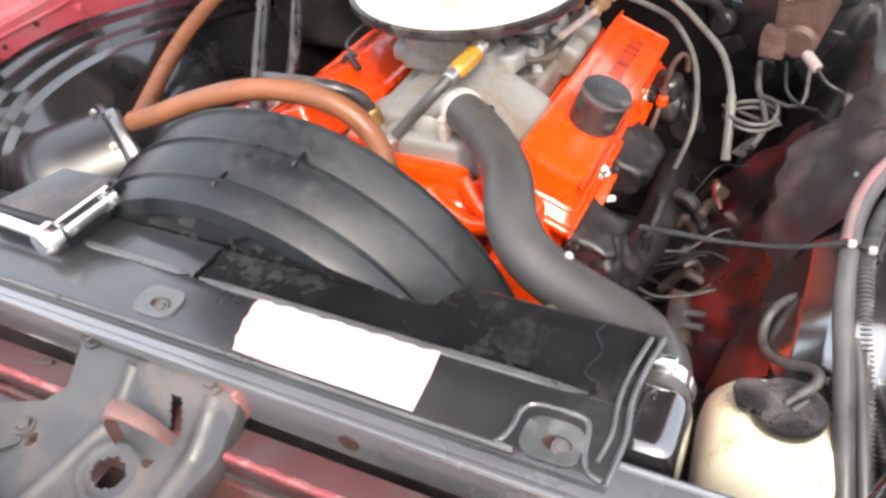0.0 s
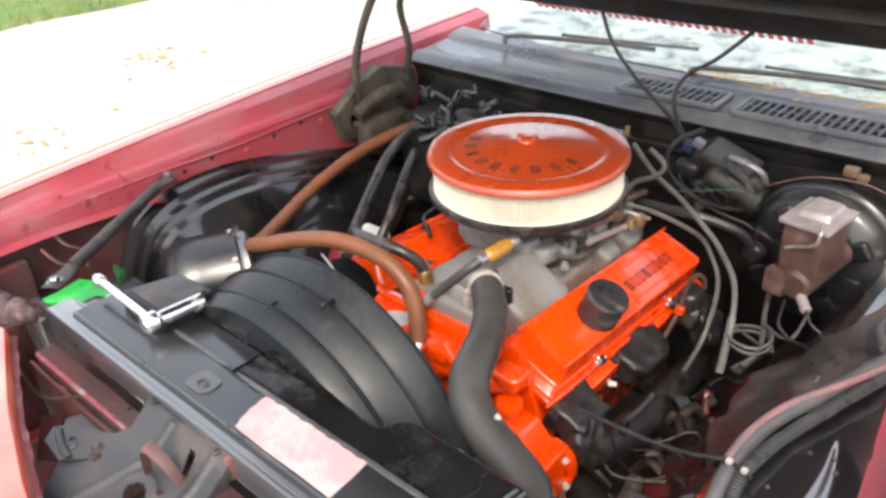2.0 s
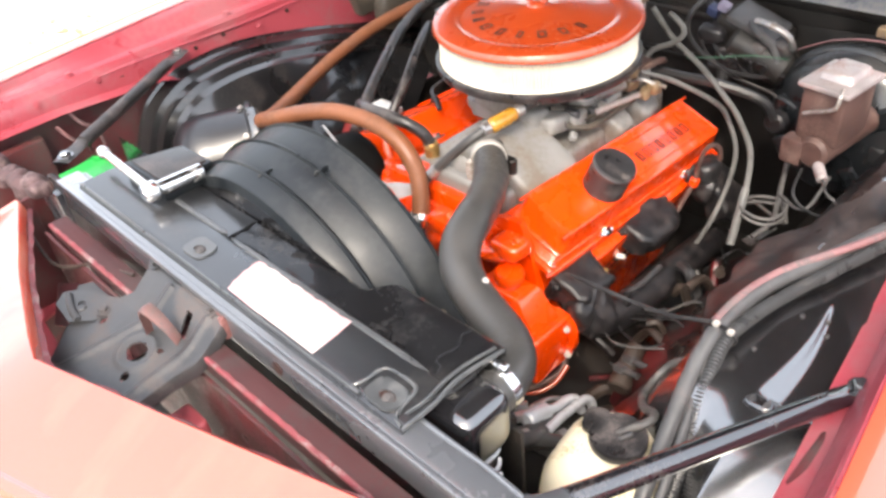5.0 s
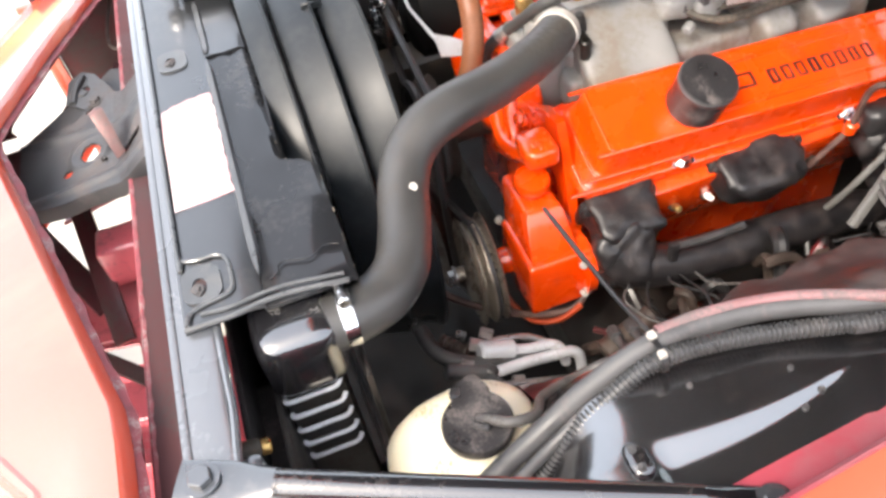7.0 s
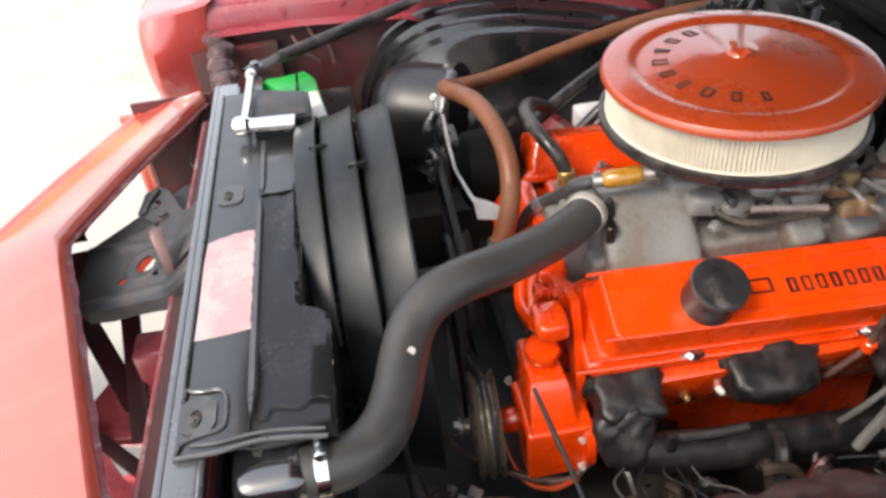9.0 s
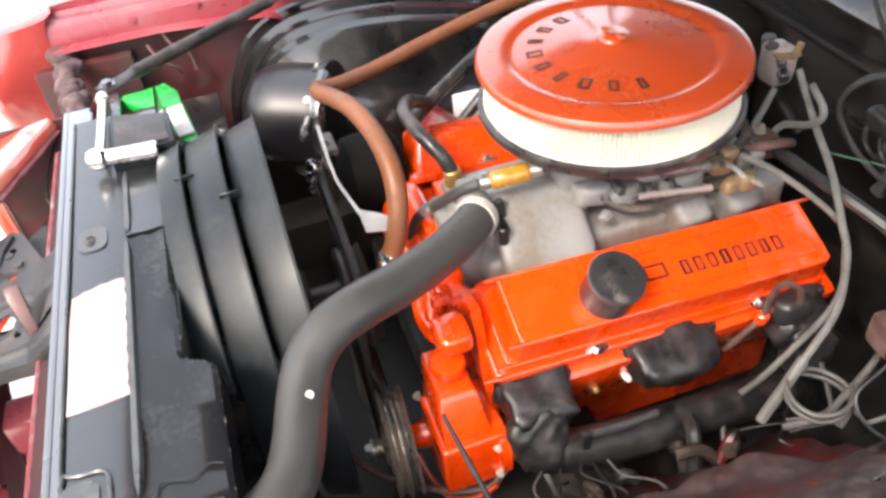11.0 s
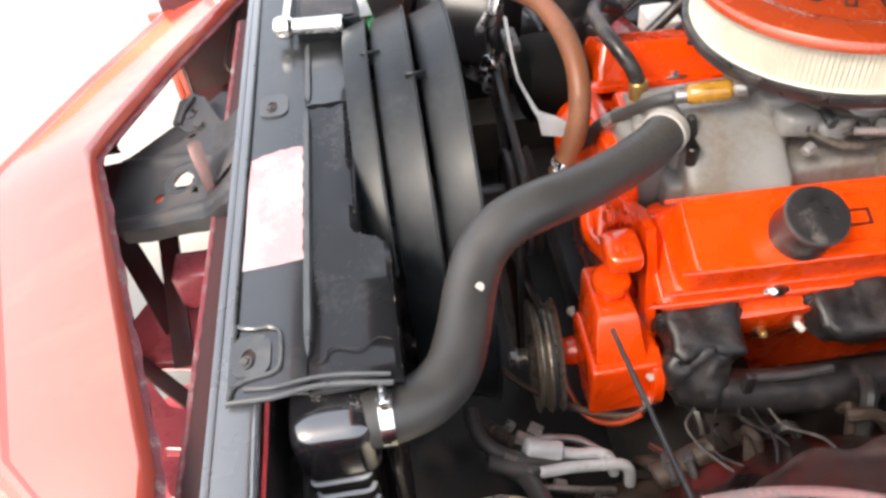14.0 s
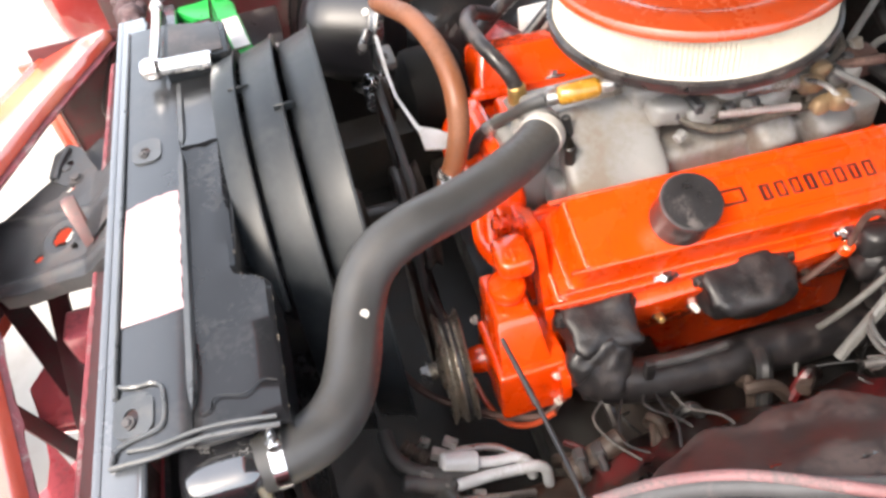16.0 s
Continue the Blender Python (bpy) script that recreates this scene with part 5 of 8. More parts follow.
for i in range(17):
    k = i / 16
    a = math.pi * k
    x, y = 0.022 + 0.050 * k - 0.012 * math.sin(a), -0.142 + 0.014 * k - 0.004 * math.sin(a)
    z = latch_z(x, y) + 0.002 + 0.046 * math.sin(a) ** 0.8
    w = 0.0055 + 0.0025 * math.sin(a)
    rows.append([(x - 0.25 * w, y + w, z), (x, y, z + 0.002), (x + 0.25 * w, y - w, z - 0.001)])
sheet(bm, rows, 0.004, (0.2, 0, -0.9))
part("latch_hook", bm, surface("rosy_worn_steel", (0.17, 0.085, 0.078), 0.42, 0.3, 0.1, 0.2, 40, 0.1, (0.11, 0.09, 0.085), 0.35, 25), latch, "rose brown curved striker hook")
bm = B()
for x, y, z in ((-0.050, -0.079, 0.824), (0.090, -0.081, 0.824)):
    bolt(bm, (x, y, z), (0, -0.3, 1), 0.0085, 0.007)
for x, y in ((-0.078, -0.160), (-0.110, -0.176)):
    bolt(bm, (x, y, latch_z(x, y) + 0.001), (0, 0, 1), 0.007, 0.005)
pieces("latch_bolt", bm, GREY_STEEL, latch)
bm = B()
box(bm, (0.108, -0.079, 0.824), (0.020, 0.010, 0.016), 0.002)
box(bm, (0.118, -0.084, 0.812), (0.006, 0.012, 0.034), 0.002)
pieces("latch_tab", bm, BRACKET_PINK, latch, "small pinkish tab on the bracket's ear")
bm = B()
plate(bm, [(-0.075, -0.128), (-0.095, -0.137), (-0.150, -0.160), (-0.165, -0.178), (-0.150, -0.196), (-0.100, -0.200), (-0.072, -0.176)], 0.003, Matrix.Translation((0, 0, 0.786)) @ pose(0, 0, 0, 3, 0, 0), [ring_points(-0.118, -0.172, 0.008, 0.005)])
tube(bm, [(-0.092, -0.190, 0.776), (-0.120, -0.186, 0.778), (-0.150, -0.176, 0.779)], 0.005, 8)
pieces("latch_ear", bm, GREY_STEEL, latch, "grey side ear of the bracket")
bm = B()
plate(bm, [(-0.055, -0.232), (0.060, -0.236), (0.066, -0.262), (0.030, -0.300), (-0.052, -0.300)], 0.003, Matrix.Translation((0, 0, 0.768)) @ pose(0, 0, 0, 2, 0, 0))
part("front_tongue", bm, MAROON, latch, "dark maroon tongue under the nose")
bm = B()
plate(bm, [(-0.03, -0.300), (-0.03, -0.252), (-0.047, -0.260), (-0.064, -0.258), (-0.085, -0.262), (-0.114, -0.256), (-0.125, -0.240), (-0.141, -0.231), (-0.170, -0.222), (-0.215, -0.215), (-0.215, -0.245)], 0.003, Matrix.Translation((0, 0, 0.793)), [ring_points(-0.060, -0.275, 0.006, 0.004), ring_points(-0.148, -0.243, 0.007, 0.004)])
part("torn_ledge", bm, MAROON, latch, "torn maroon ledge with small holes")
# Added plate keeps bright ground from showing in the lock hole.
bm = B()
box(bm, (0.030, -0.172, 0.742), (0.062, 0.046, 0.010), 0.003)
part("hole_backing", bm, GREASE, latch, "dark greasy plate added to back the lock hole")
bm = B()
tube(bm, [(-0.48, -0.13, 0.76), (-0.30, -0.15, 0.745), (-0.20, -0.12, 0.77), (-0.10, -0.10, 0.79)], 0.0025, 6)
tagged(part("release_cable", bm, GREASE), "thin brown hood release cable", "cable")
bm = B()
plate(bm, [(-0.165, -0.185), (-0.205, -0.150), (-0.185, -0.118), (-0.100, -0.128), (-0.110, -0.158)], 0.003, Matrix.Translation((0, 0, 0.764)) @ pose(0, 0, 0, 6, 0, 0))
flap = tagged(part("grille_bracket", bm, GREY_STEEL), "grey steel flap bracket beside the latch", "bracket")
bm = B()
plate(bm, [(-0.225, -0.205), (-0.300, -0.160), (-0.268, -0.140), (-0.190, -0.188)], 0.003, Matrix.Translation((0, 0, 0.745)) @ pose(0, 0, 0, 14, 0, 0))
part("bracket_arm", bm, MAROON, flap, "dull maroon arm of the bracket")


# ---- engine ----
engine = thing("engine", (0, 0.63, 0.30), "orange painted V8 engine", "engine")
bm = B()
box(bm, (0, 0.63, 0.50), (0.30, 0.52, 0.34), 0.02)
for s in (-1, 1):
    m = Matrix.Translation((s * 0.155, 0.635, 0.600)) @ pose(0, 0, 0, 0, s * 22, 0)
    box(bm, (0, 0, 0), (0.17, 0.475, 0.13), 0.012, m)
pieces("block", bm, ORANGE, engine, "orange cylinder block and heads")
bm = B()
box(bm, (0.0, 0.375, 0.60), (0.22, 0.03, 0.26), 0.02)
lathe(bm, [(0, 0.0), (0.06, 0.0), (0.075, 0.012), (0.078, 0.03), (0, 0.03)], along((0.0, 0.34, 0.63), (0.0, 0.38, 0.63)), 32)
for s in (-1, 1):
    tube(bm, [(s * 0.02, 0.35, 0.64), (s * 0.06, 0.345, 0.67), (s * 0.10, 0.355, 0.68), (s * 0.115, 0.375, 0.67)], 0.028, 14)
    box(bm, (s * 0.12, 0.372, 0.67), (0.07, 0.018, 0.08), 0.008)
box(bm, (0.06, 0.335, 0.70), (0.05, 0.04, 0.03), 0.008, None)
for s in (-1, 1):
    for dz in (-0.03, 0.03):
        bolt(bm, (s * 0.135, 0.364, 0.67 + dz), (0, -1, 0), 0.007, 0.006)
part("water_pump", bm, ORANGE, engine, "orange water pump with two legs")
bm = B()
box(bm, (-0.068, 0.430, 0.690), (0.060, 0.050, 0.072), 0.012, seg=3)
part("front_boss", bm, ORANGE, engine, "orange cast boss under the hose fitting")

VC_E, VC_N = Vector((0.924, 0, -0.383)), Vector((0.383, 0, 0.924))


def cover_pose(s):
    """A valve cover's own axes: x outward, y rearward, z off the head."""
    e = Vector((s * VC_E.x, 0, VC_E.z))
    n = Vector((s * VC_N.x, 0, VC_N.z))
    l = Vector((0, 0.9983, -0.0583))
    n = (n - l * n.dot(l)).normalized()
    e = l.cross(n) * 1.0
    m = Matrix(((*e, 0), (*l, 0), (*n, 0), (0, 0, 0, 1))).transposed()
    m.translation = Vector((s * 0.211, 0.411, 0.737))
    return m


def stepped(levels, n=5):
    """A stack of rounded rectangles (width, y0, y1, radius, z) joined into one skin with a lid."""
    rows = []
    for w, y0, y1, r, z in levels:
        loop = rounded(w, y1 - y0, r, n)
        loop = loop + loop[:1]
        rows.append([(x, (y0 + y1) / 2 + y, z) for x, y in loop])
    bm = B()
    sheet(bm, rows)
    bmesh.ops.remove_doubles(bm, verts=bm.verts[:], dist=1e-5)
    bmesh.ops.holes_fill(bm, edges=[e for e in bm.edges if e.is_boundary], sides=0)
    return bm


for s in (-1, 1):
    m = cover_pose(s)
    bm = stepped([(0.126, -0.030, 0.458, 0.012, -0.070), (0.131, -0.034, 0.460, 0.013, -0.068), (0.131, -0.034, 0.460, 0.013, -0.061), (0.127, -0.031, 0.458, 0.013, -0.0575), (0.121, -0.027, 0.455, 0.013, -0.0590), (0.117, -0.023, 0.452, 0.014, -0.0565), (0.111, -0.018, 0.449, 0.014, -0.047), (0.106, -0.013, 0.445, 0.014, -0.0435), (0.102, -0.010, 0.442, 0.013, -0.040), (0.097, -0.006, 0.439, 0.012, -0.012), (0.0935, -0.004, 0.436, 0.011, -0.0035), (0.090, -0.001, 0.433, 0.010, 0.0), (0.083, 0.004, 0.428, 0.008, 0.0005)]) if s > 0 else stepped([(0.126, -0.026, 0.456, 0.012, -0.066), (0.128, -0.027, 0.457, 0.012, -0.060), (0.126, -0.026, 0.456, 0.012, -0.056), (0.112, -0.018, 0.448, 0.014, -0.054), (0.106, -0.014, 0.444, 0.014, -0.050), (0.103, -0.012, 0.442, 0.014, -0.030), (0.099, -0.009, 0.439, 0.014, -0.026), (0.093, -0.004, 0.436, 0.012, -0.004), (0.089, -0.001, 0.433, 0.010, 0.0), (0.083, 0.004, 0.428, 0.008, 0.0005)])
    bm.transform(m)
    vc = part("valve_cover", bm, ORANGE, engine, "orange stamped steel valve cover")
    for w, y0, y1, r, z, k in ((0.0905, -0.0015, 0.4335, 0.010, -0.0008, 0.0024), (0.1235, -0.029, 0.457, 0.013, -0.0575, 0.0030), (0.1085, -0.0155, 0.447, 0.014, -0.0445, 0.0018)) if s > 0 else ():
        loop = rounded(w, y1 - y0, r, 3)
        bm = B()
        tube(bm, [m @ Vector((x, (y0 + y1) / 2 + y, z)) for x, y in loop + loop[:1]], k, 8, 2)
        part("pressed_edge", bm, ORANGE, vc, "crisp pressed edge")
    bm = B()
    for x in (-0.030, 0.030):
        tube(bm, [m @ Vector((x, 0.155, 0.0005)), m @ Vector((x, 0.28, 0.0010)), m @ Vector((x, 0.42, 0.0005))], 0.0028, 8, 4)
    pieces("cover_rib", bm, ORANGE, vc, "long pressed rib")
    bm = B()
    if s > 0:
        x = 0.006
        loop = [(-0.013, 0.180), (-0.013, 0.212), (0.013, 0.212), (0.013, 0.180)]
        hole = [(-0.009, 0.184), (-0.009, 0.208), (0.009, 0.208), (0.009, 0.184)]
        plate(bm, [(p * 0.8, q) for p, q in loop], 0.0004, m @ Matrix.Translation((0, 0, 0.0012)), [[(p * 0.8, q) for p, q in hole]])
    for i in range(8):
        y = 0.238 + i * 0.0195
        mark = m @ Matrix.Translation((0.004, y, 0.0014))
        gap = 0.0032 if i % 3 else 0.0020
        plate(bm, [(-0.0105, -0.0065), (0.0105, -0.0065), (0.0105, 0.0065), (-0.0105, 0.0065)], 0.0008, mark, [[(-0.0075, -gap), (0.0075, -gap), (0.0075, gap), (-0.0075, gap)]])
    pieces("cover_marking", bm, INK_RED, vc, "dark worn maker's marking", smooth=0)
    for x, y in ((0.0575, 0.105), (0.0575, 0.345), (-0.0575, 0.105), (-0.0575, 0.345)):
        bm = B()
        p = m @ Vector((x, y, -0.0545))
        up = (m.to_3x3() @ Vector((0, 0, 1))).normalized()
        box(bm, (x * 0.985, y, -0.053), (0.014, 0.032, 0.004), 0.002, m)
        bolt(bm, p + up * 0.002, up, 0.0075, 0.007)
        part("cover_bolt", bm, CHROME, vc, "bright bolt and washer")

m = cover_pose(1)
cap = thing("oil_filler_cap", tuple(m @ Vector((0.012, 0.121, 0.001))), "black twist-on oil filler cap on the valve cover", "oil cap")
bm = B()
lathe(bm, [(0, 0), (0.0385, 0.0), (0.0395, 0.002), (0.0395, 0.006), (0.0388, 0.010), (0.0390, 0.034), (0.0388, 0.0375), (0.0400, 0.039), (0.0405, 0.044), (0.0385, 0.0472), (0.034, 0.0476), (0, 0.0462)], m @ Matrix.Translation((0.012, 0.121, 0.0005)) @ Matrix.Diagonal((0.87, 0.87, 1.14, 1)), 40)
part("cap_body", bm, CAP_BLACK, cap)
# The rim is a paler grey than the cap.
bm = B()
lathe(bm, [(0.0402, 0.0395), (0.0410, 0.041), (0.0410, 0.0435), (0.0400, 0.0452), (0.0388, 0.0455)], m @ Matrix.Translation((0.012, 0.121, 0.0005)) @ Matrix.Diagonal((0.87, 0.87, 1.14, 1)), 40)
part("cap_ring", bm, LOOM, cap, "paler grey rim")

# intake manifold and carburettor
intake = thing("intake_manifold", (0, 0.63, 0.68), "oxidised cast aluminium intake manifold between the heads", "intake manifold")
bm = B()
box(bm, (0.020, 0.64, 0.708), (0.21, 0.45, 0.05), 0.012, seg=3)
part("manifold_body", bm, ALLOY, intake)
bm = B()
box(bm, (0.025, 0.50, 0.735), (0.14, 0.15, 0.05), 0.015, seg=3)
part("manifold_front", bm, ALLOY, intake)
for y, w, s in ((0.497, 0.125, 1), (0.70, 0.055, 1), (0.775, 0.060, 1), (0.462, 0.060, -1), (0.528, 0.050, -1), (0.70, 0.055, -1), (0.775, 0.060, -1)):
    bm = B()
    front = s < 0 and y < 0.6
    q = Matrix.Translation((s * (0.080 if front else 0.094), y, 0.690 if front else 0.742)) @ pose(0, 0, 0, 0, s * 27, s * (y - 0.63) * (60 if w < 0.1 else 20))
    blob(bm, (0, 0, 0), (0.10 if front else 0.125, w, 0.056), q, 0.42 if w < 0.1 else 0.26, 0.002, y * 30)
    part("runner", bm, ALLOY, intake, "smooth dull alloy runner")
bm = B()
rod(bm, (0.082, 0.452, 0.765), (0.078, 0.450, 0.800), 0.008, 0.006, seg=12, bevel=0.002)
box(bm, (0.100, 0.444, 0.776), (0.034, 0.012, 0.012), 0.003, pose(0, 0, 0))
rod(bm, (0.113, 0.442, 0.755), (0.113, 0.442, 0.782), 0.007, seg=12, bevel=0.002)
part("coolant_sender", bm, DEEP, intake, "black sender beside the thermostat")
bm = B()
box(bm, (0, 0.63, 0.775), (0.14, 0.18, 0.03), 0.008)
part("carb_flange", bm, ALLOY, intake)
bm = B()
lathe(bm, [(0, 0), (0.045, 0.0), (0.045, 0.012), (0.033, 0.018), (0.030, 0.04), (0.024, 0.05), (0, 0.05)], Matrix.Translation((0.035, 0.425, 0.73)), 28)
box(bm, (0.035, 0.425, 0.735), (0.10, 0.045, 0.014), 0.006)
tube(bm, [(0.035, 0.425, 0.765), (0.045, 0.425, 0.782), (0.062, 0.424, 0.788), (0.080, 0.420, 0.788)], 0.021, 16)
bolt(bm, (0.078, 0.43, 0.742), (0, 0, 1), 0.008, 0.008)
bolt(bm, (-0.008, 0.42, 0.742), (0, 0, 1), 0.008, 0.008)
part("thermostat_housing", bm, ALLOY, intake, "dull alloy thermostat housing")
bm = B()
box(bm, (0.036, 0.402, 0.708), (0.118, 0.044, 0.098), 0.013, seg=3)
pieces("bypass_boss", bm, ALLOY, intake, "cast bypass boss")

carb = thing("carburettor", (0, 0.64, 0.79), "grimy carburettor under the air cleaner", "carburettor")
bm = B()
box(bm, (0, 0.64, 0.815), (0.12, 0.20, 0.055), 0.008)
box(bm, (0, 0.555, 0.808), (0.09, 0.05, 0.045), 0.01)
box(bm, (0, 0.725, 0.808), (0.09, 0.05, 0.045), 0.01)
part("carb_body", bm, ALLOY, carb)
for k, (x, y, z, w) in enumerate(((0.088, 0.575, 0.778, 0.050), (0.100, 0.615, 0.774, 0.044), (0.092, 0.655, 0.780, 0.050), (0.106, 0.705, 0.772, 0.046), (0.094, 0.745, 0.778, 0.052), (0.100, 0.800, 0.772, 0.046), (0.060, 0.560, 0.790, 0.050), (-0.070, 0.575, 0.778, 0.050))):
    bm = B()
    blob(bm, (x, y, z), (0.040, w, 0.034), pose(0, 0, 0), 0.55, 0.005, k * 1.9, 26, 16)
    part("float_casting", bm, ALLOY, carb, "dusty pale cast lump")
bm = B()
tube(bm, [(0.150, 0.612, 0.802), (0.160, 0.650, 0.803), (0.172, 0.702, 0.802)], 0.0040, 12, 8, ridge=0.0012, pitch=0.0040)
part("return_spring", bm, ZINC, carb, "pale coiled return spring")
for k, (x, y, z, w) in enumerate(((0.128, 0.742, 0.792, 0.030), (0.160, 0.738, 0.786, 0.026), (0.166, 0.756, 0.790, 0.022), (0.118, 0.762, 0.800, 0.026))):
    bm = B()
    blob(bm, (x, y, z), (0.020, w, 0.022), pose(0, 0, 0), 0.6, 0.004, k * 2.3, 22, 14)
    part("linkage_lump", bm, TAN, carb, "tan throttle linkage")
bm = B()
tube(bm, [(0.128, 0.735, 0.800), (0.150, 0.744, 0.806), (0.172, 0.752, 0.800), (0.180, 0.770, 0.790)], 0.0035, 8)
part("linkage_rod", bm, STEEL, carb, "bent linkage rod")
rnd = random.Random(21)
bm = B()
for i in range(26):
    x, y = rnd.uniform(0.055, 0.125), rnd.uniform(0.565, 0.84)
    z = 0.775 - (x - 0.05) * 0.25 + rnd.uniform(-0.006, 0.022)
    a = Vector((rnd.uniform(-1, 1), rnd.uniform(-1, 1), rnd.uniform(-0.4, 0.6))).normalized()
    rod(bm, (x, y, z), Vector((x, y, z)) + a * rnd.uniform(0.012, 0.032), rnd.uniform(0.004, 0.010), seg=8, bevel=0.002)
    part("linkage", bm, rnd.choice((ALLOY, RUST_IRON, ALLOY, HINGE, GREY_STEEL)), carb, "dusty lever or fitting")
    bm = B()
bm = B()
tube(bm, [(0.115, 0.665, 0.798), (0.120, 0.71, 0.796), (0.122, 0.755, 0.792)], 0.0075, 10, 8, ridge=0.0012, pitch=0.0045)
tube(bm, [(0.115, 0.667, 0.798), (0.108, 0.64, 0.798), (0.095, 0.63, 0.80)], 0.002, 8)
part("return_spring", bm, STEEL, carb, "grey coiled return spring")
bm = B()
for k, (x, z) in enumerate(((0.118, 0.772), (0.132, 0.762), (0.104, 0.784))):
    tube(bm, [(x - 0.03, 0.585, z + 0.012), (x - 0.006, 0.60 + 0.01 * k, z + 0.004), (x, 0.64, z), (x + 0.003, 0.70, z + 0.003 * k), (x - 0.002, 0.76, z), (x - 0.02, 0.81, z + 0.006), (x - 0.05, 0.83, z + 0.01)], 0.0042 + 0.0012 * k, 8)
pieces("fuel_tube", bm, HINGE, carb, "dusty fuel and vacuum tube")
bm = B()
for k in range(12):
    y = 0.585 + 0.021 * k
    box(bm, (0.098 + 0.012 * math.sin(k * 2.6), y, 0.780 + 0.008 * math.sin(k * 1.9)), (0.022 + 0.008 * math.sin(k), 0.014, 0.016), 0.003, pose(0, 0, 0), seg=1)
pieces("carb_fitting", bm, GREY_STEEL, carb, "dull grey cast fitting")
bm = B()
box(bm, (0.09, 0.835, 0.775), (0.03, 0.04, 0.035), 0.006)
tube(bm, [(0.10, 0.80, 0.785), (0.125, 0.83, 0.80), (0.12, 0.86, 0.79), (0.09, 0.87, 0.77)], 0.006, 8)
part("cable_bracket", bm, RUST_IRON, carb, "rusty cable bracket")

# air cleaner
AC = Vector((0.002, 0.643, 0.927))
air = thing("air_cleaner", (AC.x, AC.y, 0.845), "round air cleaner with an orange lid and white pleated filter", "air cleaner")
bm = B()
lathe(bm, [(0.160, -0.078), (0.174, -0.078), (0.177, -0.074), (0.177, -0.064), (0.173, -0.062), (0.155, -0.066), (0.07, -0.085), (0, -0.085)], Matrix.Translation(AC), 72)
part("base_pan", bm, CAP_BLACK, air, "black steel base pan")
bm = B()
n = 190
lo, hi = [], []
for i in range(2 * n):
    a = math.pi * i / n
    r = 0.1682 if i % 2 else 0.1625
    lo.append(bm.verts.new((AC.x + r * math.cos(a), AC.y + r * math.sin(a), AC.z - 0.064)))
    hi.append(bm.verts.new((AC.x + r * math.cos(a), AC.y + r * math.sin(a), AC.z - 0.004)))
for i in range(2 * n):
    j = (i + 1) % (2 * n)
    bm.faces.new((lo[i], lo[j], hi[j], hi[i]))
part("filter_element", bm, FILTER, air, "cream white pleated paper filter", smooth=0)
bm = B()
for z in (-0.0655, -0.0075):
    lathe(bm, [(0.1645, z), (0.1690, z), (0.1695, z + 0.002), (0.1690, z + 0.0045), (0.1645, z + 0.0045)], Matrix.Translation(AC), 72)
part("filter_seal", bm, FILTER, air, "pale rubber seal rings")
bm = B()
lathe(bm, [(0, 0.0165), (0.020, 0.0165), (0.024, 0.0150), (0.045, 0.0125), (0.09, 0.0065), (0.126, 0.0015), (0.131, 0.0010), (0.136, 0.0035), (0.142, 0.0052), (0.150, 0.0050), (0.168, 0.0035), (0.1745, 0.0018), (0.1775, -0.0025), (0.1780, -0.0085), (0.1765, -0.0105), (0.1745, -0.0085), (0.1735, -0.004), (0.16, -0.002), (0, 0.01)], Matrix.Translation(AC), 96)
lid = part("lid", bm, LID_ORANGE, air, "glossy orange lid with a raised rim")
bm = B()
lathe(bm, [(0, 0.006), (0.010, 0.006), (0.015, 0.003), (0.017, 0.0)], Matrix.Translation(AC + Vector((0, 0, 0.0163))), 24)
for s in (-1, 1):
    box(bm, (0.013 * s, 0.004 * s, 0.024), (0.012, 0.008, 0.006), 0.003, Matrix.Translation(AC))
part("wing_nut", bm, LID_ORANGE, lid, "orange painted wing nut")
for i in range(9):
    m = Matrix.Translation(AC) @ pose(0, 0, 0, 0, 0, -165 + 19.8 * i + 90) @ Matrix.Translation((0, -0.100, 0.0055)) @ pose(0, 0, 0, 4, 0, 0)
    bm = B()
    w = 0.0075 - 0.0012 * (i % 3)
    gap = w - (0.0030 if i % 2 else 0.0036)
    plate(bm, [(-w, -0.0105), (w, -0.0105), (w, 0.0105), (-w, 0.0105)], 0.0006, m @ Matrix.Translation((0, 0, 0.0009)), [[(-gap, -0.0072), (gap, -0.0072), (gap, 0.0072), (-gap, 0.0072)]])
    part("lid_marking", bm, INK, lid, "dark worn maker's marking", smooth=0)

# fuel filter and its hoses
ff = thing("fuel_filter", (0.085, 0.461, 0.81), "amber inline fuel filter with clamped hose ends", "fuel filter")
bm = B()
a, b = Vector((0.064, 0.434, 0.822)), Vector((0.080, 0.508, 0.832))
d = (b - a).normalized()
lathe(bm, [(0, 0.008), (0.006, 0.008), (0.0105, 0.012), (0.0125, 0.016), (0.0125, 0.056), (0.0105, 0.060), (0.006, 0.064), (0, 0.064)], along(a, b), 20)
part("filter_bowl", bm, FILTER_AMBER, ff)
for p, q in ((a - d * 0.004, 0.016), (b - d * 0.014, 0.016)):
    bm = B()
    rod(bm, p, p + d * q, 0.0095, seg=16, bevel=0.002)
    box(bm, (0, 0.011, q / 2), (0.007, 0.007, 0.009), 0.002, along(p, p + d))
    part("filter_clamp", bm, STEEL, ff)
bm = B()
tube(bm, [a - d * 0.002, (0.050, 0.412, 0.808), (0.020, 0.395, 0.776), (-0.003, 0.373, 0.747), (-0.014, 0.358, 0.725), (-0.018, 0.350, 0.69)], 0.0078, 12)
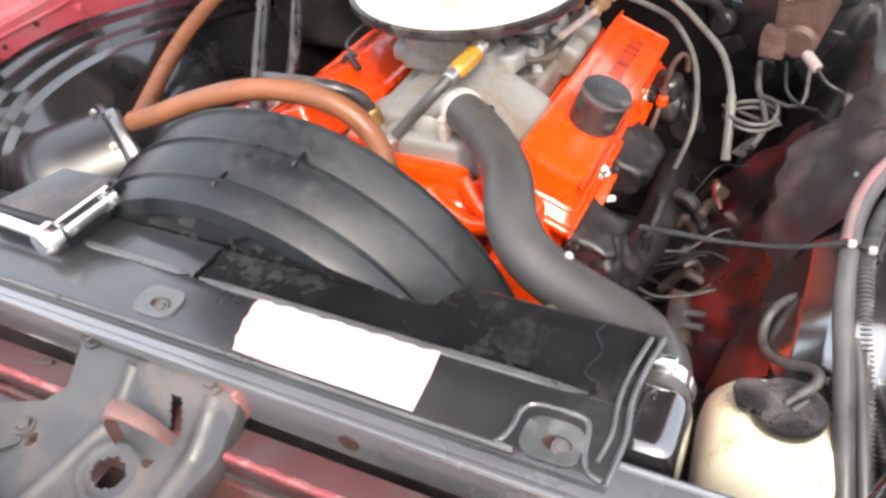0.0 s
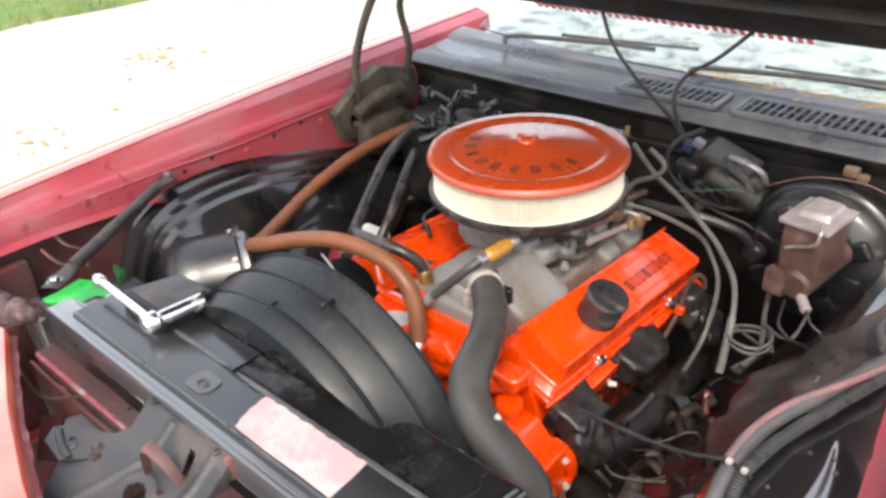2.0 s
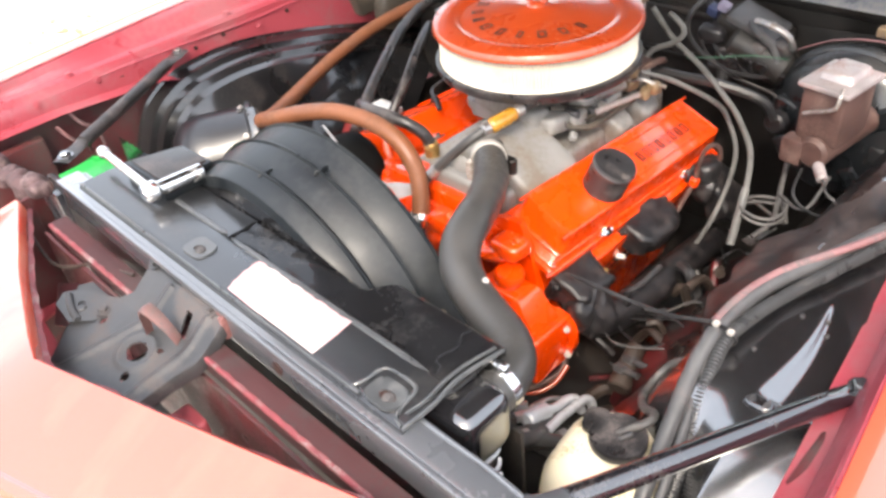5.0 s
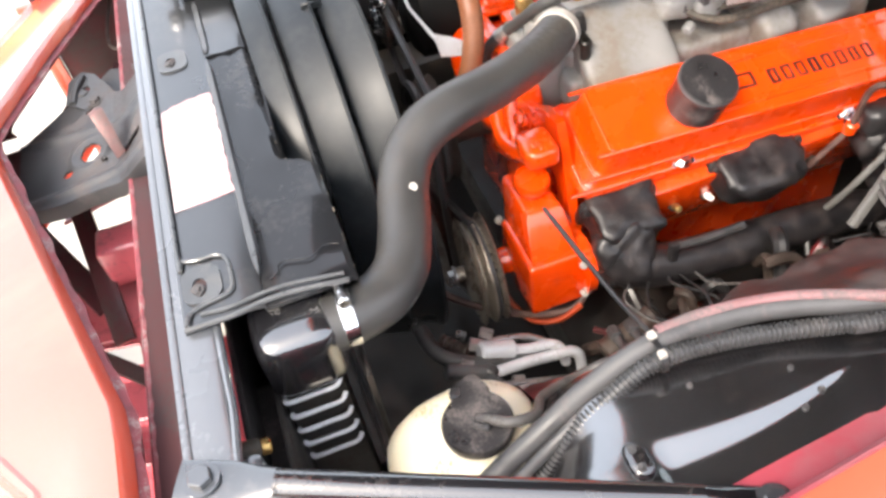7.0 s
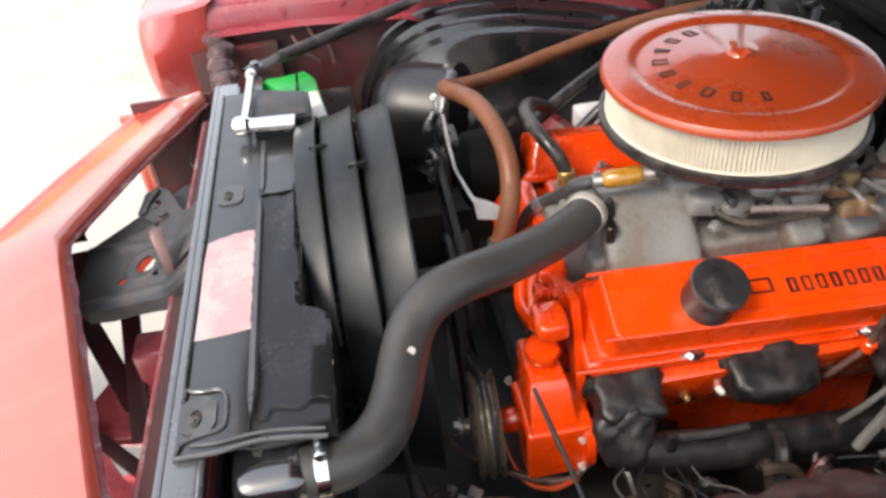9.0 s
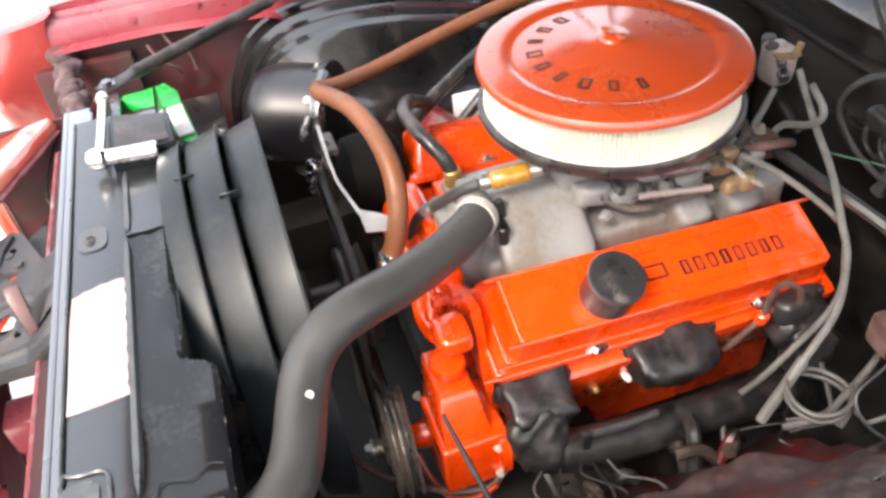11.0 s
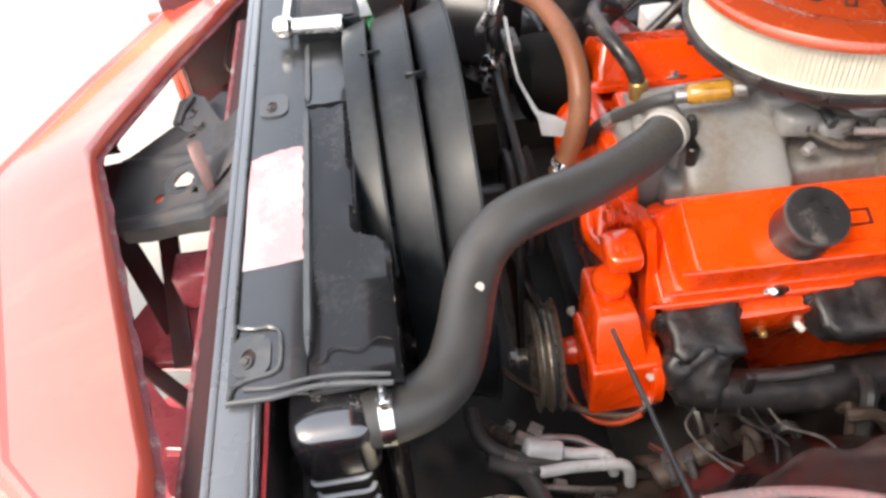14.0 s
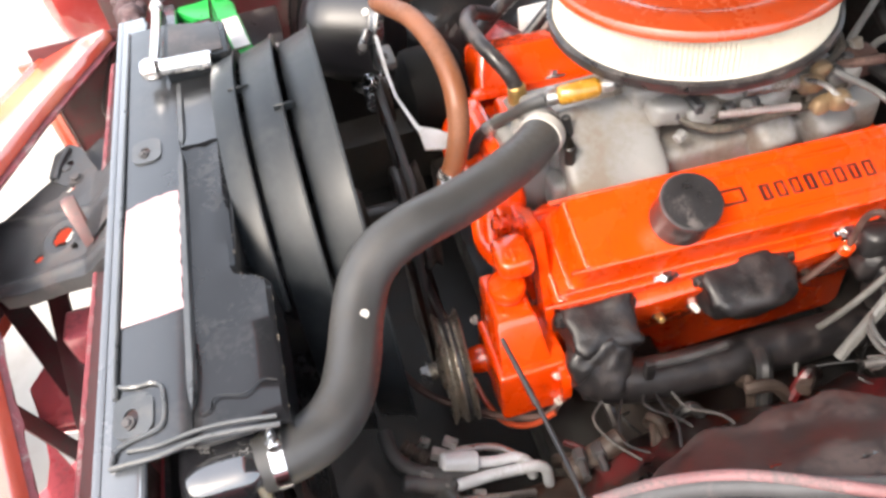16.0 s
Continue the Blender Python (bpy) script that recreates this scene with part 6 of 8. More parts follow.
fh = tagged(part("fuel_hose", bm, RUBBER), "black rubber fuel hose from the filter", "hose")
bm = B()
rod(bm, (0.003, 0.381, 0.755), (-0.005, 0.370, 0.744), 0.0098, seg=16, bevel=0.001)
part("hose_clamp", bm, STEEL, fh, "bright small clamp")
bm = B()
tube(bm, [b - d * 0.004, b + d * 0.02, (0.085, 0.545, 0.836), (0.075, 0.57, 0.828), (0.05, 0.585, 0.818)], 0.007, 10)
tagged(part("fuel_hose", bm, RUBBER), "black rubber fuel hose to the carburettor", "hose")

# upper radiator hose
hose = thing("radiator_hose", (0.28, 0.2, 0.80), "thick grey black rubber upper radiator hose", "hose")
bm = B()
HOSE = [(0.078, 0.424, 0.787), (0.110, 0.395, 0.793), (0.155, 0.345, 0.806), (0.198, 0.285, 0.822), (0.228, 0.232, 0.835), (0.246, 0.192, 0.832), (0.268, 0.166, 0.820), (0.300, 0.150, 0.807), (0.345, 0.136, 0.799), (0.385, 0.120, 0.798), (0.412, 0.096, 0.801), (0.425, 0.066, 0.804), (0.428, 0.040, 0.805)]
tube(bm, HOSE, 0.0262, 24, 8)
part("hose_body", bm, RUBBER, hose)
bm = B()
m = along((0.4265, 0.052, 0.8045), (0.4262, 0.068, 0.8042))
lathe(bm, [(0.0262, 0), (0.0278, 0.0005), (0.0280, 0.006), (0.0278, 0.0125), (0.0262, 0.013)], m, 32)
clamp = part("hose_clamp", bm, CHROME, hose, "bright worm drive clamp")
bm = B()
rod(bm, (0.410, 0.058, 0.834), (0.438, 0.060, 0.836), 0.006, seg=12, bevel=0.001)
box(bm, (0.427, 0.060, 0.833), (0.014, 0.014, 0.010), 0.003)
part("clamp_screw", bm, CHROME, clamp)
bm = B()
lathe(bm, [(0.0255, 0), (0.0285, 0.001), (0.0285, 0.014), (0.0255, 0.015)], along((0.082, 0.4205, 0.788), (0.100, 0.404, 0.791)), 32)
box(bm, (0.070, 0.396, 0.772), (0.014, 0.022, 0.036), 0.006)
part("hose_sleeve", bm, GASKET, hose, "cream sleeve and clamp at the thermostat")
bm = B()
rod(bm, (0.3165, 0.158, 0.827), (0.318, 0.158, 0.8285), 0.0045, seg=10)
part("hose_stamp", bm, GASKET, hose, "small white stamped mark")

# heater and other hoses
bm = B()
HEATER = [(0.034, 0.300, 0.700), (0.026, 0.318, 0.735), (0.008, 0.332, 0.775), (-0.03, 0.338, 0.812), (-0.09, 0.334, 0.832), (-0.17, 0.322, 0.832), (-0.25, 0.306, 0.812), (-0.33, 0.297, 0.780), (-0.385, 0.300, 0.758)]
tube(bm, HEATER, 0.0145, 16, 8)
hh = tagged(part("heater_hose", bm, BROWN_HOSE), "reddish brown rubber heater hose arching over the alternator", "hose", "brown heater hoses")
bm = B()
lathe(bm, [(0.0145, 0), (0.0165, 0.0005), (0.0168, 0.006), (0.0165, 0.0115), (0.0145, 0.012)], along((0.033, 0.303, 0.708), (0.029, 0.312, 0.722)), 24)
box(bm, (0.046, 0.296, 0.712), (0.010, 0.010, 0.012), 0.002)
part("hose_clamp", bm, CHROME, hh, "bright hose clamp")
bm = B()
tube(bm, [(-0.385, 0.302, 0.758), (-0.41, 0.335, 0.742), (-0.475, 0.42, 0.72), (-0.535, 0.53, 0.715), (-0.575, 0.64, 0.72), (-0.59, 0.76, 0.735), (-0.575, 0.88, 0.75), (-0.53, 0.98, 0.76), (-0.50, 1.05, 0.76)], 0.0145, 16, 8)
tagged(part("heater_hose", bm, BROWN_HOSE), "reddish brown rubber heater hose running back to the firewall", "hose", "brown heater hoses")


# ---- engine front: steering pump, pulleys, belts ----
pump = thing("power_steering_pump", (0.25, 0.29, 0.50), "orange power steering pump with a grooved steel pulley", "power steering pump")
bm = B()
box(bm, (0.234, 0.330, 0.556), (0.100, 0.088, 0.090), 0.007, None, 1.0, 3)
body = part("pump_body", bm, ORANGE, pump, "orange square pump bracket box")
bm = B()
rows = [[(x, y, z) for x, y in ((x0, y0), (x1, y0), (x1, y1), (x0, y1), (x0, y0))] for x0, x1, y0, y1, z in ((0.185, 0.276, 0.292, 0.358, 0.594), (0.176, 0.266, 0.295, 0.354, 0.612), (0.162, 0.244, 0.300, 0.350, 0.645), (0.158, 0.238, 0.303, 0.347, 0.651))]
sheet(bm, rows)
bmesh.ops.remove_doubles(bm, verts=bm.verts[:], dist=1e-5)
bmesh.ops.holes_fill(bm, edges=[e for e in bm.edges if e.is_boundary], sides=0)
soften(bm, bm.edges[:], 0.003, 2)
part("reservoir", bm, ORANGE, pump, "orange sloping reservoir")
bm = B()
lathe(bm, [(0, 0), (0.014, 0.0), (0.018, 0.01), (0.020, 0.03), (0.020, 0.05), (0, 0.05)], along((0.200, 0.264, 0.540), (0.202, 0.32, 0.540)), 28)
part("pump_drum", bm, ORANGE, pump, "orange round pump body")
bm = B()
lathe(bm, [(0.018, 0), (0.019, 0.012), (0.022, 0.014), (0.0235, 0.018), (0.0235, 0.026), (0.021, 0.030), (0.010, 0.031), (0, 0.031)], Matrix.Translation((0.197, 0.326, 0.647)) @ pose(0, 0, 0, 0, 12, 0), 28)
part("filler_cap", bm, ORANGE, body, "orange filler cap")
bm = B()
box(bm, (0.262, 0.366, 0.565), (0.030, 0.012, 0.05), 0.005)
bolt(bm, (0.277, 0.367, 0.551), (1, 0.2, 0.3), 0.006, 0.006)
pieces("bracket_ear", bm, ORANGE, body, "slotted bracket ear")
bm = B()
out = [(0.258, 0.602), (0.276, 0.600), (0.291, 0.590), (0.298, 0.572), (0.298, 0.548), (0.292, 0.528), (0.279, 0.516), (0.258, 0.512)]
plate(bm, out, 0.012, Matrix.Translation((0, 0.360, 0)) @ pose(0, 0, 0, 90, 0, 0), [[(0.281, 0.560), (0.288, 0.560), (0.288, 0.542), (0.281, 0.542)]])
flange = part("mounting_flange", bm, ORANGE, body, "rounded orange flange with a slot")
bm = B()
bolt(bm, (0.284, 0.359, 0.580), (0.3, -0.9, 0.5), 0.0042, 0.005)
bolt(bm, (0.287, 0.359, 0.528), (0.3, -0.9, 0.5), 0.0045, 0.005)
bolt(bm, (0.182, 0.286, 0.598), (0, -0.9, 0.4), 0.0045, 0.005)
pieces("flange_bolt", bm, GASKET, flange, "pale bolt head")
bm = B()
tube(bm, [(0.205, 0.268, 0.505), (0.235, 0.276, 0.486), (0.268, 0.292, 0.480), (0.288, 0.322, 0.490), (0.292, 0.352, 0.510)], 0.0042, 10)
part("lower_strap", bm, LID_ORANGE, pump, "curved orange strap under the pump")
bm = B()
lathe(bm, [(0, -0.016), (0.008, -0.016), (0.011, -0.012), (0.011, -0.002), (0.026, 0.0), (0.030, 0.006), (0.052, 0.010), (0.060, 0.006), (0.073, 0.004), (0.075, 0.006), (0.066, 0.012), (0.066, 0.014), (0.075, 0.020), (0.0755, 0.022), (0.0665, 0.028), (0.0665, 0.030), (0.075, 0.036), (0.073, 0.038), (0.03, 0.034), (0, 0.034)], along((0.197, 0.226, 0.537), (0.199, 0.262, 0.537)), 40)
pulley = part("pulley", bm, TAN_STEEL, pump, "worn grooved steel pulley")
bm = B()
bolt(bm, (0.197, 0.212, 0.537), (0, -1, 0), 0.010, 0.010)
part("pulley_nut", bm, STEEL, pulley)
bm = B()
plate(bm, [(0.10, 0.55), (0.16, 0.52), (0.22, 0.50), (0.25, 0.50), (0.255, 0.54), (0.225, 0.62), (0.205, 0.70), (0.19, 0.735), (0.15, 0.73), (0.10, 0.70)], 0.012, Matrix.Translation((0, 0.366, 0)) @ pose(0, 0, 0, 90, 0, 0), [ring_points(0.16, 0.62, 0.03)])
part("pump_bracket", bm, ORANGE, pump, "orange cast bracket")
bm = B()
tube(bm, [(0.07, 0.335, 0.715), (0.10, 0.325, 0.700), (0.14, 0.318, 0.690), (0.185, 0.325, 0.700), (0.205, 0.345, 0.715)], 0.012, 10)
part("bracket_rim", bm, ORANGE, pump, "thick rim of the bracket")
bm = B()
tube(bm, [(0.12, 0.335, 0.745), (0.14, 0.328, 0.715), (0.16, 0.325, 0.695), (0.19, 0.33, 0.690)], 0.009, 10)
part("bracket_web", bm, ORANGE, pump, "cast web of the bracket")
bm = B()
blob(bm, (0.195, 0.338, 0.712), (0.055, 0.045, 0.03), None, 0.5, 0.002, 1.0)
part("bracket_boss", bm, ORANGE, pump, "cast boss")
bm = B()
for x, z in ((0.13, 0.70), (0.205, 0.72), (0.16, 0.735)):
    bolt(bm, (x, 0.334 if z > 0.71 else 0.353, z), (0, -1, 0.3), 0.008, 0.007)
pieces("bracket_bolt", bm, ORANGE, pump, "orange painted bolt")

drive = thing("belt_drive", (0, 0.27, 0.45), "dark crank and water pump pulleys with rubber belts", "belt drive")
for y, x, z, r in ((0.235, 0.0, 0.63, 0.078), (0.225, 0.0, 0.42, 0.09)):
    bm = B()
    lathe(bm, [(0, -0.004), (0.03, 0), (r - 0.015, 0.004), (r, 0.004), (r - 0.008, 0.014), (r, 0.022), (r - 0.008, 0.030), (r, 0.038), (0.02, 0.036), (0, 0.036)], along((x, y, z), (x, y + 0.04, z)), 40)
    part("drive_pulley", bm, GREASE, drive, "greasy brown pulley")


def belt(circles, y, r=0.006):
    """A loop round two pulleys, given as (x, z, radius)."""
    (x0, z0, r0), (x1, z1, r1) = circles
    d = math.atan2(z1 - z0, x1 - x0)
    h = math.hypot(x1 - x0, z1 - z0)
    g = math.acos(max(-1, min(1, (r0 - r1) / h)))
    line = []
    for i in range(17):
        a = d + g + (2 * math.pi - 2 * g) * i / 16
        line.append((x0 + r0 * math.cos(a), y, z0 + r0 * math.sin(a)))
    for i in range(17):
        a = d - g + 2 * g * i / 16
        line.append((x1 + r1 * math.cos(a), y, z1 + r1 * math.sin(a)))
    line.append(line[0])
    bm = B()
    tube(bm, line, r, 6, 2)
    return bm


part("belt", belt([(0.0, 0.42, 0.085), (0.197, 0.537, 0.069)], 0.247), RUBBER, drive, "black drive belt")
part("belt", belt([(0.0, 0.42, 0.085), (0.0, 0.63, 0.072)], 0.240), RUBBER, drive, "black drive belt")
part("belt", belt([(0.0, 0.63, 0.072), (-0.19, 0.70, 0.035)], 0.256), RUBBER, drive, "black drive belt")

# exhaust manifold on the driver's side
for s in (1, -1):
    man = thing("exhaust_manifold", (s * 0.30, 0.60, 0.50), "sooty cast iron exhaust manifold bolted to the head", "exhaust manifold")
    bm = B()
    tube(bm, [(s * 0.292, 0.392, 0.590), (s * 0.306, 0.41, 0.574), (s * 0.314, 0.46, 0.562), (s * 0.316, 0.52, 0.554), (s * 0.314, 0.60, 0.545), (s * 0.305, 0.70, 0.525), (s * 0.29, 0.80, 0.49), (s * 0.27, 0.87, 0.42)], 0.028, 20)
    part("log", bm, EXHAUST, man)
    for y, w, k in ((0.421, 0.088, 1.0), (0.616, 0.118, 2.0), (0.80, 0.085, 3.0)):
        bm = B()
        q = Matrix.Translation((s * 0.262, y, 0.618)) @ pose(0, 0, 0, 0, s * 24, 0)
        blob(bm, (0, 0, 0), (0.072, w, 0.052), q, 0.42, 0.008, k, 44, 28)
        runner = part("runner", bm, EXHAUST, man)
        bm = B()
        q = Matrix.Translation((s * 0.238, y, 0.622)) @ pose(0, 0, 0, 0, s * 24, 0)
        box(bm, (0, 0, -0.004), (0.014, w * 1.12, 0.050), 0.005, q)
        part("port_flange", bm, EXHAUST, runner)
        bm = B()
        for dy in (-w * 0.5, w * 0.5):
            bolt(bm, (s * 0.248, y + dy, 0.634), (s, 0, 0.4), 0.006, 0.008)
        pieces("manifold_bolt", bm, EXHAUST, runner)
        if k == 2:
            continue
        bm = B()
        q = Matrix.Translation((s * 0.295, y - (0.012 if k < 2 else 0.0), 0.590)) @ pose(0, 0, 0, 0, s * 58, 0)
        blob(bm, (0, 0, 0), (0.075, w * 0.80, 0.050), q, 0.55, 0.010, k + 5, 44, 28)
        part("elbow", bm, EXHAUST, runner)
    bm = B()
    tube(bm, [(s * 0.322, 0.462, 0.602), (s * 0.324, 0.51, 0.598), (s * 0.320, 0.560, 0.594)], 0.0052, 8)
    part("shield_stud", bm, GREY_STEEL, man, "grey shield rod")
    bm = B()
    box(bm, (s * 0.326, 0.458, 0.590), (0.010, 0.013, 0.050), 0.004)
    part("shield_bracket", bm, EXHAUST, man, "sooty shield bracket")
for y, mat in ((0.512, BRASS), (0.560, WHITE_PLASTIC), (0.72, GREASE)):
    plug = thing("spark_plug", (0.25, y, 0.575), "spark plug screwed into the orange head", "spark plug", "spark plugs along the head")
    bm = B()
    rod(bm, (0.228, y, 0.572), (0.240, y, 0.576), 0.008, seg=6, bevel=0.001)
    part("hex", bm, GREASE, plug)
    bm = B()
    rod(bm, (0.239, y, 0.576), (0.252, y, 0.580), 0.0055, 0.0045, seg=12, bevel=0.001)
    part("insulator", bm, mat, plug)

# dipstick and its tube
bm = B()
tube(bm, [(0.258, 0.70, 0.585), (0.266, 0.722, 0.620), (0.272, 0.736, 0.648), (0.279, 0.735, 0.690), (0.286, 0.734, 0.716), (0.294, 0.742, 0.726), (0.301, 0.755, 0.715), (0.302, 0.760, 0.692)], 0.0042, 8)
stick = tagged(part("dipstick", bm, RUST_IRON), "rusty brown dipstick with a looped end beside the valve cover", "dipstick")
bm = B()
rod(bm, (0.2715, 0.7345, 0.640), (0.274, 0.7365, 0.656), 0.0085, seg=16, bevel=0.002)
part("collar", bm, ORANGE, stick, "orange collar")
bm = B()
blob(bm, (0.275, 0.775, 0.650), (0.035, 0.05, 0.04), None, 0.6, 0.003)
tagged(part("plug_boot", bm, CAP_BLACK), "black rubber boot behind the manifold", "boot")

# black cable tie from harness to engine
bm = B()
tube(bm, [(0.374, 0.281, 0.774), (0.43, 0.287, 0.772), (0.49, 0.290, 0.778), (0.543, 0.288, 0.800)], 0.0024, 8)
rod(bm, (0.352, 0.279, 0.776), (0.43, 0.2865, 0.772), 0.0024, 0.0030, seg=8)
tagged(part("thin_strap", bm, BLACK_WIRE), "thin black strap hanging from the wiring harness", "strap")

# ---- driver's side: harness, washer tank, lines ----
harness = thing("wiring_harness", (0.57, 0.3, 0.77), "grey wrapped wiring harness lying on the inner wing", "wiring harness")
LOOM_LINE = [(0.600, -0.02, 0.62), (0.590, 0.05, 0.665), (0.575, 0.12, 0.710), (0.561, 0.19, 0.748), (0.552, 0.235, 0.768), (0.548, 0.287, 0.788), (0.550, 0.35, 0.792), (0.566, 0.41, 0.795), (0.584, 0.455, 0.797), (0.614, 0.54, 0.80), (0.638, 0.60, 0.80)]
bm = B()
tube(bm, LOOM_LINE, 0.0094, 14)
part("loom", bm, LOOM, harness)
bm = B()
tube(bm, [(x + 0.016 - 0.10 * max(0.0, y - 0.16), y + 0.004, z - 0.004) for x, y, z in LOOM_LINE[:6]] + [(0.556, 0.36, 0.790), (0.575, 0.44, 0.793)], 0.0058, 12)
part("loom", bm, LOOM, harness, "thinner grey wrapped loom")
bm = B()
tube(bm, [(0.614, -0.02, 0.60), (0.608, 0.05, 0.645), (0.598, 0.12, 0.682), (0.588, 0.17, 0.716), (0.578, 0.205, 0.748), (0.569, 0.243, 0.770), (0.5635, 0.284, 0.786), (0.568, 0.332, 0.789), (0.581, 0.39, 0.790), (0.614, 0.486, 0.796), (0.636, 0.55, 0.798)], 0.0070, 14, 8, ridge=0.0012, pitch=0.0044)
part("corrugated_conduit", bm, CONDUIT, harness, "black corrugated conduit")
bm = B()
tube(bm, [(0.543, 0.295, 0.796), (0.545, 0.34, 0.799), (0.553, 0.385, 0.801), (0.570, 0.43, 0.804), (0.608, 0.50, 0.808), (0.632, 0.56, 0.806)], 0.0052, 10)
part("pink_cable", bm, PINK_WIRE, harness, "cable dusted with pink overspray")
bm = B()
tube(bm, [(0.60, 0.44, 0.792), (0.625, 0.53, 0.797), (0.645, 0.62, 0.80), (0.64, 0.68, 0.80), (0.61, 0.69, 0.797), (0.60, 0.65, 0.80), (0.62, 0.60, 0.805)], 0.0066, 10)
tube(bm, [(0.61, 0.55, 0.80), (0.645, 0.61, 0.812), (0.66, 0.66, 0.815), (0.645, 0.71, 0.80), (0.615, 0.70, 0.79)], 0.0056, 10)
part("loom_loop", bm, LOOM, harness, "loop of spare grey cable")
bm = B()
rows = []
for k in range(17):
    a = 2 * math.pi * k / 16
    rows.append([(0.5555 + 0.0195 * math.cos(a), y, 0.7870 + 0.0118 * math.sin(a)) for y in (0.285, 0.290)])
sheet(bm, rows, 0.0015, (0, 0, 1))
tie = part("cable_tie", bm, BLACK_WIRE, harness, "black cable tie")
for x, z in ((0.548, 0.8005), (0.566, 0.7975)):
    bm = B()
    box(bm, (x, 0.2875, z), (0.008, 0.008, 0.006), 0.0025)
    part("tie_knot", bm, GASKET, tie, "pale knot of the tie")

tank = thing("washer_reservoir", (0.52, 0.14, 0.55), "yellowed translucent plastic washer reservoir with a black cap", "washer reservoir")
bm = stepped([(0.125, -0.062, 0.062, 0.035, -0.16), (0.148, -0.072, 0.072, 0.04, -0.12), (0.150, -0.076, 0.076, 0.050, -0.05), (0.146, -0.074, 0.074, 0.052, -0.028), (0.130, -0.064, 0.064, 0.050, -0.010), (0.104, -0.046, 0.046, 0.038, 0.003), (0.06, -0.030, 0.030, 0.028, 0.009)], 6)
bm.transform(Matrix.Translation((0.521, 0.126, 0.708)) @ pose(0, 0, 0, 0, 0, 8) @ Matrix.Diagonal((0.87, 1, 1, 1)))
part("tank_body", bm, RESERVOIR, tank)
bm = B()
m = Matrix.Translation((0.526, 0.136, 0.720)) @ pose(0, 0, 0, 0, 0, 20)
lathe(bm, [(0, 0), (0.031, 0.0), (0.0325, 0.003), (0.0325, 0.010), (0.031, 0.0125), (0, 0.013)], m, 36)
plate(bm, rounded(0.030, 0.034, 0.010), 0.010, m @ Matrix.Translation((-0.028, 0.014, 0.0125)), bevel=0.002)
wcap = part("tank_cap", bm, CAP_BLACK, tank, "black flip cap")
bm = B()
rod(bm, (0.522, 0.137, 0.731), (0.533, 0.147, 0.739), 0.0040, seg=10, bevel=0.001)
rod(bm, (0.529, 0.132, 0.731), (0.540, 0.142, 0.739), 0.0034, seg=10, bevel=0.001)
part("cap_nozzle", bm, GREY_STEEL, wcap, "grey hose nozzle")
bm = B()
tube(bm, [(0.530, 0.144, 0.737), (0.542, 0.158, 0.741), (0.544, 0.174, 0.738), (0.536, 0.189, 0.728), (0.517, 0.200, 0.714), (0.500, 0.224, 0.696), (0.492, 0.254, 0.686), (0.494, 0.278, 0.694), (0.507, 0.288, 0.712), (0.531, 0.288, 0.728), (0.546, 0.281, 0.748)], 0.0050, 10)
tagged(part("washer_tube", bm, WIRE), "grey rubber washer tube curling from the reservoir", "tube")
bm = B()
rod(bm, (0.513, -0.058, 0.794), (0.512, -0.0395, 0.789), 0.0082, seg=16, bevel=0.002)
cock = tagged(part("drain_cock", bm, HINGE), "short brass tipped fitting behind the radiator support", "fitting")
bm = B()
rod(bm, (0.512, -0.0405, 0.7893), (0.512, -0.032, 0.787), 0.0072, seg=16, bevel=0.0015)
part("brass_tip", bm, BRASS, cock, "worn brass tip")

# steering lines low down behind the washer tank
lines = thing("steering_hoses", (0.468, 0.235, 0.58), "steel and rubber steering hoses below the pump", "hydraulic lines")
bm = B()
def low(*pts):
    """The lines run down towards the rear."""
    out = []
    for x, y, z in pts:
        k = (y - 0.19) / 0.095
        out.append((x - 0.048 - 0.007 * k, y + 0.011 + 0.014 * k, z - 0.050 - 0.044 * k))
    return out


tube(bm, low((0.417, 0.192, 0.600), (0.417, 0.199, 0.602), (0.414, 0.231, 0.606), (0.415, 0.264, 0.612), (0.416, 0.280, 0.614), (0.420, 0.288, 0.608), (0.426, 0.289, 0.585)), 0.0072, 12)
part("steel_line", bm, PALE_STEEL, lines, "bright bent steel line")
bm = B()
rod(bm, *low((0.421, 0.181, 0.600), (0.412, 0.189, 0.602)), 0.0102, seg=12, bevel=0.002)
rod(bm, *low((0.401, 0.141, 0.596), (0.416, 0.184, 0.600)), 0.0096, seg=12, bevel=0.002)
part("line_collar", bm, GREY_STEEL, lines, "grey crimped collar")
bm = B()
tube(bm, low((0.397, 0.217, 0.612), (0.401, 0.236, 0.614), (0.402, 0.256, 0.618), (0.406, 0.268, 0.616), (0.411, 0.272, 0.606), (0.414, 0.274, 0.590)), 0.0066, 12)
rod(bm, *low((0.390, 0.182, 0.608), (0.396, 0.220, 0.612)), 0.0125, seg=14, bevel=0.003)
part("crimped_line", bm, PALE_STEEL, lines, "pale crimped hose end")
bm = B()
tube(bm, low((0.380, 0.186, 0.604), (0.376, 0.206, 0.607), (0.380, 0.240, 0.610), (0.392, 0.262, 0.606)), 0.0050, 10)
tube(bm, low((0.430, 0.190, 0.590), (0.434, 0.215, 0.592), (0.436, 0.245, 0.590), (0.432, 0.270, 0.580)), 0.0045, 10)
pieces("thin_line", bm, STEEL, lines, "thin steel line")
bm = B()
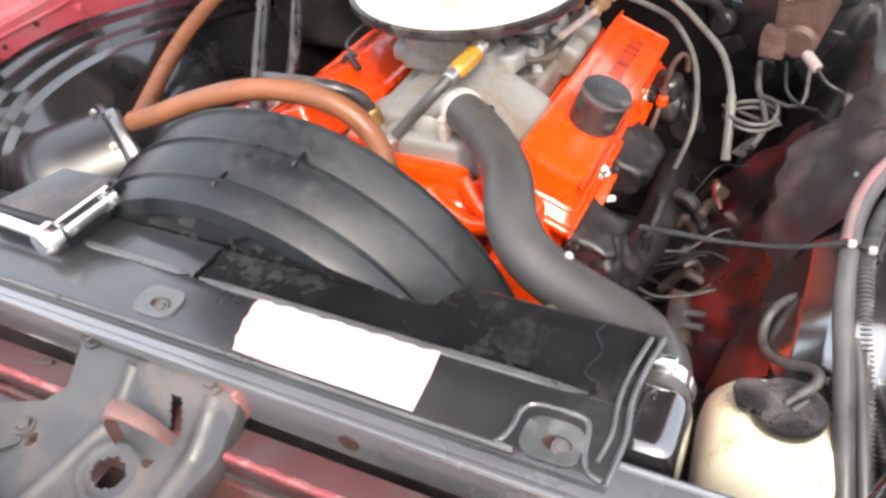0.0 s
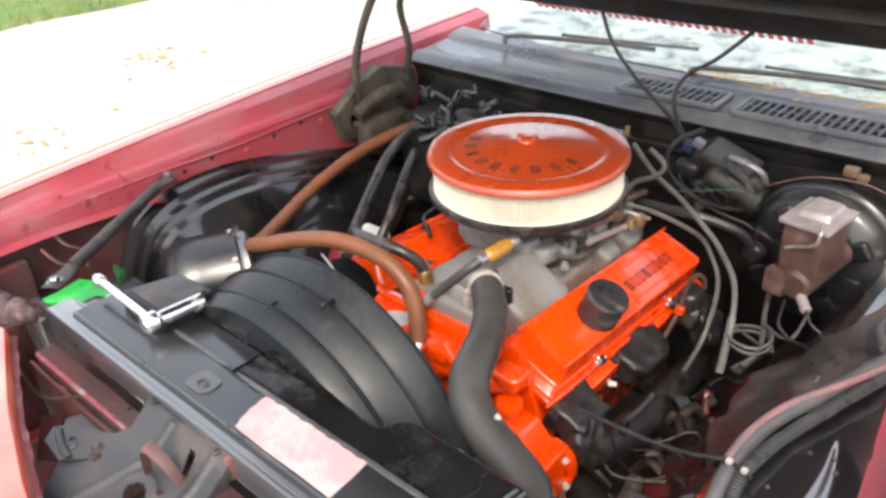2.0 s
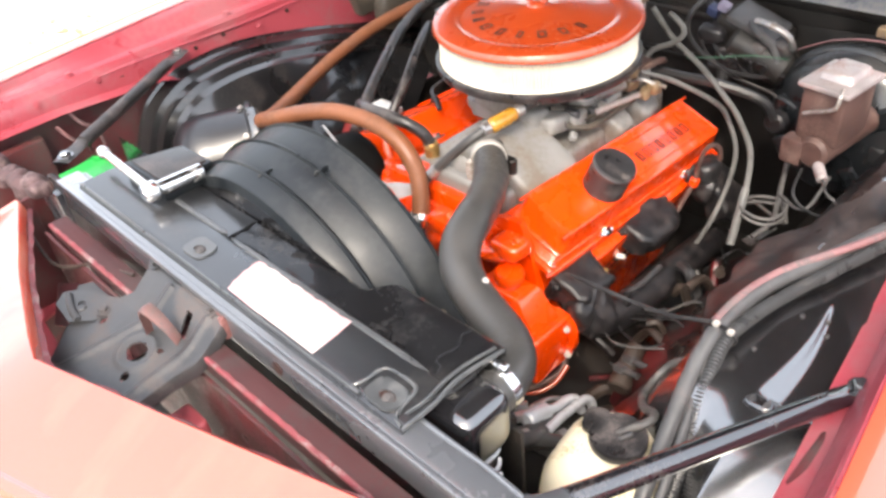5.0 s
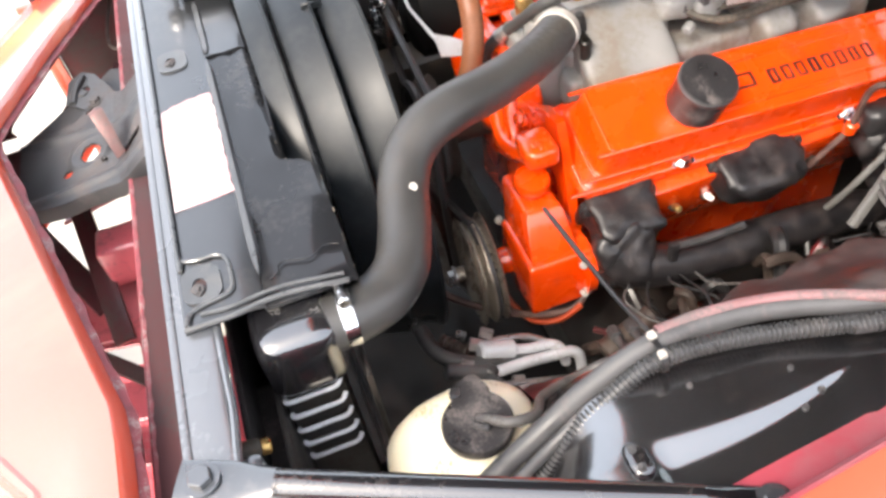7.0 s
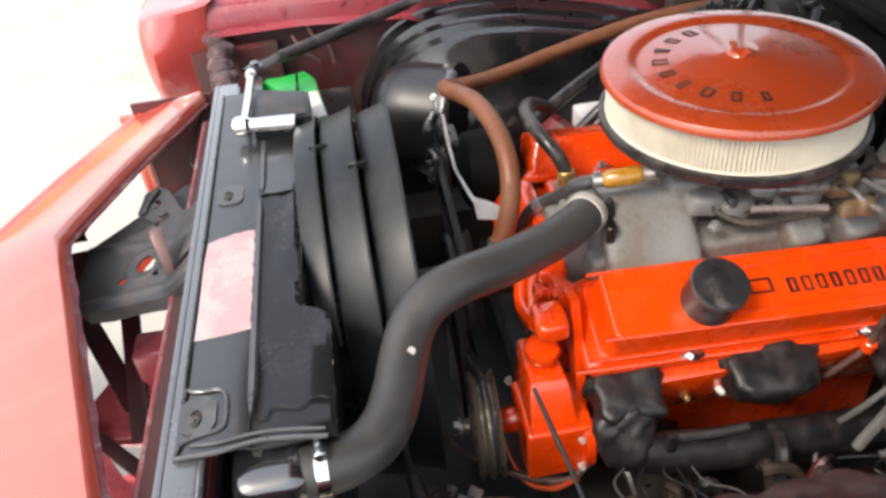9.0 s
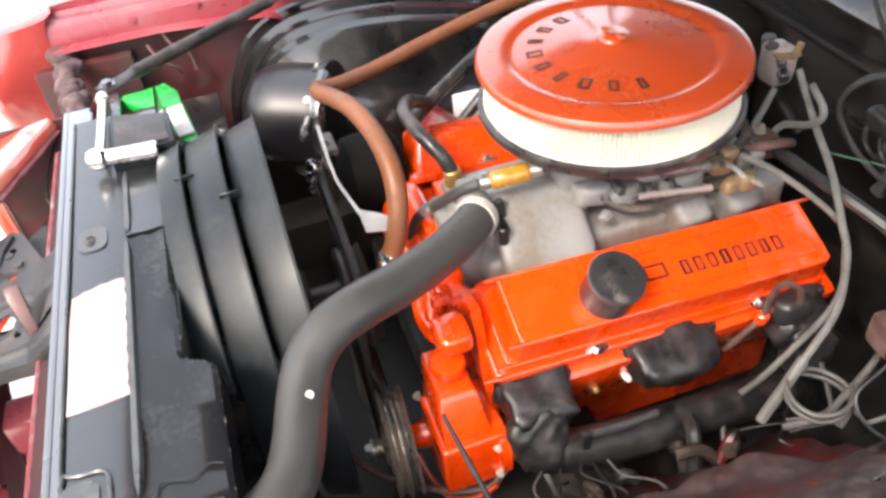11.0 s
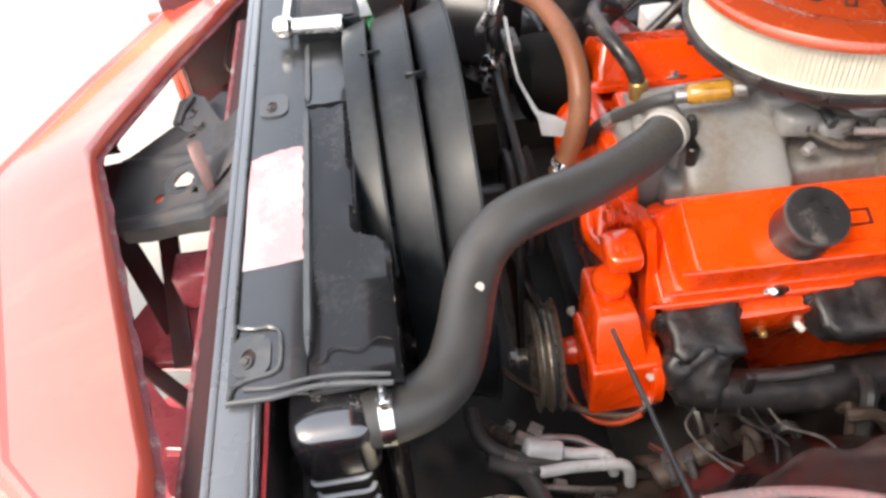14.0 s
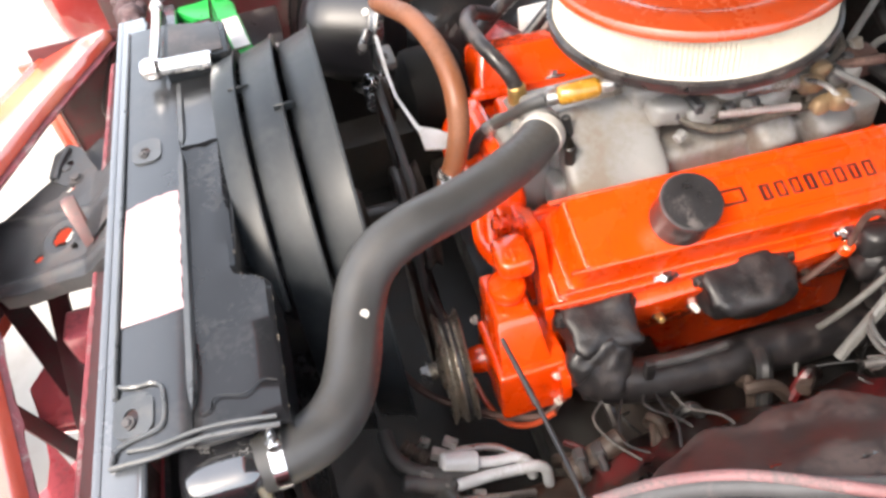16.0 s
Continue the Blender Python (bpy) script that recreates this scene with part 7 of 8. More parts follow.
for p, q, r in (((0.372, 0.176, 0.604), (0.380, 0.190, 0.606), 0.0090), ((0.362, 0.192, 0.612), (0.372, 0.204, 0.614), 0.0075), ((0.398, 0.158, 0.596), (0.404, 0.170, 0.598), 0.0115), ((0.440, 0.248, 0.575), (0.446, 0.262, 0.576), 0.0070), ((0.426, 0.206, 0.588), (0.430, 0.218, 0.590), 0.0080), ((0.350, 0.168, 0.598), (0.358, 0.176, 0.600), 0.0070)):
    rod(bm, *low(p, q), r, seg=6, bevel=0.001)
pieces("line_nut", bm, STEEL, lines, "weathered union nut")
bm = B()
tube(bm, low((0.352, 0.150, 0.592), (0.366, 0.160, 0.596), (0.380, 0.172, 0.600)), 0.0080, 12, 8, ridge=0.0016, pitch=0.006)
part("ribbed_sleeve", bm, GREASE, lines, "greasy ribbed sleeve")
bm = B()
tube(bm, [(0.348, 0.175, 0.53), (0.378, 0.190, 0.55), (0.428, 0.205, 0.56), (0.468, 0.210, 0.558), (0.498, 0.205, 0.55), (0.518, 0.195, 0.52)], 0.011, 10)
tube(bm, [(0.318, 0.205, 0.50), (0.398, 0.205, 0.515), (0.488, 0.225, 0.53), (0.538, 0.245, 0.52)], 0.010, 10)
tube(bm, low((0.327, 0.134, 0.585), (0.359, 0.137, 0.590), (0.384, 0.150, 0.595), (0.401, 0.176, 0.600), (0.405, 0.208, 0.600), (0.408, 0.236, 0.600)), 0.0098, 10)
part("rubber_line", bm, RUBBER, lines, "black rubber return hose")
bm = B()
tube(bm, [(0.272, 0.372, 0.52), (0.285, 0.345, 0.500), (0.27, 0.30, 0.492), (0.24, 0.25, 0.492), (0.20, 0.20, 0.50), (0.15, 0.17, 0.51)], 0.0055, 8)
part("orange_line", bm, RUST_IRON, lines, "rusty brown painted line")

# frame rails and the floor of the bay
for s in (-1, 1):
    bm = B()
    box(bm, (s * 0.43, 0.5, 0.42), (0.09, 1.2, 0.12), 0.012)
    part("chassis_rail", bm, DEEP, car, "grimy black chassis rail")
bm = B()
box(bm, (0, 0.45, 0.36), (0.8, 0.22, 0.09), 0.02)
part("crossmember", bm, DEEP, car, "grimy black crossmember")
# Pan and skirts are added to block bright ground under the bay.
bm = B()
box(bm, (0, 0.5, 0.24), (1.30, 1.2, 0.02), 0.003)
part("splash_pan", bm, DEEP, car, "black pan added to close the bay's floor")
for s in (-1, 1):
    bm = B()
    box(bm, (s * 0.575, 0.60, 0.38), (0.012, 0.95, 0.34), 0.003)
    part("inner_skirt", bm, DEEP, car, "black skirt added to close the bay's side")
    bm = B()
    box(bm, (s * 0.702, 0.06, 0.56), (0.012, 0.36, 0.46), 0.004)
    part("wing_apron", bm, MAROON, car, "dull maroon wing apron")
rnd = random.Random(8)
clutter = thing("engine_wiring", (0.38, 0.45, 0.55), "tangle of grey and black wires beside the engine", "wires")
for i in range(5):
    bm = B()
    p = Vector((rnd.uniform(0.30, 0.36), rnd.uniform(0.34, 0.80), rnd.uniform(0.50, 0.56)))
    pts = [p]
    for k in range(4):
        p = p + Vector((rnd.uniform(0.01, 0.05), rnd.uniform(-0.05, 0.06), rnd.uniform(-0.03, 0.05)))
        p.z = min(p.z, 0.66)
        pts.append(p)
    tube(bm, pts, rnd.choice((0.0015, 0.002)), 6, 6)
    part("wire", bm, BLACK_WIRE, clutter)
for i in range(5):
    bm = B()
    x, y = 0.33 + 0.004 * i, 0.40 + 0.021 * i + rnd.uniform(-0.008, 0.008)
    tube(bm, [(x, y, 0.570), (x + 0.03, y + rnd.uniform(-0.03, 0.01), 0.588 + rnd.uniform(-0.01, 0.01)), (x + 0.065, y + rnd.uniform(-0.03, 0.03), 0.60 + rnd.uniform(-0.02, 0.01)), (x + 0.10, y + rnd.uniform(-0.02, 0.04), 0.612 + rnd.uniform(-0.03, 0.0))], 0.0017, 8)
    part("plug_wire", bm, BLACK_WIRE if i % 4 else WIRE, clutter, "thin plug wire")
gear = thing("steering_gear", (0.42, 0.34, 0.45), "greasy steering gear low beside the frame rail", "steering gear")
bm = B()
blob(bm, (0.405, 0.300, 0.440), (0.10, 0.13, 0.09), None, 0.5, 0.005, 4.0)
part("gear_housing", bm, GREASE, gear)
bm = B()
rod(bm, (0.40, 0.33, 0.55), (0.385, 0.40, 0.575), 0.018, 0.014, seg=16, bevel=0.003)
part("input_shaft", bm, GREASE, gear)
for i in range(14):
    bm = B()
    p = Vector((rnd.uniform(0.33, 0.43), rnd.uniform(0.36, 0.66), rnd.uniform(0.49, 0.56)))
    q = p + Vector((rnd.uniform(-0.05, 0.06), rnd.uniform(-0.07, 0.07), rnd.uniform(-0.02, 0.05)))
    tube(bm, [p, (p + q) / 2 + Vector((0, 0, rnd.uniform(-0.01, 0.03))), q], rnd.uniform(0.004, 0.010), 8, 5)
    part("low_hose", bm, rnd.choice((DEEP, RED_GRIME, GREASE, BLACK_WIRE)), clutter, "grimy dark hose or clip")
for dy in (0.0, 0.022):
    bm = B()
    rod(bm, (0.385, 0.345 + dy, 0.575), (0.402, 0.343 + dy, 0.58), 0.008, seg=6, bevel=0.001)
    rod(bm, (0.402, 0.343 + dy, 0.58), (0.425, 0.341 + dy, 0.585), 0.005, seg=10)
    part("terminal_bolt", bm, GREY_STEEL, clutter, "dull terminal bolt")

# ---- firewall: brake booster, master cylinder, wiper motor, cables ----
booster = thing("brake_booster", (0.42, 1.0, 0.56), "large dark blue grey vacuum brake booster on the firewall", "brake booster")
bm = B()
axis0, axis1 = Vector((0.415, 0.925, 0.700)), Vector((0.425, 1.06, 0.700))
lathe(bm, [(0, 0.0), (0.050, 0.0), (0.058, 0.004), (0.085, 0.006), (0.098, 0.014), (0.115, 0.022), (0.128, 0.034), (0.132, 0.050), (0.138, 0.052), (0.142, 0.058), (0.140, 0.066), (0.132, 0.070), (0.130, 0.095), (0.11, 0.115), (0.06, 0.125), (0, 0.125)], along(axis0, axis1), 56)
shell = part("booster_shell", bm, BOOSTER, booster)
bm = B()
for i in range(8):
    a = 2 * math.pi * i / 8 + 0.2
    m = along(axis0 + Vector((0, 0.015, 0)), axis1) @ pose(0, 0, 0, 0, 0, math.degrees(a))
    box(bm, (0.090, 0, -0.002), (0.05, 0.036, 0.018), 0.008, m, seg=3)
pieces("shell_rib", bm, BOOSTER, shell, "pressed rib")
bm = B()
rod(bm, (0.325, 0.93, 0.70), (0.322, 0.905, 0.70), 0.020, seg=20, bevel=0.004)
part("check_valve", bm, CAP_BLACK, booster, "black round check valve")
mc = thing("master_cylinder", (0.43, 0.85, 0.68), "rust brown master cylinder with a pale metal lid", "master cylinder")
m = Matrix.Translation((0.450, 0.812, 0.860)) @ pose(0, 0, 0, 0, 0, -7) @ Matrix.Diagonal((0.88, 0.9, 0.95, 1)) @ Matrix.Translation((0, 0, -0.862))
bm = B()
box(bm, (0, 0, 0.812), (0.078, 0.098, 0.092), 0.008, m)
body = part("cylinder_body", bm, RUST_IRON, mc)
bm = B()
rod(bm, m @ Vector((0.004, -0.062, 0.752)), m @ Vector((0.004, 0.115, 0.752)), 0.026, seg=28, bevel=0.006)
part("bore", bm, RUST_IRON, body, "rusty round bore")
bm = B()
box(bm, (-0.032, -0.048, 0.744), (0.042, 0.032, 0.046), 0.007, m)
part("boss", bm, RUST_IRON, body, "cast square boss")
bm = B()
rod(bm, m @ Vector((0.020, -0.058, 0.738)), m @ Vector((0.046, -0.082, 0.728)), 0.0085, seg=12, bevel=0.002)
part("port_fitting", bm, ZINC, body, "pale pipe fitting")
bm = B()
box(bm, (0, 0, 0.862), (0.094, 0.114, 0.009), 0.004, m)
box(bm, (0.0, 0.010, 0.872), (0.066, 0.078, 0.016), 0.008, m, taper=0.8, seg=3)
mlid = part("metal_lid", bm, ZINC, mc, "pale stamped metal lid")
bm = B()
tube(bm, [tuple(m @ Vector(p)) for p in ((0.030, -0.050, 0.870), (0.034, -0.062, 0.862), (0.032, -0.064, 0.846), (0.020, -0.062, 0.836), (-0.004, -0.060, 0.826), (-0.024, -0.060, 0.817))], 0.0030, 8)
part("bail_wire", bm, STEEL, mlid, "bent steel bail wire")
for k in (0, 1):
    bm = B()
    q = [tuple(m @ Vector((0.044 - 0.05 * k, -0.080 + 0.02 * k, 0.729 - 0.01 * k))), (0.500 - 0.05 * k, 0.715, 0.722 - 0.02 * k), (0.535 - 0.05 * k, 0.725, 0.705 - 0.03 * k), (0.555 - 0.03 * k, 0.775, 0.69 - 0.03 * k), (0.55, 0.85, 0.65), (0.51, 0.95, 0.58)]
    tube(bm, q, 0.0024, 8)
    part("brake_line", bm, BLACK_WIRE, mc, "steel brake line")

wm = thing("wiper_motor", (0.20, 1.06, 0.78), "grimy wiper motor on the firewall below the cowl", "wiper motor")
bm = B()
m = Matrix.Translation((0.205, 1.03, 0.800)) @ pose(0, 0, 0, 10, 18, 0)
box(bm, (0, 0, 0), (0.13, 0.08, 0.06), 0.014, m, seg=3)
rod(bm, m @ Vector((-0.02, -0.04, 0.0)), m @ Vector((0.10, -0.03, -0.01)), 0.034, seg=24, bevel=0.008)
part("motor_case", bm, DEEP, wm, "black grimy motor case")
bm = B()
box(bm, (0.005, -0.01, 0.036), (0.10, 0.07, 0.014), 0.006, m)
tube(bm, [tuple(m @ Vector(p)) for p in ((0.0, -0.03, 0.045), (0.03, -0.05, 0.046), (0.055, -0.045, 0.035), (0.08, -0.05, 0.012))], 0.008, 8)
part("motor_cover", bm, LOOM, wm, "dusty grey cover plate")
bm = B()
tube(bm, [(0.232, 0.975, 0.850), (0.258, 0.968, 0.850), (0.284, 0.970, 0.842), (0.298, 0.975, 0.828), (0.302, 0.985, 0.808)], 0.006, 8)
box(bm, (0.250, 0.972, 0.850), (0.035, 0.014, 0.005), 0.002)
part("motor_strap", bm, STEEL, wm, "bright steel strap")
bm = B()
for p, c in (((0.150, 0.985, 0.805), 0.05), ((0.185, 0.980, 0.775), 0.045), ((0.235, 0.985, 0.790), 0.05), ((0.27, 1.0, 0.80), 0.05)):
    blob(bm, p, (c, 0.04, c * 0.7), None, 0.5, 0.006, p[0] * 60, 20, 14)
for k in range(5):
    tube(bm, [(0.13 + 0.025 * k, 0.975, 0.80 - 0.008 * k), (0.15 + 0.03 * k, 0.955, 0.78), (0.18 + 0.02 * k, 0.97, 0.755), (0.24 + 0.012 * k, 0.99, 0.745)], 0.0032, 8)
pieces("motor_fitting", bm, CAP_BLACK, wm, "dusty black fitting or lead")
bm = B()
box(bm, (-0.080, -0.02, 0.018), (0.024, 0.022, 0.018), 0.004, m)
part("wire_plug", bm, surface("navy_plug", (0.03, 0.04, 0.09), 0.5), wm, "dark blue wire plug")
bm = B()
box(bm, (-0.064, -0.02, 0.036), (0.022, 0.018, 0.016), 0.004, m)
part("wire_connector", bm, surface("lilac_plug", (0.20, 0.18, 0.24), 0.5), wm, "pale lilac connector")
bm = B()
tube(bm, [(0.14, 1.0, 0.735), (0.19, 0.99, 0.742), (0.24, 0.99, 0.75), (0.27, 1.0, 0.765)], 0.008, 8)
tube(bm, [(0.16, 1.0, 0.76), (0.175, 0.99, 0.72), (0.17, 0.985, 0.70)], 0.011, 8)
part("pump_outlet", bm, WIRE, wm, "grey washer pump outlets")

CABLES = [
    ("speed_cable", "thin pale grey cable passing behind the valve cover", PALE_HOSE, 0.0044, [(0.13, 0.77, 0.805), (0.168, 0.815, 0.780), (0.23, 0.862, 0.735), (0.268, 0.847, 0.715), (0.303, 0.817, 0.672), (0.325, 0.735, 0.625), (0.312, 0.70, 0.56), (0.285, 0.676, 0.50)]),
    ("vacuum_hose", "pale grey vacuum hose crossing behind the valve cover", PALE_HOSE, 0.0048, [(0.075, 0.885, 0.872), (0.125, 0.880, 0.826), (0.20, 0.858, 0.795), (0.267, 0.829, 0.765), (0.300, 0.814, 0.745), (0.350, 0.765, 0.722), (0.378, 0.705, 0.685), (0.386, 0.665, 0.625)]),
    ("hose_sleeve", "pale sleeve on the end of a vacuum hose", PALE_HOSE, 0.0068, [(0.376, 0.71, 0.690), (0.382, 0.686, 0.655), (0.387, 0.660, 0.610)]),
    ("vacuum_hose", "grey vacuum hose looping behind the air cleaner", PALE_HOSE, 0.0048, [(0.118, 0.87, 0.876), (0.146, 0.87, 0.858), (0.150, 0.868, 0.842), (0.132, 0.865, 0.824), (0.098, 0.86, 0.806), (0.085, 0.855, 0.783), (0.088, 0.85, 0.765)]),
    ("vacuum_hose", "short grey vacuum hose behind the air cleaner", PALE_HOSE, 0.0048, [(0.066, 0.86, 0.846), (0.070, 0.845, 0.82), (0.073, 0.83, 0.79), (0.076, 0.825, 0.76)]),
    ("booster_hose", "thick black vacuum hose to the brake booster", BLACK_WIRE, 0.0090, [(0.07, 0.82, 0.79), (0.098, 0.850, 0.772), (0.165, 0.858, 0.770), (0.229, 0.867, 0.769), (0.30, 0.895, 0.745), (0.322, 0.905, 0.71)]),
    ("green_wire", "thin green wire behind the air cleaner", GREEN_WIRE, 0.0011, [(0.16, 0.87, 0.80), (0.20, 0.90, 0.80), (0.25, 0.94, 0.80), (0.30, 0.98, 0.79)]),
    ("loop_cable", "black cable looped on the firewall", BLACK_WIRE, 0.0045, [(0.18, 0.96, 0.90), (0.150, 0.925, 0.885), (0.135, 0.908, 0.85), (0.146, 0.921, 0.803), (0.195, 0.935, 0.767), (0.24, 0.965, 0.748), (0.30, 0.975, 0.76)]),
    ("firewall_wire", "thin grey wire along the firewall", WIRE, 0.0025, [(0.18, 0.97, 0.74), (0.25, 0.96, 0.735), (0.30, 0.95, 0.73), (0.33, 0.93, 0.70)]),
    ("hood_wire", "thin black wire rising to the raised hood", BLACK_WIRE, 0.0042, [(0.14, 1.02, 0.80), (0.10, 1.02, 0.86), (0.06, 1.02, 0.90), (-0.02, 1.05, 0.94), (-0.10, 1.08, 1.00), (-0.14, 1.09, 1.08)]),
    ("hood_wire", "thin black wire rising to the raised hood", BLACK_WIRE, 0.0042, [(0.15, 1.02, 0.81), (0.095, 1.03, 0.87), (0.07, 1.05, 0.92), (0.085, 1.07, 0.96), (0.14, 1.08, 1.00), (0.21, 1.09, 1.07)]),
    ("brake_pipe", "curved grey pipe under the master cylinder", WIRE, 0.0045, [(0.40, 0.80, 0.70), (0.405, 0.78, 0.67), (0.42, 0.74, 0.66), (0.43, 0.70, 0.65), (0.42, 0.66, 0.64)]),
    ("red_wire", "thin dark red wire along the booster top", PINK_WIRE, 0.0013, [(0.30, 1.0, 0.80), (0.36, 0.99, 0.835), (0.42, 0.99, 0.85), (0.48, 1.0, 0.845), (0.54, 1.02, 0.81)]),
]
for name, label, mat, r, pts in CABLES:
    bm = B()
    tube(bm, pts, r, 8, 8)
    tagged(part(name, bm, mat), label, "cable")
valve = thing("vacuum_valve", (0.040, 0.89, 0.844), "grey vacuum valve with a brass bracket behind the air cleaner", "valve")
bm = B()
blob(bm, (0.028, 0.888, 0.859), (0.045, 0.035, 0.06), None, 0.5, 0.002)
part("valve_body", bm, ZINC, valve, "dull pinkish grey valve body")
bm = B()
rod(bm, (0.010, 0.884, 0.872), (0.006, 0.884, 0.892), 0.010, seg=16, bevel=0.003)
rod(bm, (0.048, 0.880, 0.866), (0.052, 0.872, 0.880), 0.007, seg=14, bevel=0.002)
bolt(bm, (0.030, 0.872, 0.888), (0, -0.3, 1), 0.006, 0.005)
pieces("valve_port", bm, GREY_STEEL, valve, "grey port")
bm = B()
plate(bm, [(0.040, 0.868), (0.048, 0.898), (0.058, 0.900), (0.062, 0.884), (0.054, 0.866)], 0.004, Matrix.Translation((0, 0, 0.884)), [ring_points(0.052, 0.884, 0.004)])
rod(bm, (0.050, 0.895, 0.876), (0.054, 0.898, 0.898), 0.005, seg=12, bevel=0.001)
part("bracket", bm, TAN, valve, "tan coloured bracket")
bm = B()
rod(bm, (0.044, 0.884, 0.856), (0.062, 0.876, 0.852), 0.008, seg=14, bevel=0.002)
part("nipple", bm, CAP_BLACK, valve, "black hose nipple")
bm = B()
tube(bm, [(0.045, 0.94, 0.74), (0.010, 0.92, 0.784), (0.025, 0.895, 0.834)], 0.008, 10)
part("valve_stalk", bm, DEEP, valve, "black mounting stalk")
bm = B()
spiral = []
for i in range(34):
    a = i * 0.42
    spiral.append((0.407 + (0.036 + 0.0008 * math.sin(i)) * math.cos(a), 0.713 + 0.036 * math.sin(a), 0.648 + 0.0007 * i + 0.003 * math.sin(a * 2)))
tube(bm, [(0.36, 0.76, 0.64)] + spiral + [(0.47, 0.72, 0.68), (0.47, 0.80, 0.70)], 0.0029, 8, 3)
tagged(part("coiled_pipe", bm, WIRE), "coil of grey brake pipe beside the engine", "pipe")
bm = B()
bundle = thing("wire_bundle", (0.40, 0.65, 0.62), "bundle of bare pale wires beside the engine", "wires")
for i in range(5):
    bm = B()
    tube(bm, [(0.392 + 0.004 * i, 0.695 - 0.002 * i, 0.600), (0.402 + 0.003 * i, 0.72, 0.603 + 0.002 * (i % 2)), (0.418, 0.752 + 0.002 * i, 0.598)], 0.0016, 6, 4)
    part("wire", bm, STEEL, bundle)
bm = B()
box(bm, (0.43, 1.035, 0.850), (0.026, 0.02, 0.018), 0.005)
box(bm, (0.452, 1.032, 0.843), (0.018, 0.02, 0.012), 0.004)
tagged(part("firewall_connector", bm, TAN), "dull tan connector block on the firewall", "connector")
# ---- passenger side: alternator, heater box, hoses ----
alt = thing("alternator", (-0.19, 0.28, 0.62), "black alternator with a polished bracket", "alternator")
bm = B()
lathe(bm, [(0, 0), (0.03, 0.0), (0.05, 0.006), (0.064, 0.016), (0.066, 0.03), (0.066, 0.075), (0.062, 0.09), (0.05, 0.10), (0, 0.10)], along((-0.19, 0.285, 0.70), (-0.19, 0.40, 0.70)), 36)
part("alternator_case", bm, SOOT, alt, "dark alternator case")
bm = B()
lathe(bm, [(0, 0), (0.034, 0.0), (0.036, 0.004), (0.029, 0.012), (0.036, 0.020), (0.034, 0.024), (0, 0.024)], along((-0.19, 0.247, 0.70), (-0.19, 0.28, 0.70)), 30)
part("alternator_pulley", bm, GREASE, alt, "greasy grooved pulley")
# Pale, mostly diffuse colour replaces the bright reflection on the arm.
bm = B()
rows = []
for p, w in (((-0.122, 0.262, 0.850), 0.0026), ((-0.105, 0.262, 0.838), 0.0026), ((-0.080, 0.263, 0.815), 0.0024), ((-0.058, 0.266, 0.794), 0.0026), ((-0.030, 0.274, 0.783), 0.0030), ((-0.010, 0.280, 0.775), 0.0040), ((-0.004, 0.292, 0.770), 0.014), ((0.002, 0.302, 0.762), 0.024), ((0.012, 0.300, 0.750), 0.020)):
    p = Vector(p)
    rows.append([p + Vector((-0.1, 0.9, -0.3)) * w, p - Vector((-0.1, 0.9, -0.3)) * w])
sheet(bm, rows, 0.003, (0.3, 0.2, -0.9))
part("adjusting_arm", bm, PALE_STEEL, alt, "adjusting arm coloured pale for its shine")
bm = B()
for p in ((-0.190, 0.245, 0.717), (-0.176, 0.250, 0.714), (-0.202, 0.246, 0.722), (-0.188, 0.248, 0.742), (-0.172, 0.250, 0.745), (-0.196, 0.246, 0.692)):
    bolt(bm, p, (0.5, -0.5, 0.7), 0.0072, 0.012)
tube(bm, [(-0.150, 0.272, 0.800), (-0.155, 0.268, 0.785), (-0.160, 0.265, 0.765)], 0.005, 8)
pieces("alternator_bolt", bm, CHROME, alt, "bright bolts and terminals")
bm = B()
box(bm, (-0.16, 0.275, 0.79), (0.05, 0.02, 0.012), 0.003, pose(0, 0, 0))
part("top_bracket", bm, GREY_STEEL, alt, "grey top bracket")

bm = B()
tube(bm, [(-0.066, 0.433, 0.752), (-0.072, 0.424, 0.776), (-0.092, 0.410, 0.794), (-0.130, 0.400, 0.802), (-0.18, 0.400, 0.800), (-0.23, 0.42, 0.785), (-0.27, 0.46, 0.75)], 0.0108, 14)
bh = tagged(part("bypass_hose", bm, CAP_BLACK), "black rubber hose arching from the manifold fitting", "hose")
bm = B()
rod(bm, (-0.062, 0.434, 0.725), (-0.066, 0.433, 0.757), 0.014, 0.013, seg=16, bevel=0.002)
part("brass_fitting", bm, BRASS, bh, "aged brass fitting")
for pts, r, lab in (([(-0.26, 0.42, 0.72), (-0.31, 0.50, 0.745), (-0.37, 0.60, 0.765), (-0.44, 0.72, 0.78), (-0.50, 0.86, 0.78), (-0.50, 1.0, 0.77)], 0.012, "black rubber heater hose to the firewall"), ([(-0.29, 0.52, 0.68), (-0.30, 0.58, 0.73), (-0.34, 0.66, 0.765), (-0.39, 0.74, 0.775), (-0.42, 0.78, 0.77)], 0.010, "thin black rubber hose with a brown end")):
    bm = B()
    tube(bm, pts, r, 12)
    tagged(part("rubber_hose", bm, CAP_BLACK), lab, "hose")
# A plain white block fills the white patch beyond the passenger head.
wb = thing("white_block", (-0.36, 0.57, 0.63), "small white block beyond the engine", "connector")
bm = B()
box(bm, (-0.355, 0.566, 0.655), (0.07, 0.055, 0.05), 0.006, None)
part("block", bm, WHITE_PLASTIC, wb)
bm = B()
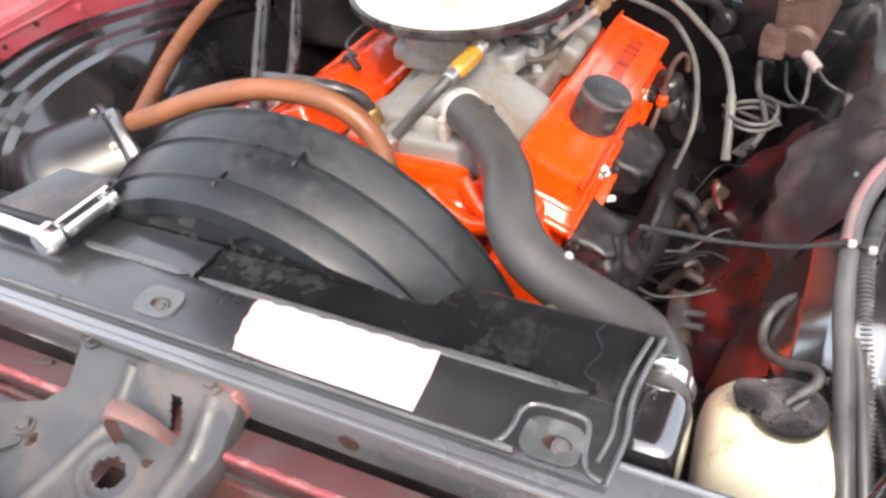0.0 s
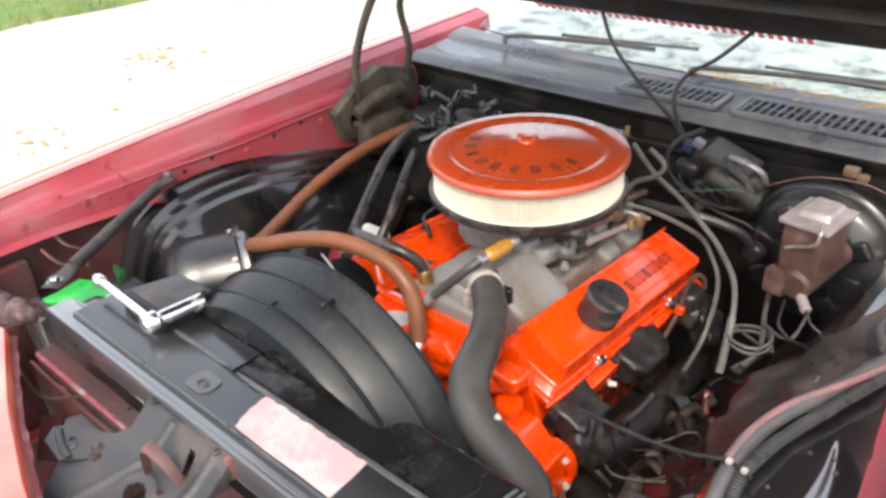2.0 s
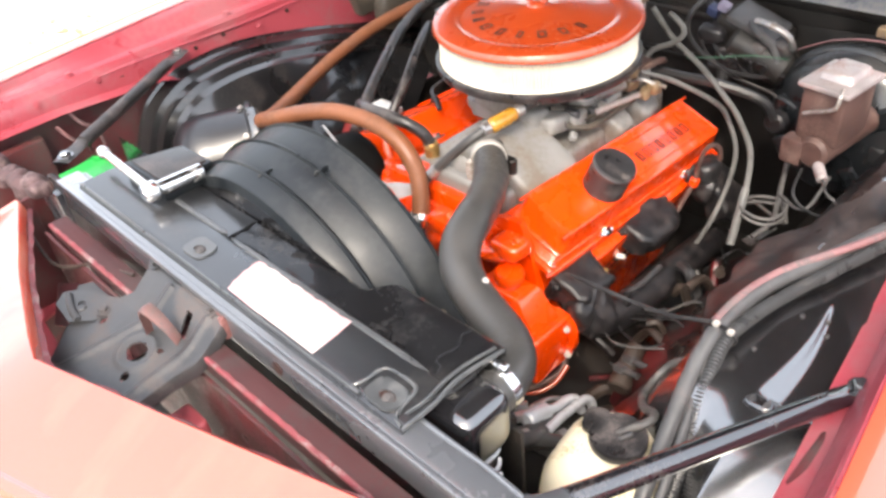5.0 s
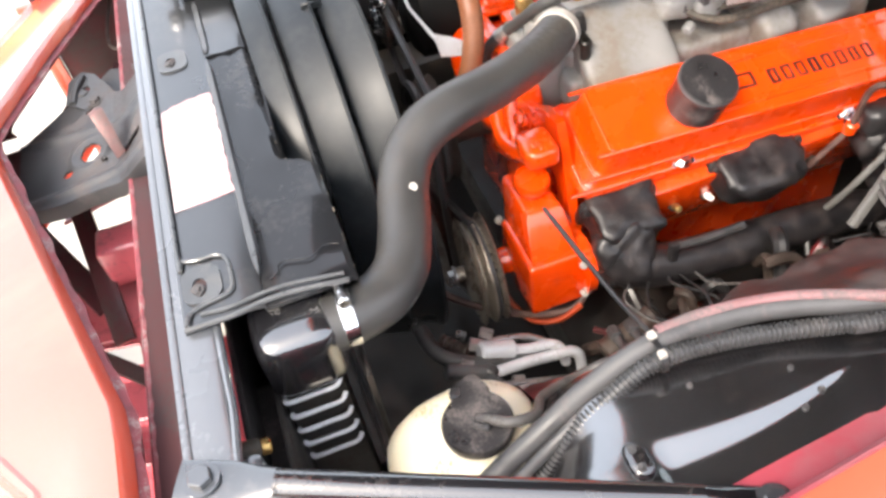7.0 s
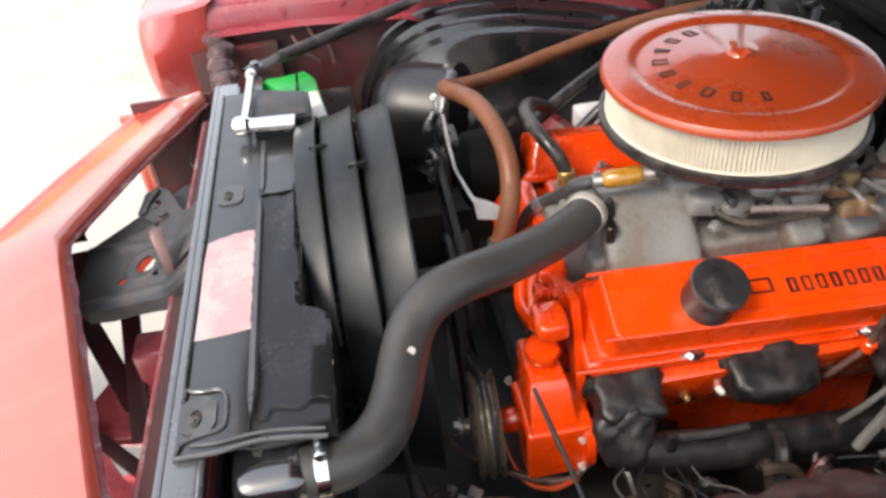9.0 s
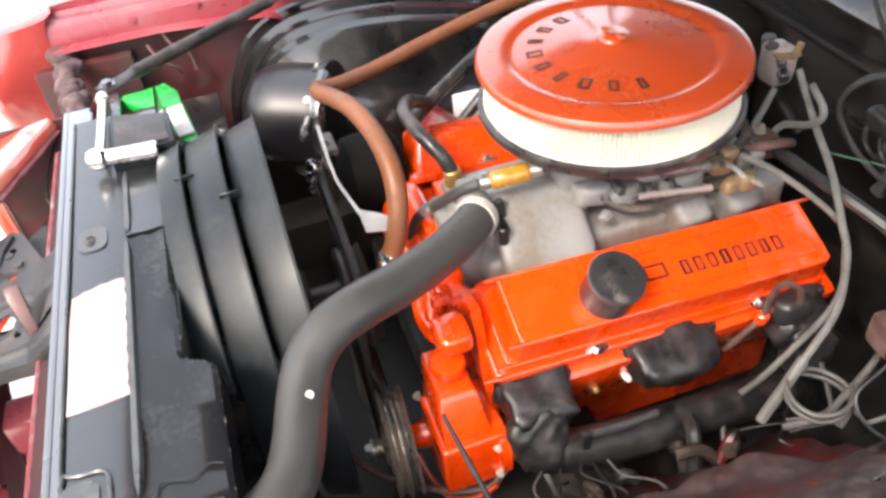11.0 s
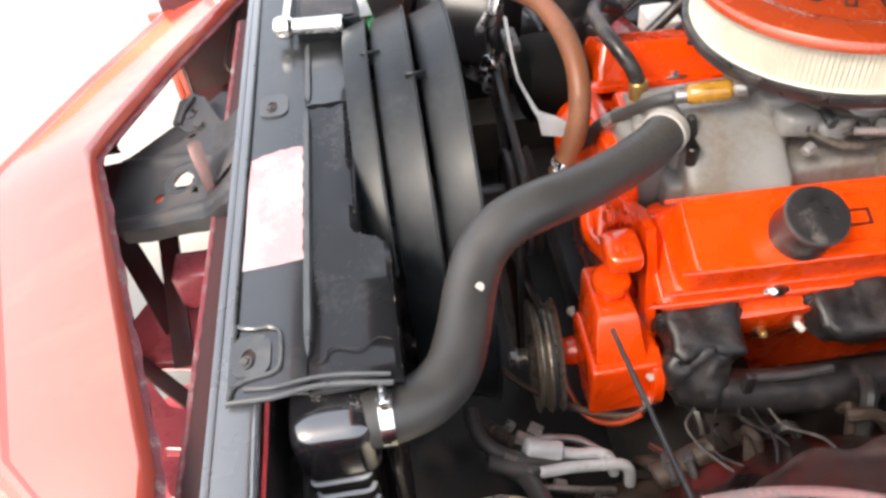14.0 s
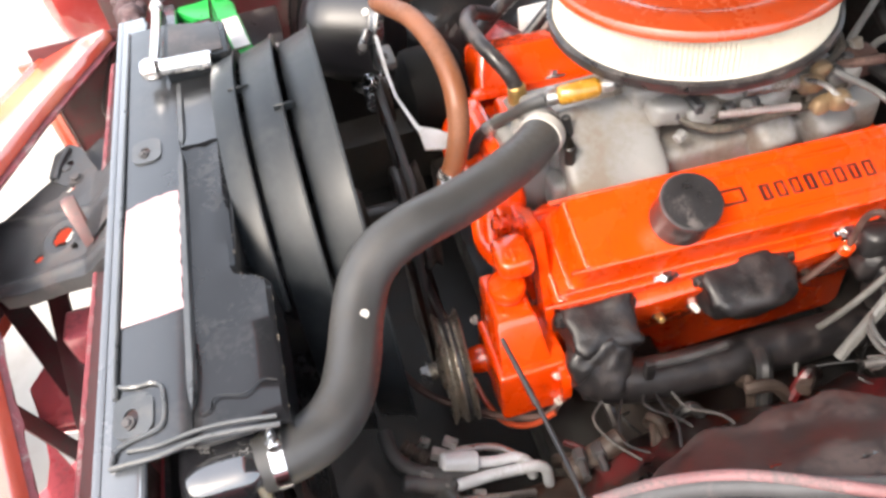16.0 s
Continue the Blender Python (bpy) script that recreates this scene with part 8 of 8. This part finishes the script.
lathe(bm, [(0, 0), (0.06, 0.0), (0.068, 0.01), (0.068, 0.05), (0.05, 0.062), (0, 0.064)], along((-0.34, 0.50, 0.60), (-0.36, 0.56, 0.66)), 32)
tagged(part("oil_filter", bm, surface("dark_red_canister", (0.16, 0.015, 0.015), 0.35, 0, 0.2)), "dark red round canister beside the passenger head", "canister")
hb = thing("heater_case", (-0.42, 1.0, 0.60), "grimy black heater case and fittings on the firewall", "heater case")
bm = B()
box(bm, (-0.42, 1.0, 0.66), (0.40, 0.16, 0.24), 0.03, None, seg=3)
lathe(bm, [(0, 0), (0.08, 0), (0.09, 0.01), (0.09, 0.05), (0.07, 0.07), (0, 0.07)], along((-0.36, 0.92, 0.74), (-0.36, 0.87, 0.77)), 32)
part("case_body", bm, DEEP, hb)
rnd = random.Random(17)
bm = B()
for i in range(40):
    p = Vector((rnd.uniform(-0.52, -0.28), rnd.uniform(0.84, 1.0), rnd.uniform(0.76, 0.86)))
    q = p + Vector((rnd.uniform(-0.05, 0.05), rnd.uniform(-0.04, 0.04), rnd.uniform(-0.03, 0.03)))
    rod(bm, p, q, rnd.uniform(0.003, 0.010), seg=8, bevel=0.002)
pieces("case_fitting", bm, BOOSTER, hb, "grey valves, clips and small fittings")
bm = B()
for i in range(6):
    p = Vector((-0.36 + 0.02 * i, 0.88, 0.80))
    tube(bm, [p, p + Vector((rnd.uniform(-0.05, 0.05), -0.03, rnd.uniform(-0.06, 0.04))), p + Vector((rnd.uniform(-0.08, 0.08), -0.06, -0.10))], 0.004, 8)
part("case_wire", bm, BLACK_WIRE, hb, "black wires hanging from the case")
bm = B()
tube(bm, [(-0.12, 0.50, 0.795), (-0.16, 0.54, 0.79), (-0.15, 0.60, 0.80), (-0.12, 0.63, 0.82)], 0.003, 8)
tube(bm, [(-0.19, 0.56, 0.745), (-0.165, 0.545, 0.765), (-0.14, 0.53, 0.755)], 0.005, 8)
tagged(part("plug_lead", bm, BLACK_WIRE), "thin black lead over the passenger valve cover", "wire")
for dx, dz in ((0.0, 0.0), (-0.03, 0.02)):
    bm = B()
    tube(bm, [(-0.672 + dx * 0.3, 0.03 - dx, 0.775 + dz), (-0.660 + dx * 0.3, 0.045 - dx, 0.745 + dz), (-0.665 + dx * 0.3, 0.07 - dx, 0.72 + dz), (-0.68, 0.075 - dx, 0.70)], 0.0032, 8)
    tagged(part("wing_cable", bm, PINK_WIRE), "thin overspray-covered cable hanging inside the wing", "cable")

# ---- cart standing ahead of the car ----
cart = thing("garden_cart", (-0.2, -1.0, 0.0), "grey green plastic garden cart with a pale rim on the driveway", "cart")
bm = B()
box(bm, (-0.20, -1.0, 0.26), (0.48, 0.58, 0.36), 0.035, seg=3)
for v in bm.verts:
    k = (v.co.z - 0.08) / 0.36
    v.co.y = -1.0 + (v.co.y + 1.0) * (0.70 + 0.30 * k)
    v.co.x = -0.18 + (v.co.x + 0.18) * (0.82 + 0.18 * k)
part("tub", bm, BIN_GREEN, cart)
bm = B()
for x, y, w, d in ((-0.155, -0.695, 0.40, 0.036), (-0.155, -1.305, 0.40, 0.036), (0.057, -1.0, 0.036, 0.56), (-0.367, -1.0, 0.036, 0.56)):
    box(bm, (x, y, 0.440), (w, d, 0.030), 0.012, seg=3)
for x, y in ((0.045, -0.708), (-0.355, -0.708), (0.045, -1.292), (-0.355, -1.292)):
    blob(bm, (x, y, 0.440), (0.062, 0.062, 0.030), None, 0.7)
for y in (-0.725, -1.275):
    box(bm, (-0.155, y, 0.432), (0.40, 0.05, 0.012), 0.003)
part("rim", bm, BIN_RIM, cart, "pale grey rolled rim")
bm = B()
lathe(bm, [(0, -0.014), (0.022, -0.014), (0.040, -0.017), (0.050, -0.012), (0.052, 0.0), (0.050, 0.012), (0.040, 0.017), (0.022, 0.014), (0, 0.014)], Matrix.Translation((-0.07, -0.77, 0.052)) @ pose(0, 0, 0, 0, 90, 35), 32)
caster = part("caster_wheel", bm, TYRE, cart, "brown black caster wheel")
bm = B()
for k in (-1, 1):
    rod(bm, (-0.07 + 0.019 * k * math.cos(0.61), -0.77 + 0.019 * k * math.sin(0.61), 0.052), (-0.085 + 0.012 * k, -0.80, 0.125), 0.006, seg=10, bevel=0.001)
rod(bm, (-0.105, -0.80, 0.125), (-0.16, -0.93, 0.16), 0.012, seg=12, bevel=0.002)
part("caster_fork", bm, GREY_STEEL, caster, "grey steel fork")
for x in (-0.33, -0.06):
    for y in (-1.20, -0.78):
        if x > -0.2 and y > -1.0:
            continue
        bm = B()
        lathe(bm, [(0, 0.014), (0.03, 0.014), (0.046, 0.018), (0.052, 0.010), (0.052, -0.010), (0.046, -0.018), (0.03, -0.014), (0, -0.014)], Matrix.Translation((x, y, 0.052)) @ pose(0, 0, 0, 0, 90, 0), 24)
        rod(bm, (x, y, 0.052), (x, y - 0.05 * (1 if y > -1 else -1), 0.12), 0.010, seg=10)
        part("wheel", bm, TYRE, cart, "black plastic wheel")
